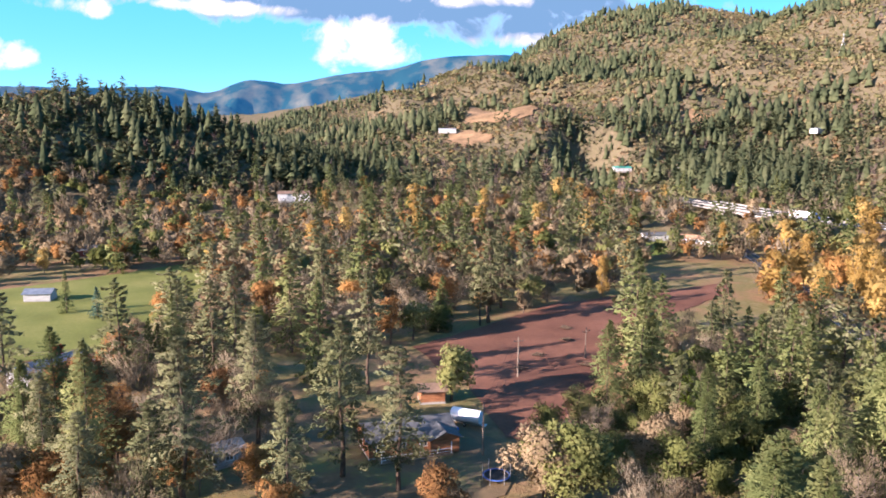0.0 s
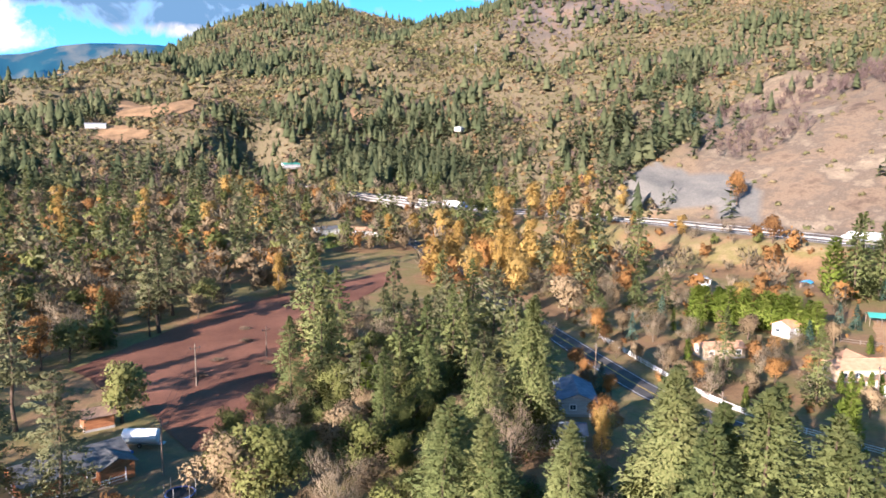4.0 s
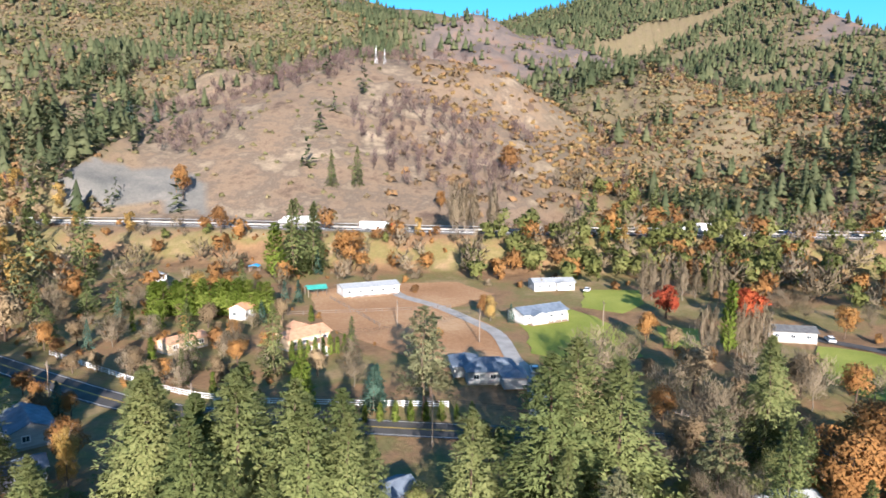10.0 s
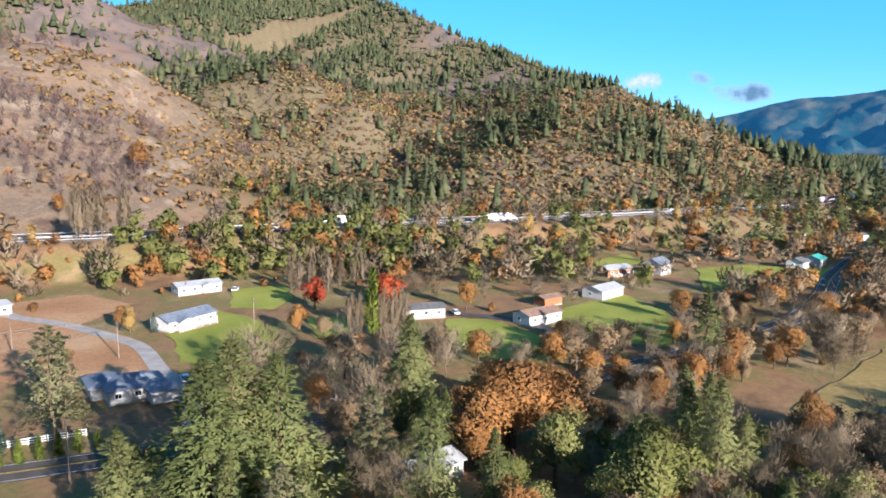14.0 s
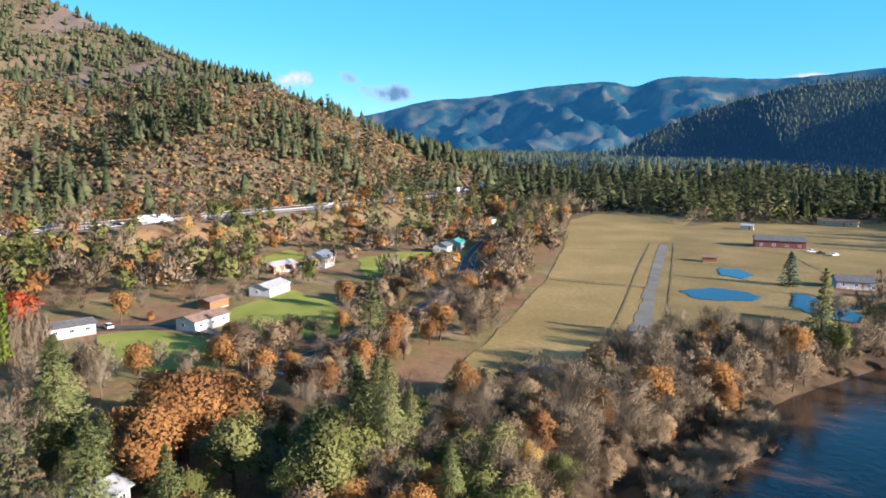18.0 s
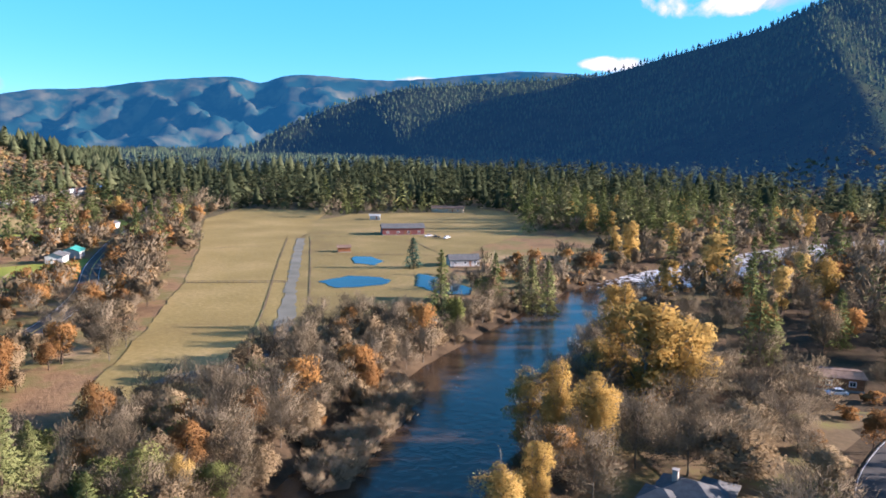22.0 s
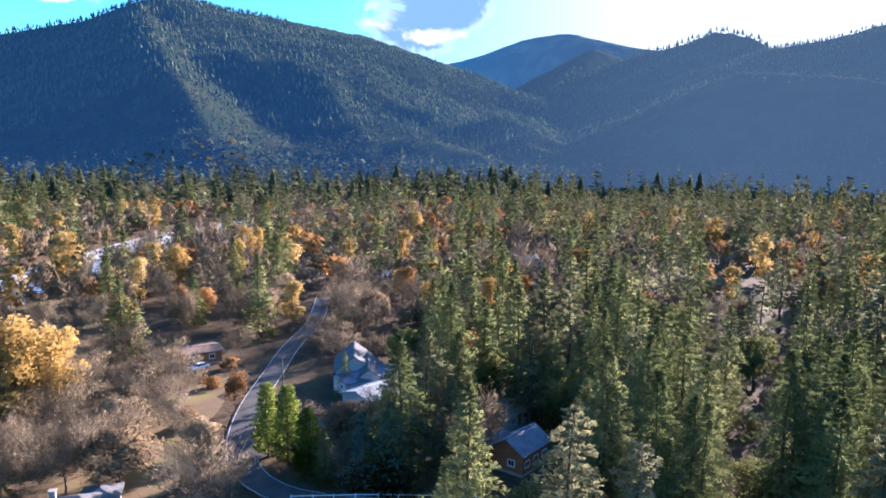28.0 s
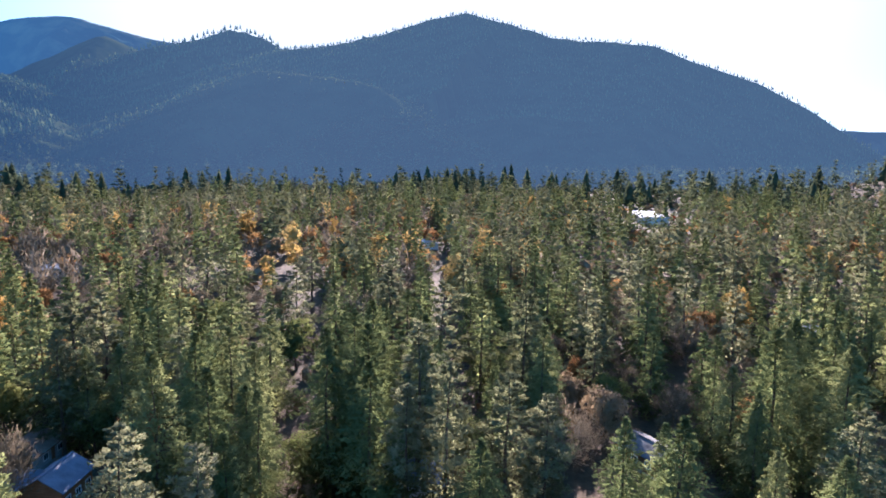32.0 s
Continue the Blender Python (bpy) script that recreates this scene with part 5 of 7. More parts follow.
STAND_E = [
    ('fir_tree', 78.0, 26.6, 20.0),
    ('fir_tree', 85.0, 18.6, 26.0, 1.25),
    ('fir_tree', 93.1, 16.8, 26.0, 1.2),
    ('fir_tree', 92.9, 11.0, 24.0, 1.2),
    ('pine_tree', 118.4, 50.2, 22.0, 1.1),
    ('fir_tree', 54.4, 98.1, 18.0),
    ('poplar_tree', 245.5, 23.3, 13.9),
    ('poplar_tree', 246.3, 20.4, 13.9),
    ('poplar_tree', 247.5, 16.5, 13.9),
    ('poplar_tree', 249.3, 10.6, 13.9),
    ('poplar_tree', 250.4, 6.6, 13.9),
    ('poplar_tree', 251.9, 1.5, 13.9),
    ('poplar_tree', 252.8, -1.3, 13.9),
    ('poplar_tree', 184.7, 2.7, 12.2),
    ('poplar_tree', 185.4, 0.5, 12.3),
    ('poplar_tree', 187.3, -5.7, 12.3),
    ('poplar_tree', 187.7, -7.0, 12.3),
    ('poplar_tree', 188.3, -9.0, 12.3),
    ('poplar_tree', 188.8, -10.4, 12.3),
    ('poplar_tree', 189.3, -12.5, 12.3),
    ('cypress_tree', 187.7, -3.7, 18.7, 0.8),
    ('red_maple_tree', 221.1, -8.6, 10.5, 1.3),
    ('poplar_tree', 299.9, 113.2, 22),
    ('poplar_tree', 300.7, 110.9, 22),
]
STAND_F = [
    ('poplar_tree', 301.6, 108.2, 22),
    ('poplar_tree', 302.9, 104.1, 22),
    ('poplar_tree', 305.6, 95.8, 22),
    ('fir_tree', 129.1, -9.5, 20.3, 1.2),
    ('fir_tree', 108.2, -13.5, 13.3),
    ('maple_tree', 199.1, 65.0, 6.9, 0.8),
    ('maple_tree', 117.3, -24.2, 14.0, 1.25),
    ('maple_tree', 119.7, -32.3, 13.0, 1.2),
    ('bare_tree', 95.1, -1.6, 9.0),
    ('fir_tree', 121.3, -8.8, 22.0, 1.2),
    ('fir_tree', 89.6, -9.3, 20.0),
    ('maple_tree', 115.1, -25.5, 15.0, 1.4),
    ('maple_tree', 106.9, -18.6, 13.0, 1.2),
    ('maple_tree', 112.6, -34.5, 13.0, 1.2),
    ('bare_tree', 92.8, -6.4, 10.0),
    ('oak_tree', 90.3, -41.0, 13.0, 1.2),
    ('fir_tree', 94.0, -47.6, 18.0),
    ('fir_tree', 96.5, -51.8, 18.0),
    ('spruce_tree', 108.7, -130.5, 8.0),
    ('cottonwood_tree', 135.7, -61.2, 6.9, 0.8),
    ('maple_tree', 101.9, -72.1, 12.2, 0.7),
    ('spruce_tree', 294.5, -168.9, 6.8, 0.9),
    ('fir_tree', 262.9, -109.5, 9.2),
    ('cottonwood_tree', 241.7, -192.5, 7.3, 0.9),
]
STAND_G = [
    ('bare_tree', 370.8, -348.7, 21.2, 1.2),
    ('bare_tree', 378.9, -326.9, 15.4),
    ('fir_tree', 94.7, -47.0, 20.0),
    ('fir_tree', 88.9, -49.5, 20.0),
    ('fir_tree', 89.1, -53.5, 15.0),
    ('oak_tree', 89.4, -40.8, 13.0, 1.2),
    ('oak_tree', 84.9, -36.2, 11.0, 1.2),
    ('fir_tree', 71.3, -48.9, 14.0),
    ('oak_tree', 78.7, -61.4, 10.0),
    ('cottonwood_tree', 75.8, -65.8, 9.0, 1.1),
    ('oak_tree', 98.8, -29.3, 12.0),
    ('maple_tree', 113.8, -26.1, 15.0, 1.3),
    ('cottonwood_tree', 27.4, -141.6, 22, 1.5),
    ('cottonwood_tree', 34.7, -151.7, 18.1, 1.3),
    ('cottonwood_tree', 22.0, -145.6, 19.9, 1.4),
    ('cottonwood_tree', 19.6, -154.9, 16.2, 1.2),
    ('cottonwood_tree', 29.1, -108.5, 16.9, 1.1),
    ('cottonwood_tree', 32.2, -106.1, 9.7),
    ('cottonwood_tree', 40.4, -341.3, 19.3, 1.1),
    ('spruce_tree', 147.1, -255.1, 13.0, 1.2),
    ('fir_tree', 79.7, -318.4, 9.9),
    ('cottonwood_tree', 2.4, -286.9, 15.0, 1.1),
    ('cottonwood_tree', -5.2, -264.2, 17.1, 1.1),
    ('cottonwood_tree', 6.8, -242.5, 15.8),
]
STAND_H = [
    ('cottonwood_tree', -33.9, -198.5, 13.7, 1.2),
    ('cottonwood_tree', 37.5, -344.2, 18.0, 1.2),
    ('cottonwood_tree', -25.3, -256.3, 10.3, 0.8),
    ('cottonwood_tree', -125.5, -350.2, 17.6),
    ('cypress_tree', -15.1, -114.5, 12.7, 1.3),
    ('cypress_tree', -17.8, -110.6, 13.2, 1.3),
    ('cypress_tree', -19.9, -105.1, 11.3, 1.5),
    ('fir_tree', -21.8, -101.7, 9.2),
    ('fir_tree', 9.6, -184.6, 19.8),
    ('fir_tree', 6.5, -185.0, 15.3),
    ('fir_tree', -23.5, -188.5, 23.0),
    ('fir_tree', -34.6, -139.9, 9.3, 0.9),
    ('fir_tree', 74.7, -217.1, 19.9),
    ('fir_tree', 79.9, -216.6, 19.0),
    ('fir_tree', 92.5, -215.0, 16.2),
    ('pine_tree', 82.1, -212.4, 18.7),
    ('spruce_tree', -33.4, -108.3, 10.1, 1.2),
    ('maple_tree', -12.2, -137.5, 7.6, 0.8),
    ('maple_tree', -3.7, -130.7, 4.5, 0.8),
    ('spruce_tree', -30.8, -96.6, 14.0, 1.2),
    ('fir_tree', -32.9, -73.2, 24.0),
    ('spruce_tree', -27.1, -98.6, 12.0),
    ('pine_tree', -47.0, -59.3, 20.0),
    ('fir_tree', -63.6, -69.8, 20.0),
]
STAND_I = [
    ('fir_tree', -77.8, -66.6, 24.0),
    ('fir_tree', -75.9, -59.6, 22.0),
    ('fir_tree', -56.1, -78.8, 25.0),
    ('fir_tree', -75.7, -93.0, 24.0),
    ('fir_tree', -50.5, -120.9, 26.0),
    ('fir_tree', -64.9, -121.2, 25.0),
    ('pine_tree', -74.5, -118.0, 25.0),
    ('cottonwood_tree', -34.1, -310.2, 18.1),
    ('cottonwood_tree', -123.3, -344.5, 16.1),
    ('cottonwood_tree', -133.5, -320.6, 13.9, 1.2),
    ('cottonwood_tree', -146.8, -316.3, 15.4, 1.2),
    ('pine_tree', -81.8, -34.4, 20.0, 1.1),
    ('fir_tree', -70.5, -54.4, 24.0, 1.2),
    ('pine_tree', -70.8, -48.6, 22.0),
    ('pine_tree', -84.4, -56.0, 26.0),
    ('pine_tree', -111.2, -51.4, 26.0),
    ('fir_tree', -85.9, -20.3, 18.0),
    ('fir_tree', -89.5, -7.9, 16.0),
    ('fir_tree', -79.9, -23.5, 20.0),
    ('fir_tree', -63.0, -66.9, 20.0),
    ('fir_tree', -53.9, -63.0, 18.0),
    ('pine_tree', -67.6, -115.6, 26.0),
    ('cottonwood_tree', 144.1, 129.0, 7.1, 0.7),
    ('fir_tree', 126.8, 157.0, 10.1, 1.5),
]
STAND_J = [
    ('fir_tree', 155.0, 175.3, 10.0, 1.7),
    ('fir_tree', 160.2, 167.2, 12.7, 1.6),
    ('spruce_tree', 127.7, 144.9, 7.6, 0.8),
    ('bare_tree', 135.3, 143.2, 8.6, 0.9),
    ('bare_tree', 137.8, 108.5, 8.0, 0.9),
    ('bare_tree', 121.3, 109.6, 8.1, 0.9),
    ('bare_tree', 115.2, 119.7, 6.7, 0.8),
    ('cypress_tree', 108.5, 71.1, 11.1, 1.5),
    ('spruce_tree', 121.1, 61.3, 8.7, 1.1),
    ('maple_tree', 165.8, 5.4, 6.2, 1.2),
    ('maple_tree', 172.8, 0.5, 5.1, 1.1),
    ('bare_tree', 135.3, 0.4, 6.1),
    ('cottonwood_tree', 150.6, 250.5, 14.4, 1.2),
    ('withered_oak_tree', 125.2, 170.7, 12.7, 1.2),
    ('maple_tree', 77.6, 93.8, 7.9),
    ('bare_tree', 83.5, 143.0, 7.2),
    ('maple_tree', 135.0, 239.0, 15.2),
    ('shrub', 143.8, 118.5, 4.6),
    ('shrub', 137.0, 129.8, 3.8),
    ('shrub', 145.8, 105.0, 4.5),
    ('shrub', 206.1, 64.5, 2.6),
    ('shrub', 276.1, 96.4, 3.5),
    ('shrub', 260.1, 77.6, 4.3),
    ('shrub', 223.4, 98.2, 3.0),
]
STAND_K = [
    ('shrub', 173.9, 69.1, 2.3),
    ('withered_oak_tree', 161.1, 13.6, 4.4, 1.1),
    ('withered_oak_tree', 186.6, 9.7, 5.6, 1.1),
]
HEROES = STAND_A + STAND_B + STAND_C + STAND_D + STAND_E + STAND_F + STAND_G + STAND_H + STAND_I + STAND_J + STAND_K
for kind, x, y, h, *g in HEROES:
    broad = 1.3 if kind == "fir_tree" and math.hypot(x, y) < 105 and x > 30 and y > 0 else 1.0
    plant(kind, x, y, h, fine=0 if math.hypot(x, y) < 135 else 1, girth=(g[0] if g else 1.0) * broad)
for grove in GROVES:
    grow(*grove)


def along_line(line, lo, hi, gap, mix, y0=-1e9, y1=1e9, tall=1.0, extra=0.0, side=0):
    """Thickets that follow a bank or a road."""
    names, weights = mix.split()[::2], np.array([float(w) for w in mix.split()[1::2]])
    P = np.array([p[:2] for p in line])
    T = np.gradient(P, axis=0)
    T /= np.linalg.norm(T, axis=1)[:, None]
    spots = []
    for p, t, w in zip(P, T, [q[2] for q in line]):
        if not y0 < p[1] < y1:
            continue
        for s in (-1, 1):
            if side and s != side:
                continue
            base = lo + extra * w
            for off in np.arange(base, base + hi - lo, gap):
                if rng.random() < 0.12:
                    continue
                q = p + s * np.array((t[1], -t[0])) * (off + gap * (rng.random() - 0.5)) + t * 8 * (rng.random() - 0.5)
                spots.append(q)
    spots = np.array(spots)
    for q in spots[clear_of(spots[:, 0], spots[:, 1])]:
        kind = names[rng.choice(len(names), p=weights / weights.sum())]
        a, b = HEIGHTS[kind]
        h = (a + (b - a) * rng.random()) * tall
        wanted.append((math.hypot(*q), kind, q[0], q[1], h, 0.9 + 0.3 * rng.random()))


along_line(RIVER, 1.5, 40, 5.0, "bare_tree 6 willow_shrub 3 brush_shrub 3 withered_oak_tree 2 maple_tree 0.8 oak_tree 0.6 shrub 1 fir_tree 0.15", -300, -62, 0.82, 0.5, -1)
along_line(RIVER, 1.5, 9, 2.6, "willow_shrub 3 brush_shrub 4 shrub 1", -310, -66, 0.75, 0.5)
along_line(RIVER, 1.5, 14, 5.0, "bare_tree 4 willow_shrub 3 maple_tree 1 cottonwood_tree 1.2 shrub 2", -330, -70, 0.8, 0.5, 1)
along_line(RIVER, 4, 30, 8.0, "bare_tree 5 withered_oak_tree 3 cottonwood_tree 1 fir_tree 1", -440, -300, 1.0, 0.5, -1)
along_line(RIVER, 1.0, 7, 2.4, "shrub 5 willow_shrub 2 maple_tree 0.3", -240, -62, 0.8, 0.5, 1)
along_line(ROAD, 6, 24, 5.5, "bare_tree 6 maple_tree 3 withered_oak_tree 3 shrub 2 cottonwood_tree 0.3", -440, -40, 0.8)
along_line(HIGHWAY, 16, 30, 9.0, "bare_tree 3 shrub 3 maple_tree 2 oak_tree 1 cottonwood_tree 0.5", -380, 330, 0.6, 0, 1)

for k in range(44):
    t = k / 43
    q = (66 + 11 * t + 2.6 * math.sin(k * 2.1), -86 - 44 * t + 2 * math.cos(k * 1.3))
    brush_ob = plant("dry_willow_shrub", q[0], q[1], 2.4 + 1.6 * rng.random(), fine=0, girth=1.2)
    brush_ob.matrix_basis = Matrix.Translation((0, 0, WATER_Z + 0.2 - brush_ob.matrix_basis.translation.z)) @ brush_ob.matrix_basis
# the tall clipped screen of evergreens and the small cypresses in front of the tan house
for k in range(16):
    t = k / 15
    plant("cypress_tree", HEDGEROW[0][0] + (HEDGEROW[1][0] - HEDGEROW[0][0]) * t + rng.random() * 2, HEDGEROW[0][1] + (HEDGEROW[1][1] - HEDGEROW[0][1]) * t + rng.random() * 2, 10 + 2 * rng.random(), fine=1, girth=1.7)
for k in range(9):
    plant("cypress_tree", 138 + 1.6 * k, 92 - 1.1 * k, 4.5 + rng.random(), fine=1, girth=1.1)
for k in range(12):
    plant("cypress_tree", 108 + 1.2 * k, 70 - 2.6 * k, 3.5 + rng.random(), fine=1, girth=1.2)

for d, kind, x, y, h, girth in sorted(wanted):
    if d < 240:
        plant(kind, x, y, h, fine=0 if d < 135 else 1, girth=girth)
    else:
        woods.setdefault(kind, []).append((x, y, h))

# ---- woods too many to count ----


def cone_low(r, seed):
    """A far conifer: two ragged skirts."""
    V, Q = [], []
    for z0, z1, rad in ((0.08, 0.72, 0.19), (0.42, 1.0, 0.13)):
        n = len(V)
        k = 6
        for i in range(k):
            t = 2 * math.pi * i / k + r.random() * 0.5
            V.append((math.cos(t) * rad * (0.7 + 0.6 * r.random()), math.sin(t) * rad * (0.7 + 0.6 * r.random()), z0 + 0.1 * r.random()))
        V.append((0.02 * r.random(), 0, z1))
        Q += [(n + i, n + (i + 1) % k, n + k) for i in range(k)]
    return np.array(V), np.array(Q)


def cone_far(r, seed):
    """The farthest conifers: one ragged skirt and a spire."""
    k = 5
    V = [(math.cos(1.257 * i + r.random() * 0.6) * 0.17 * (0.7 + 0.7 * r.random()), math.sin(1.257 * i + r.random() * 0.6) * 0.17 * (0.7 + 0.7 * r.random()), 0.12 + 0.25 * r.random()) for i in range(k)]
    V.append((0.03 * r.random(), 0, 1.0))
    return np.array(V), np.array([(i, (i + 1) % k, k) for i in range(k)])


def cone_mid(r, seed):
    """A conifer in the middle distance: four ragged star-shaped skirts."""
    V, Q = [], []
    for z0, z1, rad in ((0.06, 0.5, 0.2), (0.26, 0.68, 0.165), (0.46, 0.85, 0.12), (0.66, 1.0, 0.075)):
        n, k = len(V), 10
        for i in range(k):
            t = 2 * math.pi * i / k + r.random() * 0.4
            q = rad * (0.55 + 0.2 * r.random() if i % 2 else 0.9 + 0.35 * r.random())
            V.append((math.cos(t) * q, math.sin(t) * q, z0 + 0.09 * r.random() + (0.05 if i % 2 else 0)))
        V.append((0.02 * r.random(), 0, z1))
        Q += [(n + i, n + (i + 1) % k, n + k) for i in range(k)]
    return np.array(V), np.array(Q)


def dome(r, seed, n=18):
    """A spreading bush of the hillsides: many ragged leafy facets."""
    a, e = r.random(n) * 6.283, np.arcsin(r.random(n)) * 0.95
    lump = 1 + 0.22 * np.sin(2 * a + r.random() * 6) + 0.15 * np.sin(3 * a + 4 * e)
    d = np.stack([np.cos(a) * np.cos(e), np.sin(a) * np.cos(e), np.sin(e)], 1)
    P = d * np.array((0.52, 0.52, 0.66)) * (lump * (0.65 + 0.45 * r.random(n)))[:, None] + np.array((0, 0, 0.14))
    face = unit(d + r.normal(size=(n, 3)) * 0.35)
    t1 = unit(np.cross(face, r.normal(size=(n, 3))))
    t2 = np.cross(face, t1)
    s = (0.2 + 0.13 * r.random((n, 1))) * (18 / n) ** 0.4
    V = np.stack([P + t1 * s, P - t1 * s * 0.6 + t2 * s, P - t1 * s * 0.6 - t2 * s], 1).reshape(-1, 3)
    Q = np.arange(3 * n).reshape(n, 3)
    return V, Q


def forest(name, templates, places, material, label, category, squash=1.0, up=0.06):
    """Many trees as one mesh: each a template turned, scaled and set on the land, with a tint of its own."""
    places = np.asarray(places, float)
    if not len(places):
        return
    n = len(places)
    z = ground(places[:, 0], places[:, 1])
    which = rng.integers(0, len(templates), n)
    turn, tint, wide = rng.random(n) * 6.283, rng.random(n), 0.8 + 0.45 * rng.random(n)
    VV, QQ, TT, NN, count = [], [], [], [], 0
    for t, (V, Q) in enumerate(templates):
        m = np.where(which == t)[0]
        if not len(m):
            continue
        c, s, h, w = np.cos(turn[m]), np.sin(turn[m]), places[m, 2], wide[m] * squash
        x = (V[None, :, 0] * c[:, None] - V[None, :, 1] * s[:, None]) * (h * w)[:, None] + places[m, 0][:, None]
        y = (V[None, :, 0] * s[:, None] + V[None, :, 1] * c[:, None]) * (h * w)[:, None] + places[m, 1][:, None]
        zz = V[None, :, 2] * h[:, None] + z[m][:, None]
        VV.append(np.stack([x, y, zz], 2).reshape(-1, 3))
        QQ.append((Q[None] + (np.arange(len(m)) * len(V))[:, None, None] + count).reshape(-1, Q.shape[1]))
        TT.append(np.repeat(tint[m], len(V)))
        out = V - np.array((0, 0, V[:, 2].mean() * 0.9))
        out = unit(out + np.array((0, 0, up))) * 0.8
        if Q.shape[1] == 3:
            flat_n = np.zeros_like(V)
            for k in range(3):
                flat_n[Q[:, k]] += unit(np.cross(V[Q[:, 1]] - V[Q[:, 0]], V[Q[:, 2]] - V[Q[:, 0]]))
            out = unit(out + flat_n * 0.25)
        NN.append(np.stack([out[None, :, 0] * c[:, None] - out[None, :, 1] * s[:, None], out[None, :, 0] * s[:, None] + out[None, :, 1] * c[:, None], np.repeat(out[None, :, 2], len(m), 0)], 2).reshape(-1, 3))
        count += len(m) * len(V)
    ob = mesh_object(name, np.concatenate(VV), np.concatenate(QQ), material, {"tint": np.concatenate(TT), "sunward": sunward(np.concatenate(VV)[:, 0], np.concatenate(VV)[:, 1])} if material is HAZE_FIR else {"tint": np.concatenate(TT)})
    if material is not BURNT:
        ob.data.attributes.new("custom_normal", "FLOAT_VECTOR", "POINT").data.foreach_set("vector", np.concatenate(NN).astype(np.float32).ravel())
    tagged(ob, label, category, kind="stuff")


def thin(template, keep):
    V, Q = template
    Q = Q[: 3 * len(Q) // (keep * 2)]
    return V[: Q.max() + 1], Q


def far_template(kind, seed, fine=2):
    H, trunk, crown = make_tree(kind, fine, seed)
    V, Q = crown
    return V / H, Q



def sector(a0, a1, d0, d1, gap, keep, mix):
    names, weights = mix.split()[::2], np.array([float(w) for w in mix.split()[1::2]])
    X, Y = spread(a0, a1, d0, d1, gap, keep)
    pick = rng.choice(len(names), len(X), p=weights / weights.sum())
    for k, kind in enumerate(names):
        lo, hi = HEIGHTS[kind]
        m = pick == k
        h = lo + (hi - lo) * rng.random(m.sum())
        woods.setdefault(kind, []).extend(zip(X[m], Y[m], h))


# middle distance
sector(-40, -12, 300, 560, 10, 0.9, "bare_tree 5 withered_oak_tree 5 maple_tree 2.5 fir_tree 0.8 oak_tree 4 pine_tree 0.6")
sector(-12, 30, 330, 560, 10, 0.92, "fir_tree 1.8 pine_tree 1.2 bare_tree 5 withered_oak_tree 4 cottonwood_tree 0.6 maple_tree 2 oak_tree 3")
sector(30, 40, 330, 520, 11, 0.8, "bare_tree 3 cottonwood_tree 2 fir_tree 2 withered_oak_tree 2 maple_tree 1")
sector(78, 118, 345, 520, 11, 0.7, "bare_tree 3 maple_tree 3 shrub 4 oak_tree 3 fir_tree 1")
sector(118, 140, 330, 560, 12, 0.8, "fir_tree 3 bare_tree 3 maple_tree 2 withered_oak_tree 2")
sector(140, 172, 420, 560, 9, 0.85, "fir_tree 6 pine_tree 3 bare_tree 2 cottonwood_tree 0.4")
sector(172, 205, 330, 560, 9.5, 0.92, "fir_tree 2.5 pine_tree 1.2 bare_tree 6 withered_oak_tree 3 maple_tree 1.5 cottonwood_tree 0.4")
sector(205, 273, 330, 560, 9.0, 0.92, "fir_tree 4 pine_tree 2.5 bare_tree 3.5 withered_oak_tree 2 maple_tree 1.5 cottonwood_tree 0.3 red_maple_tree 0.2")
for kind, places in overflow.items():
    leaf, bark, words, category = KINDS[kind]
    forest("thicket_of_" + kind + "s", [far_template(kind, s, 1) for s in range(4)], places, leaf, "thick stand of trees: " + words, "woods")
for kind, places in woods.items():
    leaf, bark, words, category = KINDS[kind]
    forest("woods_of_" + kind + "s", [far_template(kind, s) for s in range(4)], places, leaf, "woods of many trees: " + words, "woods")

# hillsides
HILLRUST = foliage("hillside_rust_leaves", [(0.16, 0.115, 0.07), (0.215, 0.14, 0.076), (0.29, 0.17, 0.08)], 0.25, 0.03)
GOLDSCRUB = foliage("golden_scrub_leaves", [(0.18, 0.125, 0.06), (0.24, 0.16, 0.07), (0.3, 0.2, 0.085)], 0.25, 0.05)
tall, round_, snags = [], [], []
golden, rusty = [], []


def slope_wood(a0, a1, d0, d1, gap, keep, firs, snag=0.0, gold=0.0, rust=0.0, size=1.0):
    X, Y = spread(a0, a1, d0, d1, gap, keep)
    b = brush(X, Y) * 0.75 + burnt(X, Y)
    m = rng.random(X.shape) > b
    X, Y = X[m], Y[m]
    clumps = fbm(X, Y, 1 / 130, 3, 91)
    p = rng.random(X.shape)
    share = np.clip(firs + clumps * 1.6 * (1 if firs < 0.85 else 0.2), 0.02, 1.0)
    for x, y, q, f, u, c in zip(X, Y, p, share, rng.random(X.shape), rng.random(X.shape)):
        if q < f:
            tall.append((x, y, (8 + 17 * u) * size))
        elif c < snag:
            snags.append((x, y, 6 + 6 * u))
        elif c < snag + gold:
            golden.append((x, y, 2.6 + 2.6 * u))
        elif c < snag + gold + rust:
            rusty.append((x, y, (2.2 + 3.8 * u * u) * size))
        else:
            round_.append((x, y, (2.4 + 4.2 * u * u) * size * (1.0 if math.hypot(x, y) < 1000 else 1.3)))


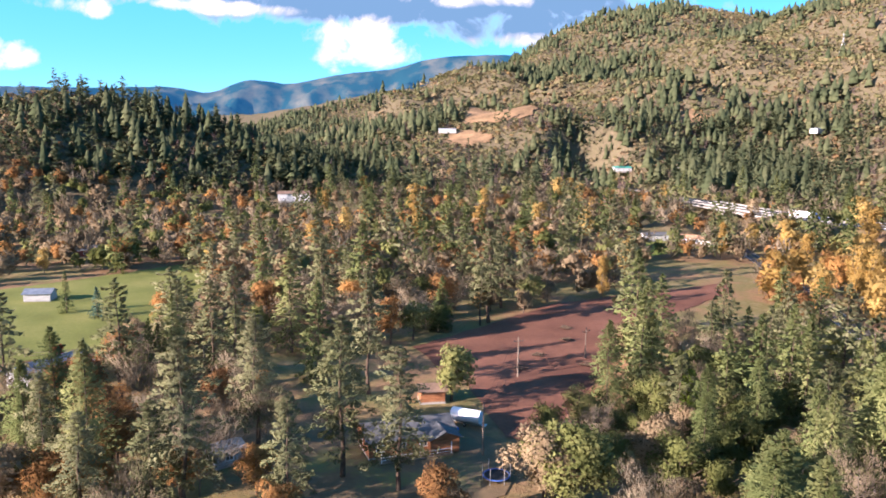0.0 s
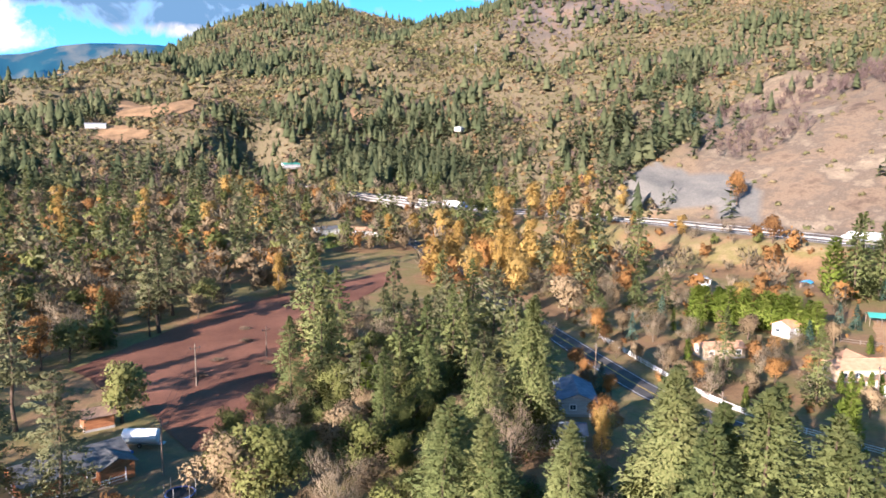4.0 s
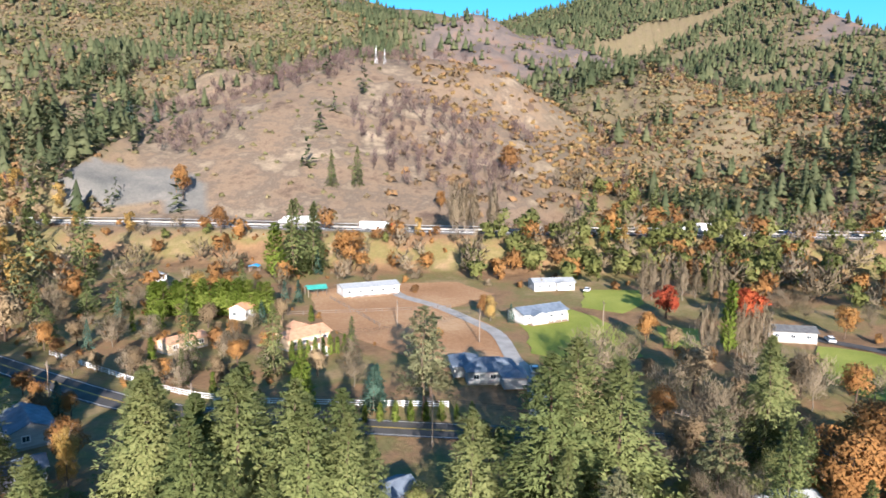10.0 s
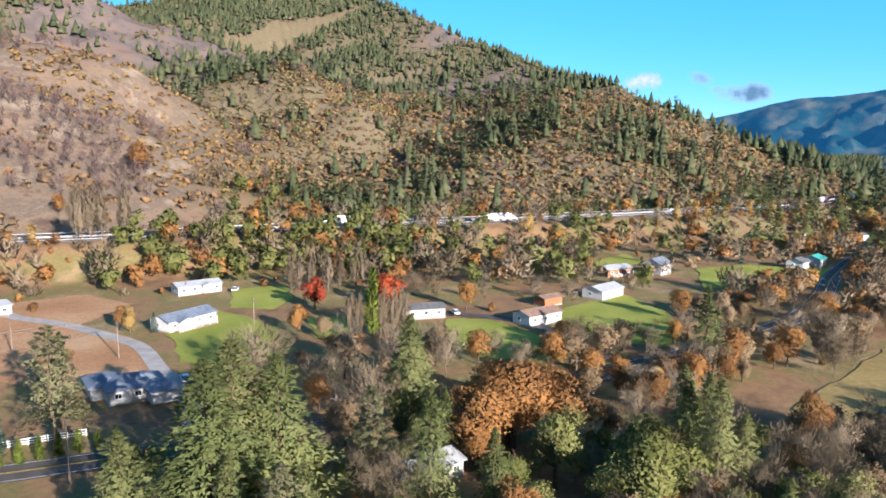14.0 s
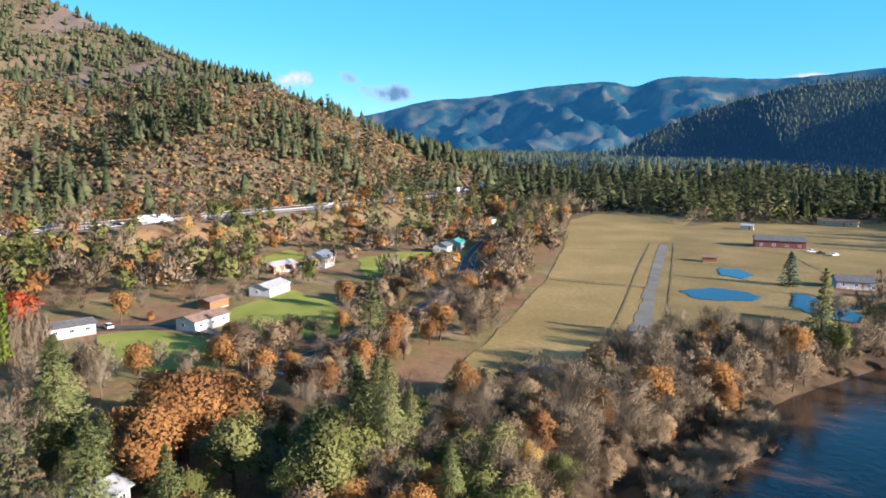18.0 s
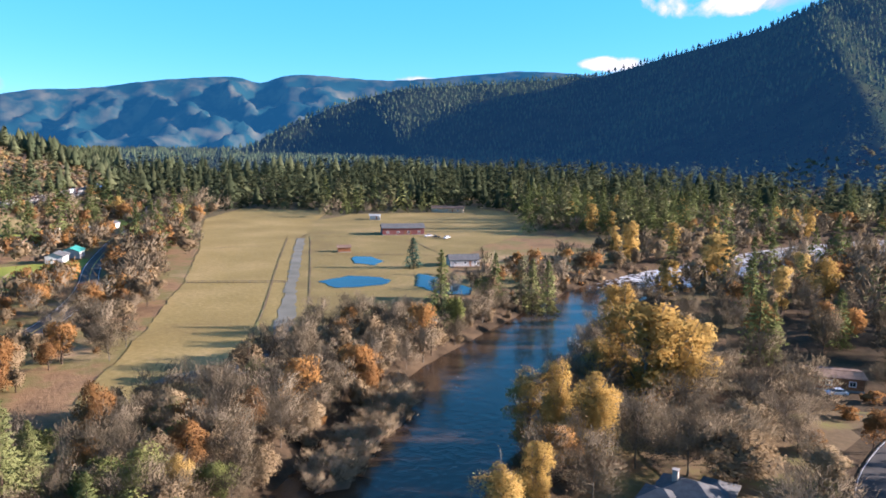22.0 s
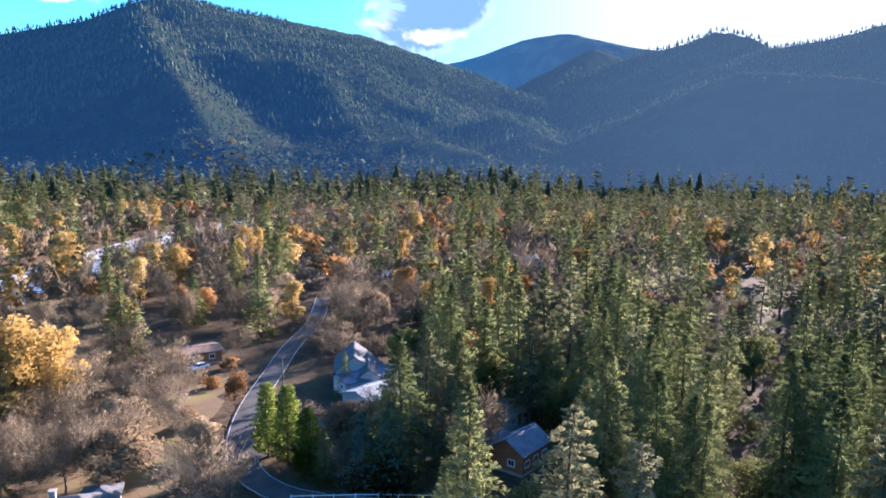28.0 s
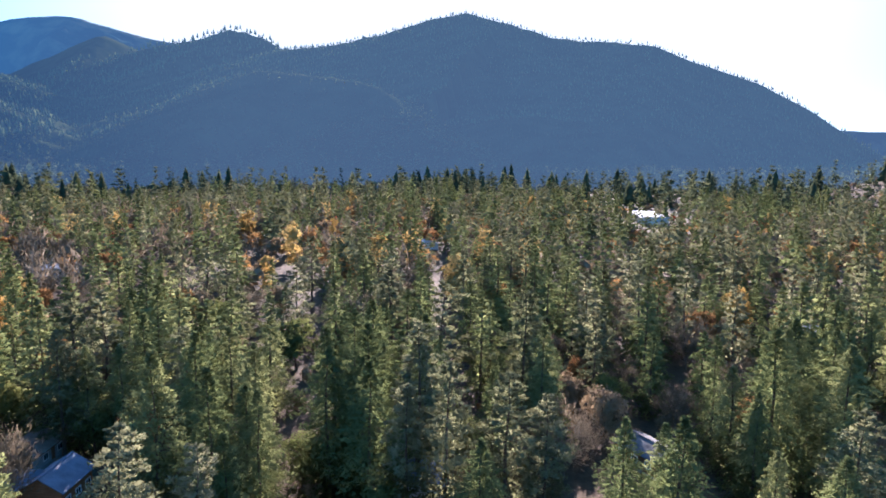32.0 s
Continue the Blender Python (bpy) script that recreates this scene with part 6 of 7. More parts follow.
slope_wood(-45, -10, 540, 900, 5.4, 0.95, 0.15, 0.08, 0.03, 0.32)
slope_wood(-14, 40, 540, 1000, 5.6, 0.95, 0.18, 0.05, 0.05, 0.12)
slope_wood(118, 136, 1000, 2400, 15, 0.9, 0.9)
slope_wood(-20, 64, 1000, 1500, 7.0, 0.93, 0.09, 0.0, 0.02, 0.12)
slope_wood(-20, 64, 1500, 2150, 8.5, 0.93, 0.16, 0.0, 0.02, 0.12)
slope_wood(38, 64, 700, 1020, 5.6, 0.95, 0.16, 0.1, 0.05, 0.16)
slope_wood(62, 86, 690, 820, 8, 0.85, 0.2, 0.2, 0.1, 0.2)
slope_wood(62, 92, 800, 1400, 9, 0.8, 0.35, 0.1, 0.05, 0.2)
slope_wood(73, 86, 690, 1000, 8, 0.7, 0.8)
slope_wood(93, 106, 690, 870, 8, 0.32, 0.85, size=0.8)
slope_wood(84, 128, 480, 1050, 5.0, 0.96, 0.03, 0.02, 0.16, 0.5)
slope_wood(77, 85, 480, 760, 6.5, 0.7, 0.04, 0.05, 0.35, 0.35)
slope_wood(36, 50, 400, 700, 6.0, 0.9, 0.3, 0.08, 0.05, 0.2)
slope_wood(66, 122, 1400, 2400, 10.5, 0.92, 0.6, 0.0, 0.0, 0.1)
slope_wood(90, 130, 1050, 1500, 8.5, 0.8, 0.3, 0.0, 0.05, 0.3)
slope_wood(128, 206, 560, 1000, 11, 0.95, 0.6, 0.06, 0.05, 0.16, 1.25)
slope_wood(206, 273, 560, 800, 11, 0.95, 0.55, 0.08, 0.06, 0.2, 1.2)
slope_wood(130, 210, 1000, 2350, 12.0, 0.94, 3, size=0.72)
slope_wood(205, 273, 800, 1000, 11, 0.94, 3)
slope_wood(204, 273, 1000, 2200, 12.0, 0.94, 3, size=0.5)
slope_wood(208, 232, 2200, 2700, 18, 0.9, 3)
# the open hill: snags in bands, a few firs, golden scrub on its far flank
X, Y = spread(40, 84, 370, 720, 7.5, 0.95)
A, R = np.degrees(np.arctan2(X, Y)), np.hypot(X, Y)
band = fbm(X, Y, 1 / 90, 3, 21)
for x, y, a, d, f, u in zip(X, Y, A, R, band, rng.random(X.shape)):
    if a > 46 and d > 410 and f > -0.012 and u < 0.62:
        snags.append((x, y, 6 + 10 * u))
    elif a > 66 and f < 0.0 and u < 0.4:
        golden.append((x, y, 2.5 + 5 * u))
    elif a > 64 and u > 0.8:
        rusty.append((x, y, 2 + 3 * u))
    elif u > 0.985:
        tall.append((x, y, 12 + 600 * (u - 0.985)))
    elif u > 0.82:
        round_.append((x, y, 1.2 + 2 * u))
r0 = np.random.default_rng(3)
T = np.array(tall)
TR, TA = np.hypot(T[:, 0], T[:, 1]), np.degrees(np.arctan2(T[:, 0], T[:, 1])) % 360
# front-lit bearings take the lighter fir copy, the valley the darkened one
T_front = (TA < 128) | (TA > 300)
# conifers on those slopes carry the painted haze glow too
T_back = (TA > 128) & (TA < 276) & (TR > np.interp(TA, (150, 178), (980, 780)))
forest("valley_conifers", [far_template("fir_tree", i, 3) for i in range(6)] + [cone_mid(r0, i) for i in range(2)], T[(TR < 900) & ~T_back & ~T_front], SHADED_FIR, "dense dark conifers on the valley floor", "forest", 1.35)
forest("foothill_conifers", [far_template("fir_tree", i, 3) for i in range(5)] + [cone_mid(r0, i) for i in range(3)], T[(TR < 900) & T_front], SUNLIT_FIR, "olive-green conifers on the lower hillsides", "forest", 1.3)
forest("hillside_conifers", [cone_low(r0, i) for i in range(6)], T[(TR >= 900) & ~T_back], SUNLIT_FIR, "dense dark conifer forest on the hillsides", "forest", 1.35)
forest("slope_conifers", [far_template("fir_tree", i, 4) for i in range(8)], T[T_back & (TR < 1250)], HAZE_FIR, "conifer forest climbing the far slopes, blue with painted haze", "forest", 1.15)
forest("backdrop_conifers", [cone_far(r0, i) for i in range(6)], T[T_back & (TR >= 1250)], HAZE_FIR, "distant conifer forest, blue with painted haze", "forest")
Q = np.array(round_)
Q_far = np.hypot(Q[:, 0], Q[:, 1]) > 1000
forest("hillside_oaks", [dome(r0, i, 15) for i in range(8)], Q[~Q_far], HILLSHRUB, "olive and brown oak scrub on the hillsides", "scrub", 1.15, 0.15)
forest("mountain_scrub", [dome(r0, i, 11) for i in range(8)], Q[Q_far], HILLSHRUB, "olive and brown scrub high on the mountainsides", "scrub", 1.15, 0.15)
forest("hillside_golden_scrub", [dome(r0, i, 14) for i in range(6)], golden, GOLDSCRUB, "golden autumn scrub on the hillsides", "scrub", 1.4, 0.15)
forest("hillside_rusty_oaks", [dome(r0, i, 15) for i in range(6)], rusty, HILLRUST, "rusty autumn oaks on the hillsides", "scrub", 1.15, 0.15)
forest("hillside_snags", [thin(far_template("bare_tree", i), 2) for i in range(4)], snags, BURNT, "burnt, leafless trees standing on the grassy hill", "dead trees", 0.62)

# ---- buildings, vehicles, fences ----
WALL_WHITE = surface("white_siding", (0.42, 0.41, 0.39), (0.58, 0.57, 0.55), 0.6, 0.7, 0.2, streak=(1, 1, 6))
WALL_TAN = surface("tan_stucco", (0.45, 0.33, 0.21), (0.6, 0.47, 0.32), 0.6, 0.9, 0.25)
WALL_GREY = surface("grey_siding", (0.3, 0.3, 0.29), (0.45, 0.45, 0.43), 0.6, 0.75, 0.2, streak=(1, 1, 6))
WALL_TIMBER = surface("red_brown_timber", (0.2, 0.075, 0.035), (0.36, 0.16, 0.075), 0.8, 0.8, 0.35, streak=(1, 1, 7))
WALL_MAROON = surface("maroon_siding", (0.16, 0.045, 0.04), (0.26, 0.08, 0.065), 0.6, 0.75, 0.2, streak=(1, 1, 6))
ROOF_GREY = surface("grey_shingles", (0.085, 0.085, 0.086), (0.15, 0.15, 0.148), 0.9, 0.85, 0.4, fine=6)
ROOF_PALE = surface("pale_metal_roof", (0.26, 0.275, 0.28), (0.38, 0.39, 0.39), 0.5, 0.82, 0.15, streak=(1, 6, 1))
ROOF_BLUE = surface("slate_blue_roof", (0.1, 0.125, 0.16), (0.18, 0.215, 0.26), 0.7, 0.85, 0.3)
ROOF_TEAL = surface("teal_metal_roof", (0.03, 0.25, 0.2), (0.06, 0.36, 0.29), 0.6, 0.5, 0.15)
ROOF_BROWN = surface("brown_shingles", (0.15, 0.1, 0.075), (0.27, 0.18, 0.13), 0.9, 0.85, 0.4)
ROOF_TERRA = surface("terracotta_roof", (0.4, 0.21, 0.12), (0.55, 0.33, 0.2), 0.9, 0.85, 0.4)
TRIM = surface("white_trim", (0.68, 0.67, 0.65), (0.8, 0.8, 0.78), 1.0, 0.6, 0.1)
DECKWOOD = surface("weathered_deck_wood", (0.2, 0.14, 0.095), (0.34, 0.25, 0.18), 1.0, 0.85, 0.3)
POLEWOOD = surface("weathered_pole_wood", (0.13, 0.1, 0.075), (0.24, 0.19, 0.15), 1.5, 0.9, 0.3, streak=(3, 3, 0.5))
RUBBER = surface("black_rubber", (0.02, 0.02, 0.02), (0.04, 0.04, 0.04), 2.0, 0.9, 0.1)
PAINT_RED = surface("red_vehicle_paint", (0.5, 0.03, 0.02), (0.6, 0.05, 0.03), 0.8, 0.3, 0.0)
PAINT_BLUE = surface("blue_vehicle_paint", (0.03, 0.1, 0.35), (0.05, 0.14, 0.45), 0.8, 0.3, 0.0)
PAINT_DARK = surface("dark_vehicle_paint", (0.03, 0.032, 0.04), (0.05, 0.055, 0.065), 0.8, 0.3, 0.0)
PAINT_CAR_WHITE = surface("white_vehicle_paint", (0.68, 0.68, 0.68), (0.8, 0.8, 0.8), 0.6, 0.35, 0.0)
TARP = surface("blue_tarpaulin", (0.02, 0.25, 0.5), (0.04, 0.38, 0.68), 0.8, 0.5, 0.4)
BRUSHWOOD = surface("brushwood", (0.07, 0.05, 0.035), (0.17, 0.12, 0.08), 1.5, 0.95, 0.6)


def glass_pane():
    m, n, l = nodes_of("window_glass")
    b = n["Principled BSDF"]
    b.inputs["Base Color"].default_value = (0.03, 0.04, 0.05, 1)
    b.inputs["Roughness"].default_value = 0.06
    return m


GLASS = glass_pane()


def box(bm, x0, x1, y0, y1, z0, z1):
    v = [bm.verts.new(p) for p in ((x0, y0, z0), (x1, y0, z0), (x1, y1, z0), (x0, y1, z0), (x0, y0, z1), (x1, y0, z1), (x1, y1, z1), (x0, y1, z1))]
    for f in ((3, 2, 1, 0), (4, 5, 6, 7), (0, 1, 5, 4), (1, 2, 6, 5), (2, 3, 7, 6), (3, 0, 4, 7)):
        bm.faces.new([v[i] for i in f])
    return v


def hull(bm, rings):
    """A closed skin over rings of the same number of points."""
    R = [[bm.verts.new(p) for p in ring] for ring in rings]
    n = len(R[0])
    for a, b in zip(R[:-1], R[1:]):
        for i in range(n):
            bm.faces.new((a[i], a[(i + 1) % n], b[(i + 1) % n], b[i]))
    bm.faces.new(R[0][::-1])
    bm.faces.new(R[-1])


def part(name, bm, material, parent, label=""):
    bmesh.ops.recalc_face_normals(bm, faces=bm.faces[:])
    me = bpy.data.meshes.new(name)
    bm.to_mesh(me)
    bm.free()
    me.materials.append(material)
    ob = new(name, me)
    ob.parent = parent
    if label:
        ob["label"] = label
    return ob


def box_part(name, dims, material, parent, label="", bevel=0.0):
    bm = bmesh.new()
    box(bm, *dims)
    if bevel:
        bmesh.ops.bevel(bm, geom=bm.edges[:], offset=bevel, segments=2, affect="EDGES")
    return part(name, bm, material, parent, label)


def window(parent, x, y, z, w, h, axis, out):
    """A window set on a wall whose outside is +-axis: a frame with its pane behind the bars."""
    def dims(u, v, t0, t1):
        lo, hi = sorted((t0 * out, t1 * out))
        return (x - u, x + u, y + lo, y + hi, z - v, z + v) if axis == "y" else (x + lo, x + hi, y - u, y + u, z - v, z + v)
    bm = bmesh.new()
    t = 0.08
    for du, dv, su, sv in ((0, h / 2, w / 2, t), (0, -h / 2, w / 2 + t, t), (-w / 2, 0, t, h / 2), (w / 2, 0, t, h / 2), (0, 0, 0.03, h / 2)):
        d = dims(su, sv, 0.0, 0.07)
        d = (d[0] + du, d[1] + du, d[2], d[3], d[4] + dv, d[5] + dv) if axis == "y" else (d[0], d[1], d[2] + du, d[3] + du, d[4] + dv, d[5] + dv)
        box(bm, *d)
    frame_ob = part("window", bm, TRIM, parent)
    box_part("pane", dims(w / 2 - 0.02, h / 2 - 0.02, 0.005, 0.03), GLASS, frame_ob)


def house(x, y, L, W, h, ang, wall, roof, label, pitch=0.4, name="house", hip=False, chimney=False, porch=0, wings=(), doors=1, wins=3, category="house", group=""):
    """A house on a low plinth: walls with gables, roof slabs with eaves, windows with panes, door, chimney, porch."""
    top = tagged(new(name), label, category, group)
    corners = [(x + dx * math.cos(radians(ang)) - dy * math.sin(radians(ang)), y + dx * math.sin(radians(ang)) + dy * math.cos(radians(ang))) for dx in (-L / 2, L / 2) for dy in (-W / 2, W / 2)]
    zs = [level_at(*c) for c in corners]
    top.matrix_basis = pose(x, y, float(max(zs)) + 0.15, 0, 0, ang)
    box_part("foundation", (-L / 2 - 0.05, L / 2 + 0.05, -W / 2 - 0.05, W / 2 + 0.05, -1.2, 0.3), CONCRETE, top)

    def block(cx, cy, l, w, hh, along, tone_w, tone_r):
        ridge = hh + (w if along else l) / 2 * pitch
        bm = bmesh.new()
        a, b = l / 2, w / 2
        if hip:
            box(bm, cx - a, cx + a, cy - b, cy + b, 0.3, hh)
        elif along:
            hull(bm, [[(cx + s * a, cy - b, 0.3), (cx + s * a, cy + b, 0.3), (cx + s * a, cy + b, hh), (cx + s * a, cy, ridge), (cx + s * a, cy - b, hh)] for s in (-1, 1)])
        else:
            hull(bm, [[(cx - a, cy + s * b, 0.3), (cx + a, cy + s * b, 0.3), (cx + a, cy + s * b, hh), (cx, cy + s * b, ridge), (cx - a, cy + s * b, hh)] for s in (-1, 1)])
        part("wall", bm, tone_w, top)
        o, t = 0.5, 0.16
        if hip:
            bm = bmesh.new()
            k = min(a, b) * 0.98
            e = [(cx - a - o, cy - b - o), (cx + a + o, cy - b - o), (cx + a + o, cy + b + o), (cx - a - o, cy + b + o)]
            r = [(cx - a + k, cy), (cx + a - k, cy)] if l >= w else [(cx, cy - b + k), (cx, cy + b - k)]
            low = [bm.verts.new((px, py, hh - o * pitch)) for px, py in e]
            lip = [bm.verts.new((px, py, hh - o * pitch + t)) for px, py in e]
            rt = [bm.verts.new((px, py, ridge + t)) for px, py in r]
            bm.faces.new(low[::-1])
            for i in range(4):
                bm.faces.new((low[i], low[(i + 1) % 4], lip[(i + 1) % 4], lip[i]))
            if l >= w:
                for f in ((lip[0], lip[1], rt[1], rt[0]), (lip[1], lip[2], rt[1]), (lip[2], lip[3], rt[0], rt[1]), (lip[3], lip[0], rt[0])):
                    bm.faces.new(f)
            else:
                for f in ((lip[0], lip[1], rt[0]), (lip[1], lip[2], rt[1], rt[0]), (lip[2], lip[3], rt[1]), (lip[3], lip[0], rt[0], rt[1])):
                    bm.faces.new(f)
            part("roof", bm, tone_r, top)
            return
        for s in (-1, 1):
            bm = bmesh.new()
            if along:
                prof = [(s * (b + o), hh - o * pitch + 0.02), (0, ridge + 0.02), (0, ridge + t), (s * (b + o), hh - o * pitch + t)]
                hull(bm, [[(cx + q * (a + o), cy + py, pz) for py, pz in prof] for q in (-1, 1)])
            else:
                prof = [(s * (a + o), hh - o * pitch + 0.02), (0, ridge + 0.02), (0, ridge + t), (s * (a + o), hh - o * pitch + t)]
                hull(bm, [[(cx + px, cy + q * (b + o), pz) for px, pz in prof] for q in (-1, 1)])
            part("roof_slope", bm, tone_r, top)
        bm = bmesh.new()
        if along:
            box(bm, cx - a - o, cx + a + o, cy - 0.15, cy + 0.15, ridge + t - 0.04, ridge + t + 0.05)
        else:
            box(bm, cx - 0.15, cx + 0.15, cy - b - o, cy + b + o, ridge + t - 0.04, ridge + t + 0.05)
        part("ridge_cap", bm, tone_r, top)
    block(0, 0, L, W, h, True, wall, roof)
    for cx, cy, l, w, hh in wings:
        block(cx, cy, l, w, hh, l > w, wall, roof)
    if wins:
        for s in (-1, 1):
            for i in range(wins):
                window(top, -L / 2 + L * (i + 0.5) / wins, s * W / 2, min(h * 0.58, 1.7), 1.3, 1.1, "y", s)
            window(top, s * L / 2, 0.9, min(h * 0.58, 1.7), 1.2, 1.1, "x", s)
    for k in range(doors):
        d = box_part("door", (-L * 0.17 + k * 3 - 0.48, -L * 0.17 + k * 3 + 0.48, W / 2, W / 2 + 0.06, 0.3, 2.35), WALL_TIMBER, top)
        bm = bmesh.new()
        bmesh.ops.create_uvsphere(bm, u_segments=8, v_segments=5, radius=0.05, matrix=Matrix.Translation((-L * 0.17 + k * 3 + 0.38, W / 2 + 0.09, 1.3)))
        part("knob", bm, METAL, d)
    if chimney:
        c = box_part("chimney", (L * 0.2, L * 0.2 + 0.8, -0.4, 0.4, h, h + W / 2 * pitch + 1.1), CONCRETE, top)
        box_part("chimney_cap", (L * 0.2 - 0.08, L * 0.2 + 0.88, -0.48, 0.48, h + W / 2 * pitch + 1.1, h + W / 2 * pitch + 1.22), CONCRETE, c)
    if porch:
        y0, y1 = sorted((porch * W / 2, porch * (W / 2 + 2.4)))
        box_part("deck", (-L * 0.42, L * 0.42, y0, y1, 0.12, 0.3), DECKWOOD, top)
        edge = porch * (W / 2 + 2.3)
        for i in range(6):
            px = -L * 0.4 + L * 0.8 * i / 5
            box_part("porch_post", (px - 0.06, px + 0.06, edge - 0.06, edge + 0.06, 0.3, 1.25 if i % 5 else 2.4), TRIM, top)
        box_part("porch_rail", (-L * 0.4, L * 0.4, edge - 0.05, edge + 0.05, 1.16, 1.25), TRIM, top)
        box_part("porch_rail", (-L * 0.4, L * 0.4, edge - 0.03, edge + 0.03, 0.68, 0.75), TRIM, top)
    return top


# homes across the road
house(216.2, 112.6, 20, 8, 2.9, -43, WALL_WHITE, ROOF_PALE, "long white single-storey home with a pale metal roof", 0.22, "manufactured_home", porch=-1, wins=5)
house(203.2, 49.2, 16, 8, 3.0, -38, WALL_WHITE, ROOF_BLUE, "white home with a slate-blue roof and a porch", 0.32, "manufactured_home", porch=-1, wins=4, wings=[(-3.5, -3, 4.5, 6, 3.0)])
house(250.3, 55.9, 15, 7.5, 2.9, -58, WALL_WHITE, ROOF_PALE, "white home with a pale greenish roof beside the lawn", 0.25, "manufactured_home", wins=4, wings=[(2.5, -2.6, 4, 6, 2.9)])
house(145.1, 45.5, 11, 8, 3.0, -62, WALL_GREY, ROOF_BLUE, "house with a large slate-blue hipped roof beside the driveway", 0.45, hip=True, wings=[(-5, 4, 6, 8, 3.0), (4, -5, 5, 7, 3.0)])
house(152.3, 98.6, 13, 7, 2.9, -20, WALL_TAN, ROOF_TERRA, "tan stucco house with a terracotta roof and cypress trees", 0.35, wins=4, wings=[(3, 4, 5, 6, 3.2)])
house(147.2, 89.7, 5, 4, 2.4, 20, WALL_WHITE, ROOF_TERRA, "small white outbuilding with a terracotta roof", 0.4, "shed", wins=0)
house(137.3, 123.7, 11, 5, 2.6, -15, WALL_TAN, ROOF_TERRA, "low tan outbuilding with a terracotta roof in the garden", 0.35, "garden_house", wins=3)
house(170.4, 130.5, 7, 5, 3.2, 10, WALL_WHITE, ROOF_TERRA, "white garden building with an arched front", 0.5, "garden_house", wins=1)
house(199.5, 190.5, 7, 5, 3.4, 60, WALL_WHITE, ROOF_PALE, "white shed behind the tall green hedge", 0.35, "shed", wins=0)
house(65.1, 101.9, 9, 4, 2.7, 10, WALL_WHITE, ROOF_GREY, "white trailer home under the firs", 0.25, "trailer_home", wins=3)
house(83.1, 109.9, 11, 7, 3.0, 60, WALL_GREY, ROOF_BLUE, "house with a blue-grey roof among the firs beside the road", 0.4)
house(71.1, 96.0, 6, 5, 2.6, -30, WALL_WHITE, ROOF_BLUE, "white shed with a blue roof under the firs", 0.35, "shed", wins=1)
house(85.1, 41.8, 8, 6, 2.5, -30, WALL_GREY, ROOF_BLUE, "house with a blue-grey roof half hidden by firs", 0.4)
house(103.9, -10.6, 9, 6, 2.8, -55, WALL_WHITE, ROOF_PALE, "white house with a pale roof below the road", 0.35)
house(105.2, 65.7, 6, 4, 2.6, -25, WALL_TAN, ROOF_BROWN, "small tan shed beside the hedge", 0.4, "shed", wins=0)
house(209.9, -19.2, 12, 7, 2.9, -80, WALL_GREY, ROOF_GREY, "grey house with a shallow grey roof behind poplars", 0.25)
house(199.7, -52.1, 13, 7, 3.0, -60, WALL_WHITE, ROOF_BROWN, "pale house with a brown roof beside the lawn", 0.3)
house(232.5, -83.5, 13, 8, 3.0, -52, WALL_WHITE, ROOF_PALE, "white house with a pale roof above the green lawn", 0.3)
house(271.4, -101.8, 12, 7, 3.0, -70, WALL_TIMBER, ROOF_PALE, "dark timber house with a pale metal roof", 0.3, porch=-1)
house(274.2, -120.9, 9, 8, 4.4, -50, WALL_WHITE, ROOF_BLUE, "white two-storey house with a dark blue roof", 0.5)
house(318.9, -172.1, 14, 8, 3.0, -72, WALL_TIMBER, ROOF_BROWN, "brown timber house with a brown roof", 0.35, porch=-1)
house(344.8, -211.0, 13, 8, 3.0, -70, WALL_MAROON, ROOF_BROWN, "maroon house with a brown roof and a red tree", 0.35)
house(282.7, -188.0, 8, 7, 3.2, -50, WALL_WHITE, ROOF_GREY, "white garage with a grey roof beside the road", 0.4, "garage")
house(289.8, -200.7, 9, 7, 3.2, -50, WALL_GREY, ROOF_TEAL, "grey shed with a green metal roof beside the road", 0.4, "shed", wins=1)
house(358.9, -263.5, 15, 8, 3.0, -65, WALL_WHITE, ROOF_PALE, "long white house with a pale roof near the highway", 0.3)
house(380.3, -248.6, 14, 8, 3.0, -70, WALL_TAN, ROOF_BROWN, "tan house with a brown roof below the highway", 0.3)
house(371.0, -283.3, 8, 6, 3.0, -60, WALL_WHITE, ROOF_GREY, "white shed with a grey roof near the highway", 0.3, "shed", wins=0)
house(221.7, -61.2, 8, 5, 2.6, -60, WALL_TIMBER, ROOF_BROWN, "low brown open shed beside the lawn", 0.25, "shed", wins=0)
# the pasture
house(209.2, -349.9, 24, 11, 4.0, 38, WALL_MAROON, ROOF_GREY, "long maroon barn with a grey roof in the pasture", 0.35, "barn", wins=4, doors=2, category="barn")
house(198.4, -277.4, 6, 4, 2.4, 40, WALL_TIMBER, ROOF_BROWN, "small open timber shelter in the pasture", 0.4, "field_shelter", wins=0, category="shelter")
house(248.9, -484.1, 24, 9, 3.2, 20, WALL_TAN, ROOF_BROWN, "long tan ranch house at the edge of the woods", 0.3)
house(265.8, -408.1, 7, 5, 2.8, 30, WALL_WHITE, ROOF_PALE, "small white shed at the edge of the woods", 0.35, "shed", wins=0)
house(132.2, -271.9, 13, 8, 3.0, 40, WALL_GREY, ROOF_GREY, "grey house beside the pond between dark firs", 0.4, porch=1)
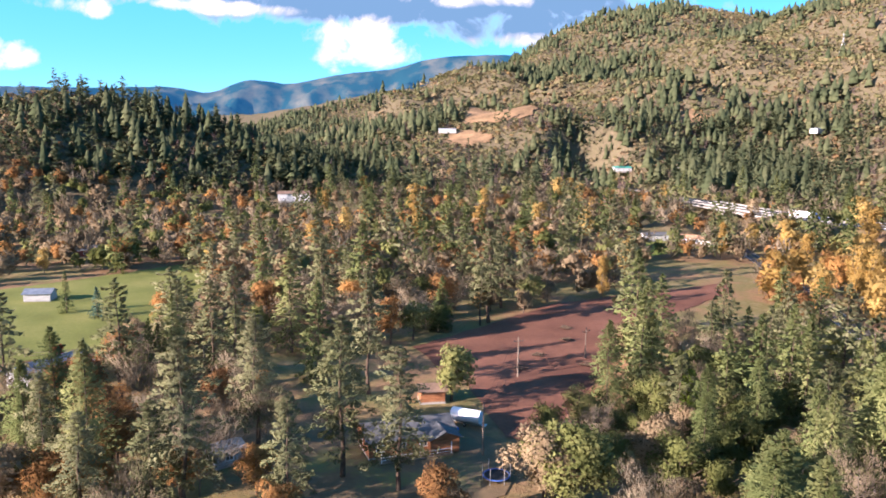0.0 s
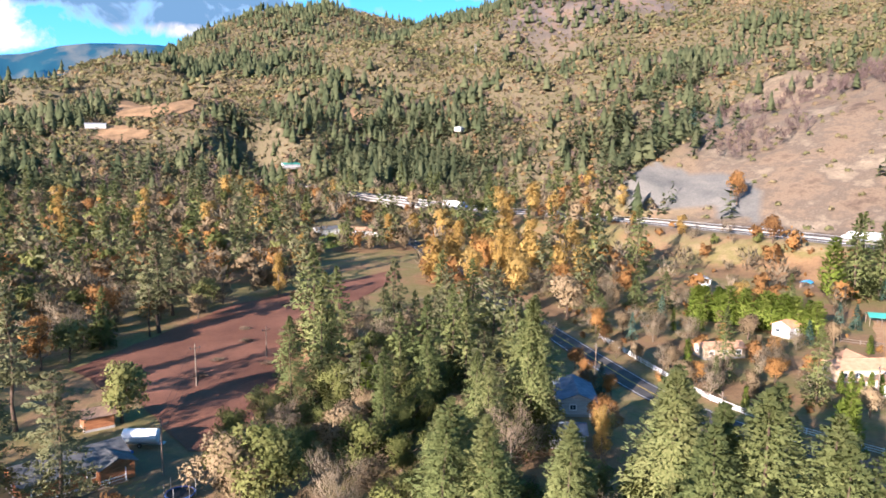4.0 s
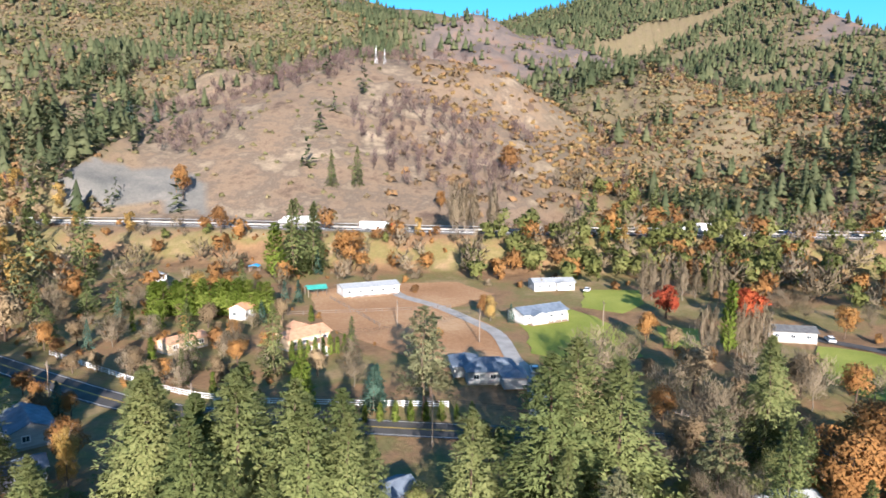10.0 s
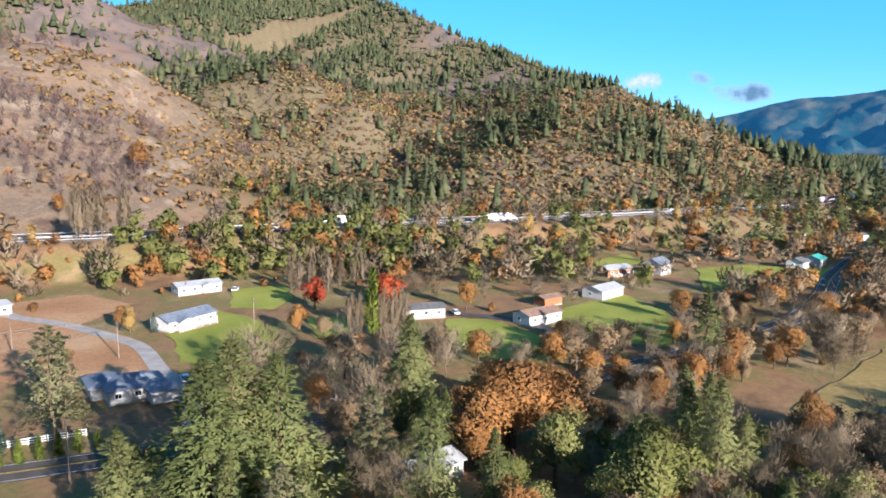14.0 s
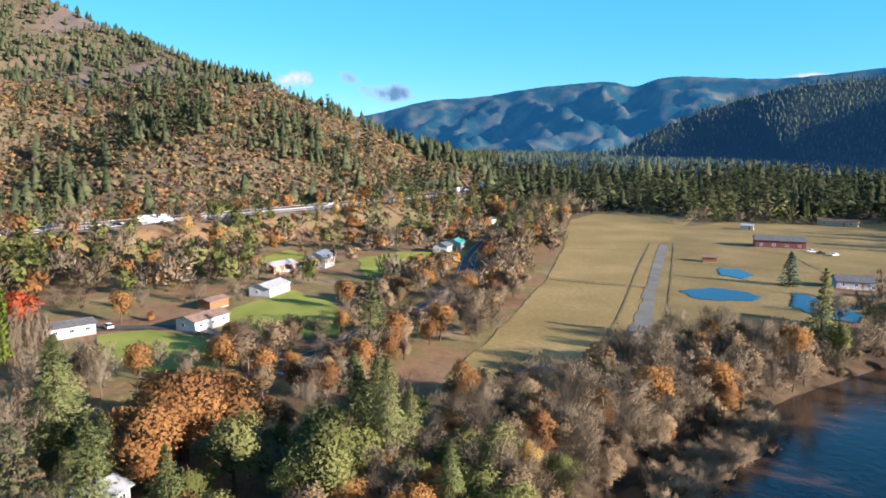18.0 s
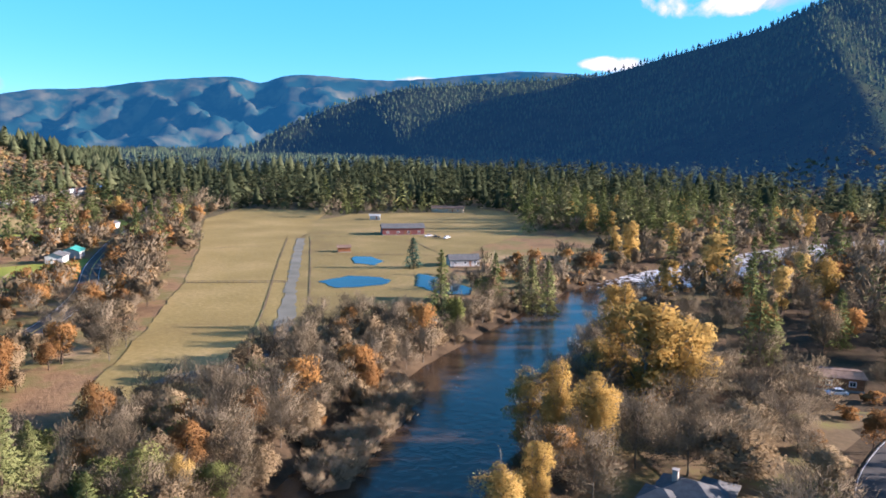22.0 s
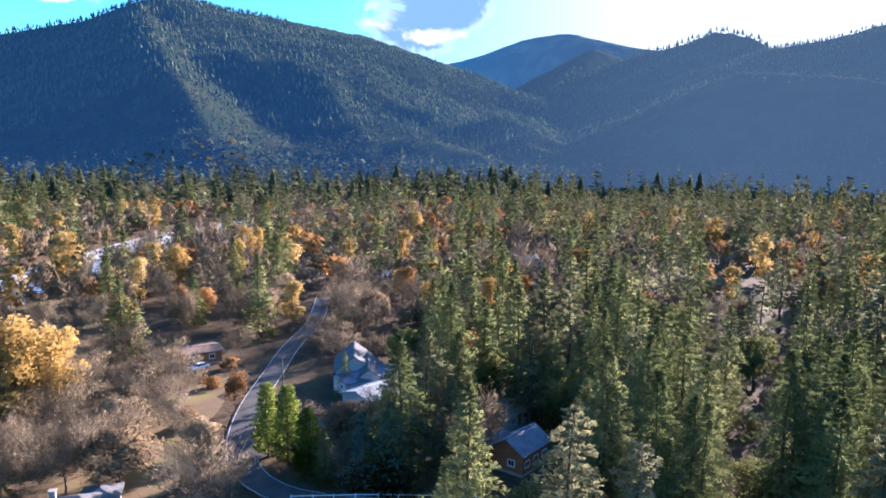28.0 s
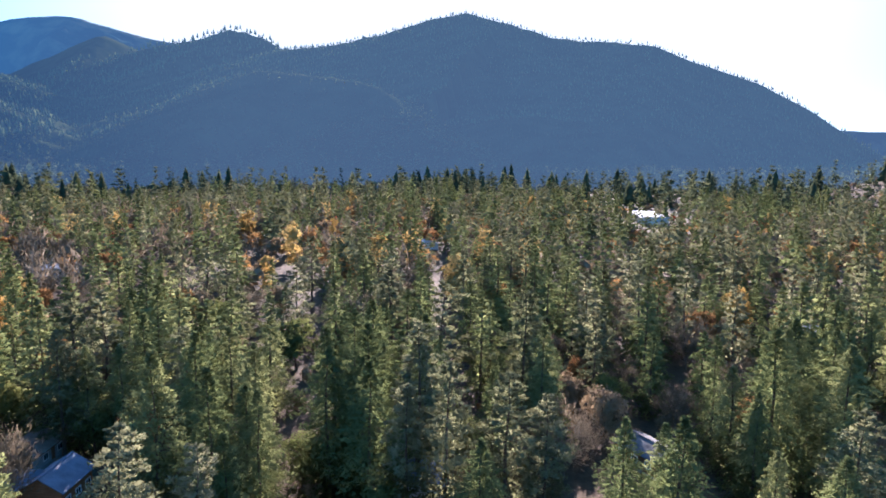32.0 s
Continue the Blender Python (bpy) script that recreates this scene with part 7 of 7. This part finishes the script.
# south bank
house(12.5, -100.9, 9, 7.5, 2.8, -5, WALL_WHITE, ROOF_GREY, "riverside house with a many-hipped grey roof and chimney", 0.45, hip=True, chimney=True, wings=[(-3, -3.4, 4.4, 5, 2.8), (3.2, 3.4, 5, 4.4, 2.8)])
house(-38.8, -148.3, 11, 8, 3.6, 75, WALL_WHITE, ROOF_GREY, "white-gabled house with a grey shingle roof", 0.75, wings=[(4, 3, 12, 6, 2.8)])
house(-39.8, -141.3, 13, 6, 2.9, 12, WALL_WHITE, ROOF_BLUE, "low white wing with a dark roof beside the court", 0.35, "garage", wins=2)
house(-37.9, -129.3, 9, 9, 3.2, 25, WALL_GREY, ROOF_PALE, "garage with a broad pale grey roof", 0.3, "garage", wins=1)
house(-53.1, -97.5, 8, 6, 3.6, 30, WALL_TIMBER, ROOF_BLUE, "timber cabin with a steep blue roof under the firs", 0.6, "cabin", wings=[(0, -4, 5, 5, 3.0)])
house(-4.9, -173.0, 14, 7, 2.9, 12, WALL_TIMBER, ROOF_BROWN, "low dark house behind the orchard", 0.15)
house(-151.5, -267.4, 14, 8, 3.2, -20, WALL_WHITE, ROOF_PALE, "white house with a pale roof in a clearing of the forest", 0.3)
house(-78.8, -253.7, 10, 7, 3.0, 10, WALL_WHITE, ROOF_BLUE, "white house with a bright blue roof among trees", 0.35)
house(-84.8, -234.8, 12, 6, 2.8, 5, WALL_WHITE, ROOF_PALE, "long white building beside a clearing", 0.2, "shed", wins=3)
house(-56.9, -112.6, 12, 6, 2.8, 30, WALL_GREY, ROOF_BROWN, "low house with a cluttered brown roof", 0.25)
house(-111.5, -28.9, 9, 6, 3.0, 60, WALL_TIMBER, ROOF_GREY, "timber house hidden among conifers", 0.4)
house(-211.8, -11.5, 12, 7, 3.0, 70, WALL_WHITE, ROOF_PALE, "white house with a pale roof deep in the forest", 0.3)
house(-84.1, -54.4, 8, 6, 3.0, 30, WALL_WHITE, ROOF_BLUE, "white shed with a blue roof among conifers", 0.3, "shed", wins=1)
house(-293.9, -191.8, 16, 9, 3.2, 50, WALL_WHITE, ROOF_PALE, "white hall with a pale roof in a gap of the forest", 0.25, "hall")
house(-489.8, -136.1, 46, 18, 4.5, 28, WALL_WHITE, ROOF_PALE, "long white commercial building with a flat pale roof", 0.05, "store_building", wins=8, category="building")
house(-294.4, -563.0, 14, 9, 3.2, 40, WALL_WHITE, ROOF_GREY, "white house far across the valley", 0.35)
house(-214.7, -522.2, 12, 8, 3.2, 10, WALL_WHITE, ROOF_PALE, "white house in the side valley", 0.3)
# round the ploughed field
house(-6.0, 116.0, 15, 8, 3.0, 20, WALL_TIMBER, ROOF_GREY, "red-brown timber cabin with a grey roof and porch", 0.4, "cabin", porch=-1, wins=4, wings=[(5, -3, 5, 6, 3.0)])
house(-2.0, 138.0, 5, 4, 2.6, 10, WALL_TIMBER, ROOF_BROWN, "small orange-brown timber shed", 0.4, "shed", wins=0)
house(-35.0, 109.0, 5, 4, 2.5, 40, WALL_GREY, ROOF_PALE, "small shed with a pale roof under bare trees", 0.3, "shed", wins=1)
house(-84.0, 147.0, 14, 9, 3.6, 60, WALL_GREY, ROOF_BLUE, "barn with a broad slate-blue roof beside the meadow", 0.35, "barn", category="barn")
house(-131.0, 227.0, 8, 6, 2.6, 10, WALL_GREY, ROOF_BLUE, "shed with a blue roof at the edge of the meadow", 0.35, "shed", wins=0)
house(-161.0, 316.0, 12, 8, 3.0, 30, WALL_MAROON, ROOF_GREY, "red house among autumn trees behind the meadow", 0.4)
house(-108.0, 514.0, 22, 9, 5.2, 10, WALL_WHITE, ROOF_BROWN, "large white two-storey house on the slope", 0.35)
house(112.8, 377.8, 14, 7, 3.0, 15, WALL_WHITE, ROOF_GREY, "white house beside the highway bridge", 0.3)
house(131.8, 367.7, 15, 8, 3.0, -25, WALL_WHITE, ROOF_TERRA, "long white house with a brown roof below the bridge", 0.3)
house(3.7, 838.0, 20, 9, 3.4, 0, WALL_WHITE, ROOF_PALE, "white house on the cleared knoll", 0.3)
house(390.3, 751.3, 18, 9, 3.4, 30, WALL_GREY, ROOF_BLUE, "house with a blue roof above the highway", 0.3)
house(317.5, 699.3, 16, 9, 3.4, 10, WALL_WHITE, ROOF_GREY, "white house above the highway", 0.3)
house(179.3, 721.7, 18, 9, 3.4, 10, WALL_WHITE, ROOF_TEAL, "white house with a green roof beyond the highway", 0.3)
house(229.5, 693.5, 18, 9, 3.4, -10, WALL_GREY, ROOF_BROWN, "brown-roofed house beyond the highway", 0.3)


def open_shelter(x, y, L, W, h, ang, roof, label):
    top = tagged(new("carport"), label, "carport")
    top.matrix_basis = pose(x, y, level_at(x, y) + 0.1, 0, 0, ang)
    for dx in (-1, 0, 1):
        for dy in (-1, 1):
            box_part("post", (dx * L * 0.45 - 0.08, dx * L * 0.45 + 0.08, dy * W * 0.42 - 0.08, dy * W * 0.42 + 0.08, -0.4, h), POLEWOOD, top)
    for s in (-1, 1):
        bm = bmesh.new()
        prof = [(s * W / 2, h), (0, h + W * 0.16), (0, h + W * 0.16 + 0.12), (s * W / 2, h + 0.12)]
        hull(bm, [[(q * L / 2, py, pz) for py, pz in prof] for q in (-1, 1)])
        part("roof_slope", bm, roof, top)


open_shelter(206.3, 127.5, 7, 5.5, 2.6, -43, ROOF_TEAL, "open carport with a teal-green metal roof")
open_shelter(-32.0, -124.3, 5, 4, 2.6, 20, ROOF_PALE, "open carport with a pale roof on the court")
open_shelter(234.6, 173.2, 4, 4, 2.2, 20, TARP, "blue tarpaulin shelter under the firs")


def wheel(parent, x, y, r, w):
    bm = bmesh.new()
    bmesh.ops.create_cone(bm, cap_ends=True, segments=14, radius1=r, radius2=r, depth=w, matrix=pose(x, y, r, 90, 0, 0))
    tyre = part("wheel", bm, RUBBER, parent)
    bm = bmesh.new()
    bmesh.ops.create_cone(bm, cap_ends=True, segments=10, radius1=r * 0.55, radius2=r * 0.5, depth=w + 0.03, matrix=pose(x, y, r, 90, 0, 0))
    part("rim", bm, METAL, tyre)


def car(x, y, ang, paint, label, name="car", z=None, bed=False):
    top = tagged(new(name), label, "car" if not bed else "pickup")
    top.matrix_basis = pose(x, y, (level_at(x, y) + 0.32) if z is None else z, 0, 0, ang)
    bm = bmesh.new()
    side = [(-2.2, 0.45), (-2.25, 0.85), (-1.3, 0.98), (1.3, 0.98), (2.15, 0.8), (2.25, 0.45)]
    hull(bm, [[(px, yy, pz + (0 if abs(yy) < 0.85 else -0.04)) for px, pz in side] for yy in (-0.9, -0.84, 0.84, 0.9)])
    part("body", bm, paint, top)
    bm = bmesh.new()
    cabin = [(-1.75, 0.96), (-1.35, 1.44), (0.35, 1.46), (1.15, 0.96)] if not bed else [(-0.5, 0.96), (-0.35, 1.62), (0.6, 1.62), (1.2, 0.96)]
    hull(bm, [[(px, yy * (0.82 if pz > 1 else 1.0), pz) for px, pz in cabin] for yy in (-0.82, 0.82)])
    part("windows", bm, GLASS, top)
    roof_x = (-1.3, 0.3) if not bed else (-0.33, 0.58)
    box_part("roof", (roof_x[0], roof_x[1], -0.66, 0.66, (1.43 if not bed else 1.6), (1.49 if not bed else 1.67)), paint, top)
    if bed:
        box_part("bed_liner", (-2.1, -0.6, -0.72, 0.72, 0.9, 0.99), RUBBER, top)
    for px in (-1.4, 1.4):
        for py in (-0.8, 0.8):
            wheel(top, px, py, 0.33, 0.22)
    for py in (-0.6, 0.6):
        box_part("headlight", (2.17, 2.27, py - 0.16, py + 0.16, 0.6, 0.74), GLASS, top)


def truck(x, y, ang, z, cab, label):
    """An articulated lorry: tractor and box trailer."""
    top = tagged(new("semi_truck"), label, "truck", "trucks on the highway")
    top.matrix_basis = pose(x, y, z, 0, 0, ang)
    tr = box_part("trailer", (-9.5, 5.0, -1.3, 1.3, 1.15, 4.1), PAINT_CAR_WHITE, top, "white box trailer", 0.05)
    box_part("trailer_skirt", (-4.5, 2.0, -1.25, 1.25, 0.5, 1.15), METAL, tr)
    bm = bmesh.new()
    hull(bm, [[(px, yy, pz) for px, pz in ((5.3, 0.7), (5.3, 3.7), (6.4, 3.8), (7.3, 3.0), (7.7, 2.0), (9.4, 1.8), (9.6, 0.7))] for yy in (-1.2, 1.2)])
    part("cab", bm, cab, top)
    box_part("windscreen", (7.28, 7.66, -1.0, 1.0, 2.1, 2.9), GLASS, top)
    for s in (-1, 1):
        box_part("side_window", (6.3, 7.0, s * 1.2 - 0.02, s * 1.2 + 0.02, 2.1, 2.9), GLASS, top)
        box_part("fuel_tank", (4.6, 6.2, s * 1.05 - 0.25, s * 1.05 + 0.25, 0.5, 1.1), METAL, top, bevel=0.08)
    for px in (-8.6, -7.3, 3.2, 4.5, 8.6):
        for py in (-1.05, 1.05):
            wheel(top, px, py, 0.5, 0.45)


def on_highway(k, off):
    p, q = np.array(HIGHWAY[k]), np.array(HIGHWAY[k + 1])
    t = (q - p)[:2]
    t = t / np.linalg.norm(t)
    n = np.array((t[1], -t[0]))
    return (*(p[:2] + n * off), math.degrees(math.atan2(t[1], t[0])), p[2] + 0.03)


def nearest_highway(x, y):
    return int(np.argmin([math.hypot(p[0] - x, p[1] - y) for p in HIGHWAY[:-1]]))


for (x, y), off, paint, words in (((303, 146), 8, PAINT_RED, "red lorry with a long white box trailer"), ((349, 8), -4, PAINT_CAR_WHITE, "white lorry with a long white box trailer"),
                                  ((375, -70), 8, PAINT_CAR_WHITE, "white lorry with a white box trailer on the highway"), ((206, 398), 4, PAINT_BLUE, "blue lorry with a white box trailer near the bridge"),
                                  ((290, 190), -8, PAINT_CAR_WHITE, "white lorry passing the burnt hill"), ((500, -343), 4, PAINT_RED, "red lorry far along the highway"), ((545, -395), 4, PAINT_BLUE, "blue lorry far along the highway")):
    px, py, a, z = on_highway(nearest_highway(x, y), off)
    truck(px, py, a + (180 if off < 0 else 0), z, paint, words)
for (x, y), off, paint, words in (((362, -34), -5, PAINT_BLUE, "blue car on the highway"), ((366, -52), 5, PAINT_DARK, "dark car on the highway"), ((330, 62), 5, PAINT_DARK, "dark car driving on the highway"), ((415, -190), -5, PAINT_CAR_WHITE, "white car driving on the highway")):
    px, py, a, z = on_highway(nearest_highway(x, y), off)
    car(px, py, a, paint, words, z=z)
car(0.9, 121.0, 30, PAINT_BLUE, "blue pickup parked beside the timber cabin", "pickup", bed=True)
car(153.2, 37.4, 20, PAINT_CAR_WHITE, "white car parked beside the driveway")
car(10.8, -128.9, 10, PAINT_CAR_WHITE, "white car parked under orchard trees")
car(-29.0, -120.2, 5, PAINT_CAR_WHITE, "long white van parked on the court", "van")
car(210.8, -29.2, 10, PAINT_CAR_WHITE, "white car parked in front of the grey house")
car(94.7, 363.8, 20, PAINT_RED, "red pickup parked by the white house", "pickup", bed=True)
car(189.9, -346.0, 50, PAINT_CAR_WHITE, "white van parked beside the barn", "van")
car(177.9, -345.1, 80, PAINT_CAR_WHITE, "white trailer parked beside the barn", "van")
car(183.9, -344.1, 20, PAINT_DARK, "dark tractor parked beside the barn", "pickup", bed=True)
car(250.2, 42.9, 0, PAINT_CAR_WHITE, "white car parked beside the lawn")
car(-7.0, -166.0, 30, PAINT_CAR_WHITE, "white car parked by the low house")


def camper(x, y, ang, label):
    """A rounded white tank on a trailer."""
    top = tagged(new("camper_trailer"), label, "trailer")
    top.matrix_basis = pose(x, y, level_at(x, y) + 0.3, 0, 0, ang)
    bm = bmesh.new()
    n = 12
    hull(bm, [[(px, 1.2 * k * math.cos(2 * math.pi * i / n), 1.75 + 1.25 * k * math.sin(2 * math.pi * i / n)) for i in range(n)] for px, k in ((-3.0, 0.75), (-2.8, 1.0), (2.8, 1.0), (3.0, 0.75))])
    part("shell", bm, PAINT_CAR_WHITE, top)
    box_part("chassis", (-2.9, 3.9, -0.5, 0.5, 0.4, 0.56), METAL, top)
    for py in (-1.0, 1.0):
        wheel(top, 0, py, 0.36, 0.25)


camper(4.7, 125.0, -25, "white rounded trailer beside the timber cabin")


def fence(pts, material, label, height=1.3, gap=2.8, rails=3, thick=0.07, name="fence"):
    """Posts with rails between them along a line on the land."""
    line = land_line(pts, gap)
    top = tagged(new(name), label, "fence")
    bm = bmesh.new()
    box(bm, -thick, thick, -thick, thick, -0.4, height)
    post = part("post", bm, material, top)
    post.matrix_basis = pose(*line[0])
    for p in line[1:]:
        q = new("post", post.data)
        q.parent, q.matrix_basis = top, pose(*p)
    bm = bmesh.new()
    box(bm, 0, 1, -0.03, 0.03, -0.06, 0.06)
    rail = None
    for k in range(rails):
        for p, q in zip(line[:-1], line[1:]):
            d = Vector(q) - Vector(p)
            m = Matrix.Translation(Vector(p) + Vector((0, 0, height * (k + 0.7) / rails))) @ d.to_track_quat("X", "Z").to_matrix().to_4x4() @ Matrix.Diagonal((d.length, 1, 1, 1))
            if rail is None:
                rail = part("rail", bm, material, top)
                rail.matrix_basis = m
            else:
                r = new("rail", rail.data)
                r.parent, r.matrix_basis = top, m


fence([(121, 150), (116, 128), (112, 108), (112, 90), (118, 70), (126, 48)], TRIM, "white-painted rail fence along the country road", 1.3)
fence([(176, 88), (190, 104), (203, 120)], POLEWOOD, "weathered timber paddock fence", 1.3, 4.0, 2)
fence([(206, 78), (196, 92), (186, 108), (178, 120)], POLEWOOD, "weathered timber fence across the paddock", 1.3, 4.0, 2)
fence([(-100, 165), (-90, 168), (-80, 172)], POLEWOOD, "timber fence beside the meadow", 1.3, 4.0, 2)
fence([(258, -240), (290, -270), (325, -302), (362, -344)], POLEWOOD, "wire fence posts along the pasture's edge", 1.2, 7.0, 1, 0.06)
fence([(172, -203), (188, -193), (202, -184)], POLEWOOD, "timber fence across the pasture", 1.2, 5.0, 2, 0.06)
fence([(-16, -98), (-28, -94), (-42, -88)], TRIM, "white rail fence beside the lane", 1.2, 3.0, 2)


def power_pole(x, y, h, ang, label="weathered wooden power pole with a crossarm"):
    top = tagged(new("power_pole"), label, "power pole", "power poles")
    top.matrix_basis = pose(x, y, level_at(x, y) - 0.3, 0, 0, ang)
    V, Q = tube([(0, 0, 0), (0, 0, h * 0.5), (0, 0, h)], [0.17, 0.15, 0.11], 8)
    mesh_object("pole", V, Q, POLEWOOD).parent = top
    box_part("crossarm", (-1.2, 1.2, -0.07, 0.07, h - 0.9, h - 0.75), POLEWOOD, top)
    for px in (-1.05, 0, 1.05):
        box_part("insulator", (px - 0.05, px + 0.05, -0.05, 0.05, h - 0.75 if px else h, h - 0.5 if px else h + 0.22), GLASS, top)
    return Vector((x, y, level_at(x, y) - 0.3 + h - 0.5))


def cables(tops, offs=(-1.05, 0, 1.05)):
    """Wires sagging from pole to pole."""
    for p, q in zip(tops[:-1], tops[1:]):
        d = (q - p).normalized()
        n = Vector((d.y, -d.x, 0))
        bm_parts = []
        for o in offs:
            path = [tuple(p.lerp(q, k / 8) + n * o - Vector((0, 0, 1.1 * 4 * (k / 8) * (1 - k / 8)))) for k in range(9)]
            bm_parts.append(tube(path, [0.022] * 9, 4))
        V, Q = join(bm_parts)
        tagged(mesh_object("power_cable", V, Q, RUBBER), "three black cables sagging between the power poles", "cable")


for stops, ang in ((((-19, -112), (-22, -142), (-36, -170), (-50, -198)), 0), (((96, 120), (97, 86), (108, 44), (118, 4), (136, -44)), 70),
                   (((172, 57), (136, 83)), 40), (((7, 112), (17, 153)), 20)):
    cables([power_pole(x, y, 9.5, ang) for x, y in stops])
for x, y in ((179, 84), (35, 168), (204, 30)):
    power_pole(x, y, 8.0, 30)


def lattice_tower(x, y, h, half, label, name="transmission_tower", category="tower"):
    """A steel tower on four leaning legs, braced crosswise, with arms near its top."""
    top = tagged(new(name), label, category)
    top.matrix_basis = pose(x, y, level_at(x, y) - 0.5, 0, 0, 25)
    corner = [(-1, -1), (1, -1), (1, 1), (-1, 1)]
    waist = half * 0.16

    def at_height(c, f):
        w = half + (waist - half) * min(f / 0.7, 1.0)
        return (c[0] * w, c[1] * w, h * f)
    for c in corner:
        mesh_object("leg", *tube([at_height(c, 0), at_height(c, 0.7), at_height(c, 1.0)], [0.16, 0.13, 0.1], 4), METAL).parent = top
    for c, d in zip(corner, corner[1:] + corner[:1]):
        for f, g in ((0, 0.3), (0.3, 0.55), (0.55, 0.8)):
            mesh_object("brace", *tube([at_height(c, f), at_height(d, g)], [0.07, 0.07], 3), METAL).parent = top
            mesh_object("brace", *tube([at_height(d, f), at_height(c, g)], [0.07, 0.07], 3), METAL).parent = top
    for f in (0.76, 0.86, 0.96):
        mesh_object("arm", *tube([(-half * 1.1, 0, h * f), (0, 0, h * f + 0.5), (half * 1.1, 0, h * f)], [0.08, 0.14, 0.08], 4), METAL).parent = top


lattice_tower(542, 1000, 32, 3.6, "pale steel lattice tower of a power line on the wooded hillside")
lattice_tower(582, 294, 16, 1.3, "slender steel radio mast on the bare hilltop", "radio_mast", "mast")
lattice_tower(585, 287, 13, 1.1, "short steel radio mast on the bare hilltop", "radio_mast", "mast")


def trampoline(x, y):
    """A round garden trampoline: mat, ring, legs and the poles of its safety net."""
    top = tagged(new("trampoline"), "round garden trampoline with pale poles on the lawn", "trampoline")
    top.matrix_basis = pose(x, y, level_at(x, y) + 0.16)
    bm = bmesh.new()
    bmesh.ops.create_cone(bm, cap_ends=True, segments=24, radius1=1.85, radius2=1.85, depth=0.05, matrix=Matrix.Translation((0, 0, 0.85)))
    part("mat", bm, RUBBER, top)
    ring = [(2.05 * math.cos(a), 2.05 * math.sin(a), 0.86) for a in [math.radians(15 * k) for k in range(25)]]
    mesh_object("ring", *tube(ring, [0.1] * 25, 6), PAINT_BLUE).parent = top
    for k in range(6):
        c, q = math.cos(math.radians(60 * k)), math.sin(math.radians(60 * k))
        mesh_object("net_pole", *tube([(2.15 * c, 2.15 * q, 0), (2.15 * c, 2.15 * q, 2.6)], [0.04, 0.04], 6), METAL).parent = top


trampoline(8.6, 103.2)


def debris(x, y, r, seed):
    """A heap of brushwood left on the field."""
    q = np.random.default_rng(seed)
    pieces = []
    for i in range(26):
        a, e = q.random() * 6.28, q.random() * 0.5
        c = np.array((q.normal() * r * 0.4, q.normal() * r * 0.4, 0.1 + q.random() * r * 0.35))
        d = np.array((math.cos(a), math.sin(a), e - 0.2)) * r * (0.5 + 0.4 * q.random())
        pieces.append(tube([c - d, c, c + d], [0.05, 0.08, 0.03], 4))
    V, Q = join(pieces)
    ob = mesh_object("brushwood_pile", V, Q, BRUSHWOOD)
    ob.matrix_basis = pose(x, y, level_at(x, y) + 0.15)
    tagged(ob, "dark heap of brushwood on the ploughed field", "pile", "brushwood piles")


for k, (x, y) in enumerate(((18, 159), (24, 170), (33, 184), (34, 162), (45, 188), (35, 197))):
    debris(x, y, 1.6, k)


def bridge():
    """The highway's overpass: girders, piers, abutments and parapets."""
    top = tagged(new("overpass"), "pale concrete highway overpass on round piers", "bridge")
    span = [p for p in HIGHWAY if 400 < p[1] < 505]
    deck = ribbon("girder", span, 11.6, CONCRETE, -0.9, depth=1.1, parent=top)
    for off in (-11.3, 11.3):
        ribbon("parapet", span, 0.18, CONCRETE, 1.0, offset=off, depth=1.0, parent=top)
    for px, py in ((192, 437), (187, 464)):
        k = nearest_highway(px, py)
        cap = None
        for off in (-7, 0, 7):
            x, y, a, z = on_highway(k, off)
            g = level_at(x, y)
            V, Q = tube([(x, y, g - 1), (x, y, z - 2.6)], [0.75, 0.75], 12)
            mesh_object("pier", V, Q, CONCRETE).parent = top
        x, y, a, z = on_highway(k, 0)
        c = box_part("pier_cap", (-0.8, 0.8, -9.5, 9.5, -3.4, -2.03), CONCRETE, top)
        c.matrix_basis = pose(x, y, z, 0, 0, a)


bridge()
for off in (-11.4, 11.4):
    rail = ribbon("guard_rail", [p for p in HIGHWAY if p[1] < 398], 0.05, METAL, 0.75, "galvanised guard rail along the highway", "guard rail", offset=off, depth=0.22)
ribbon("barrier_median", HIGHWAY, 0.2, CONCRETE, 0.85, "pale concrete barrier between the carriageways", "barrier", depth=0.85)


def riverbar():
    """A brushy bar at the river's edge."""
    patch("gravel_bar", [(66, -84), (74, -96), (76, -112), (80, -130), (74, -130), (69, -116), (66, -100), (62, -88)], MUD, 0.0, "low muddy bar with willow brush in the river", "bar", 0.8, level=WATER_Z + 0.25)


riverbar()
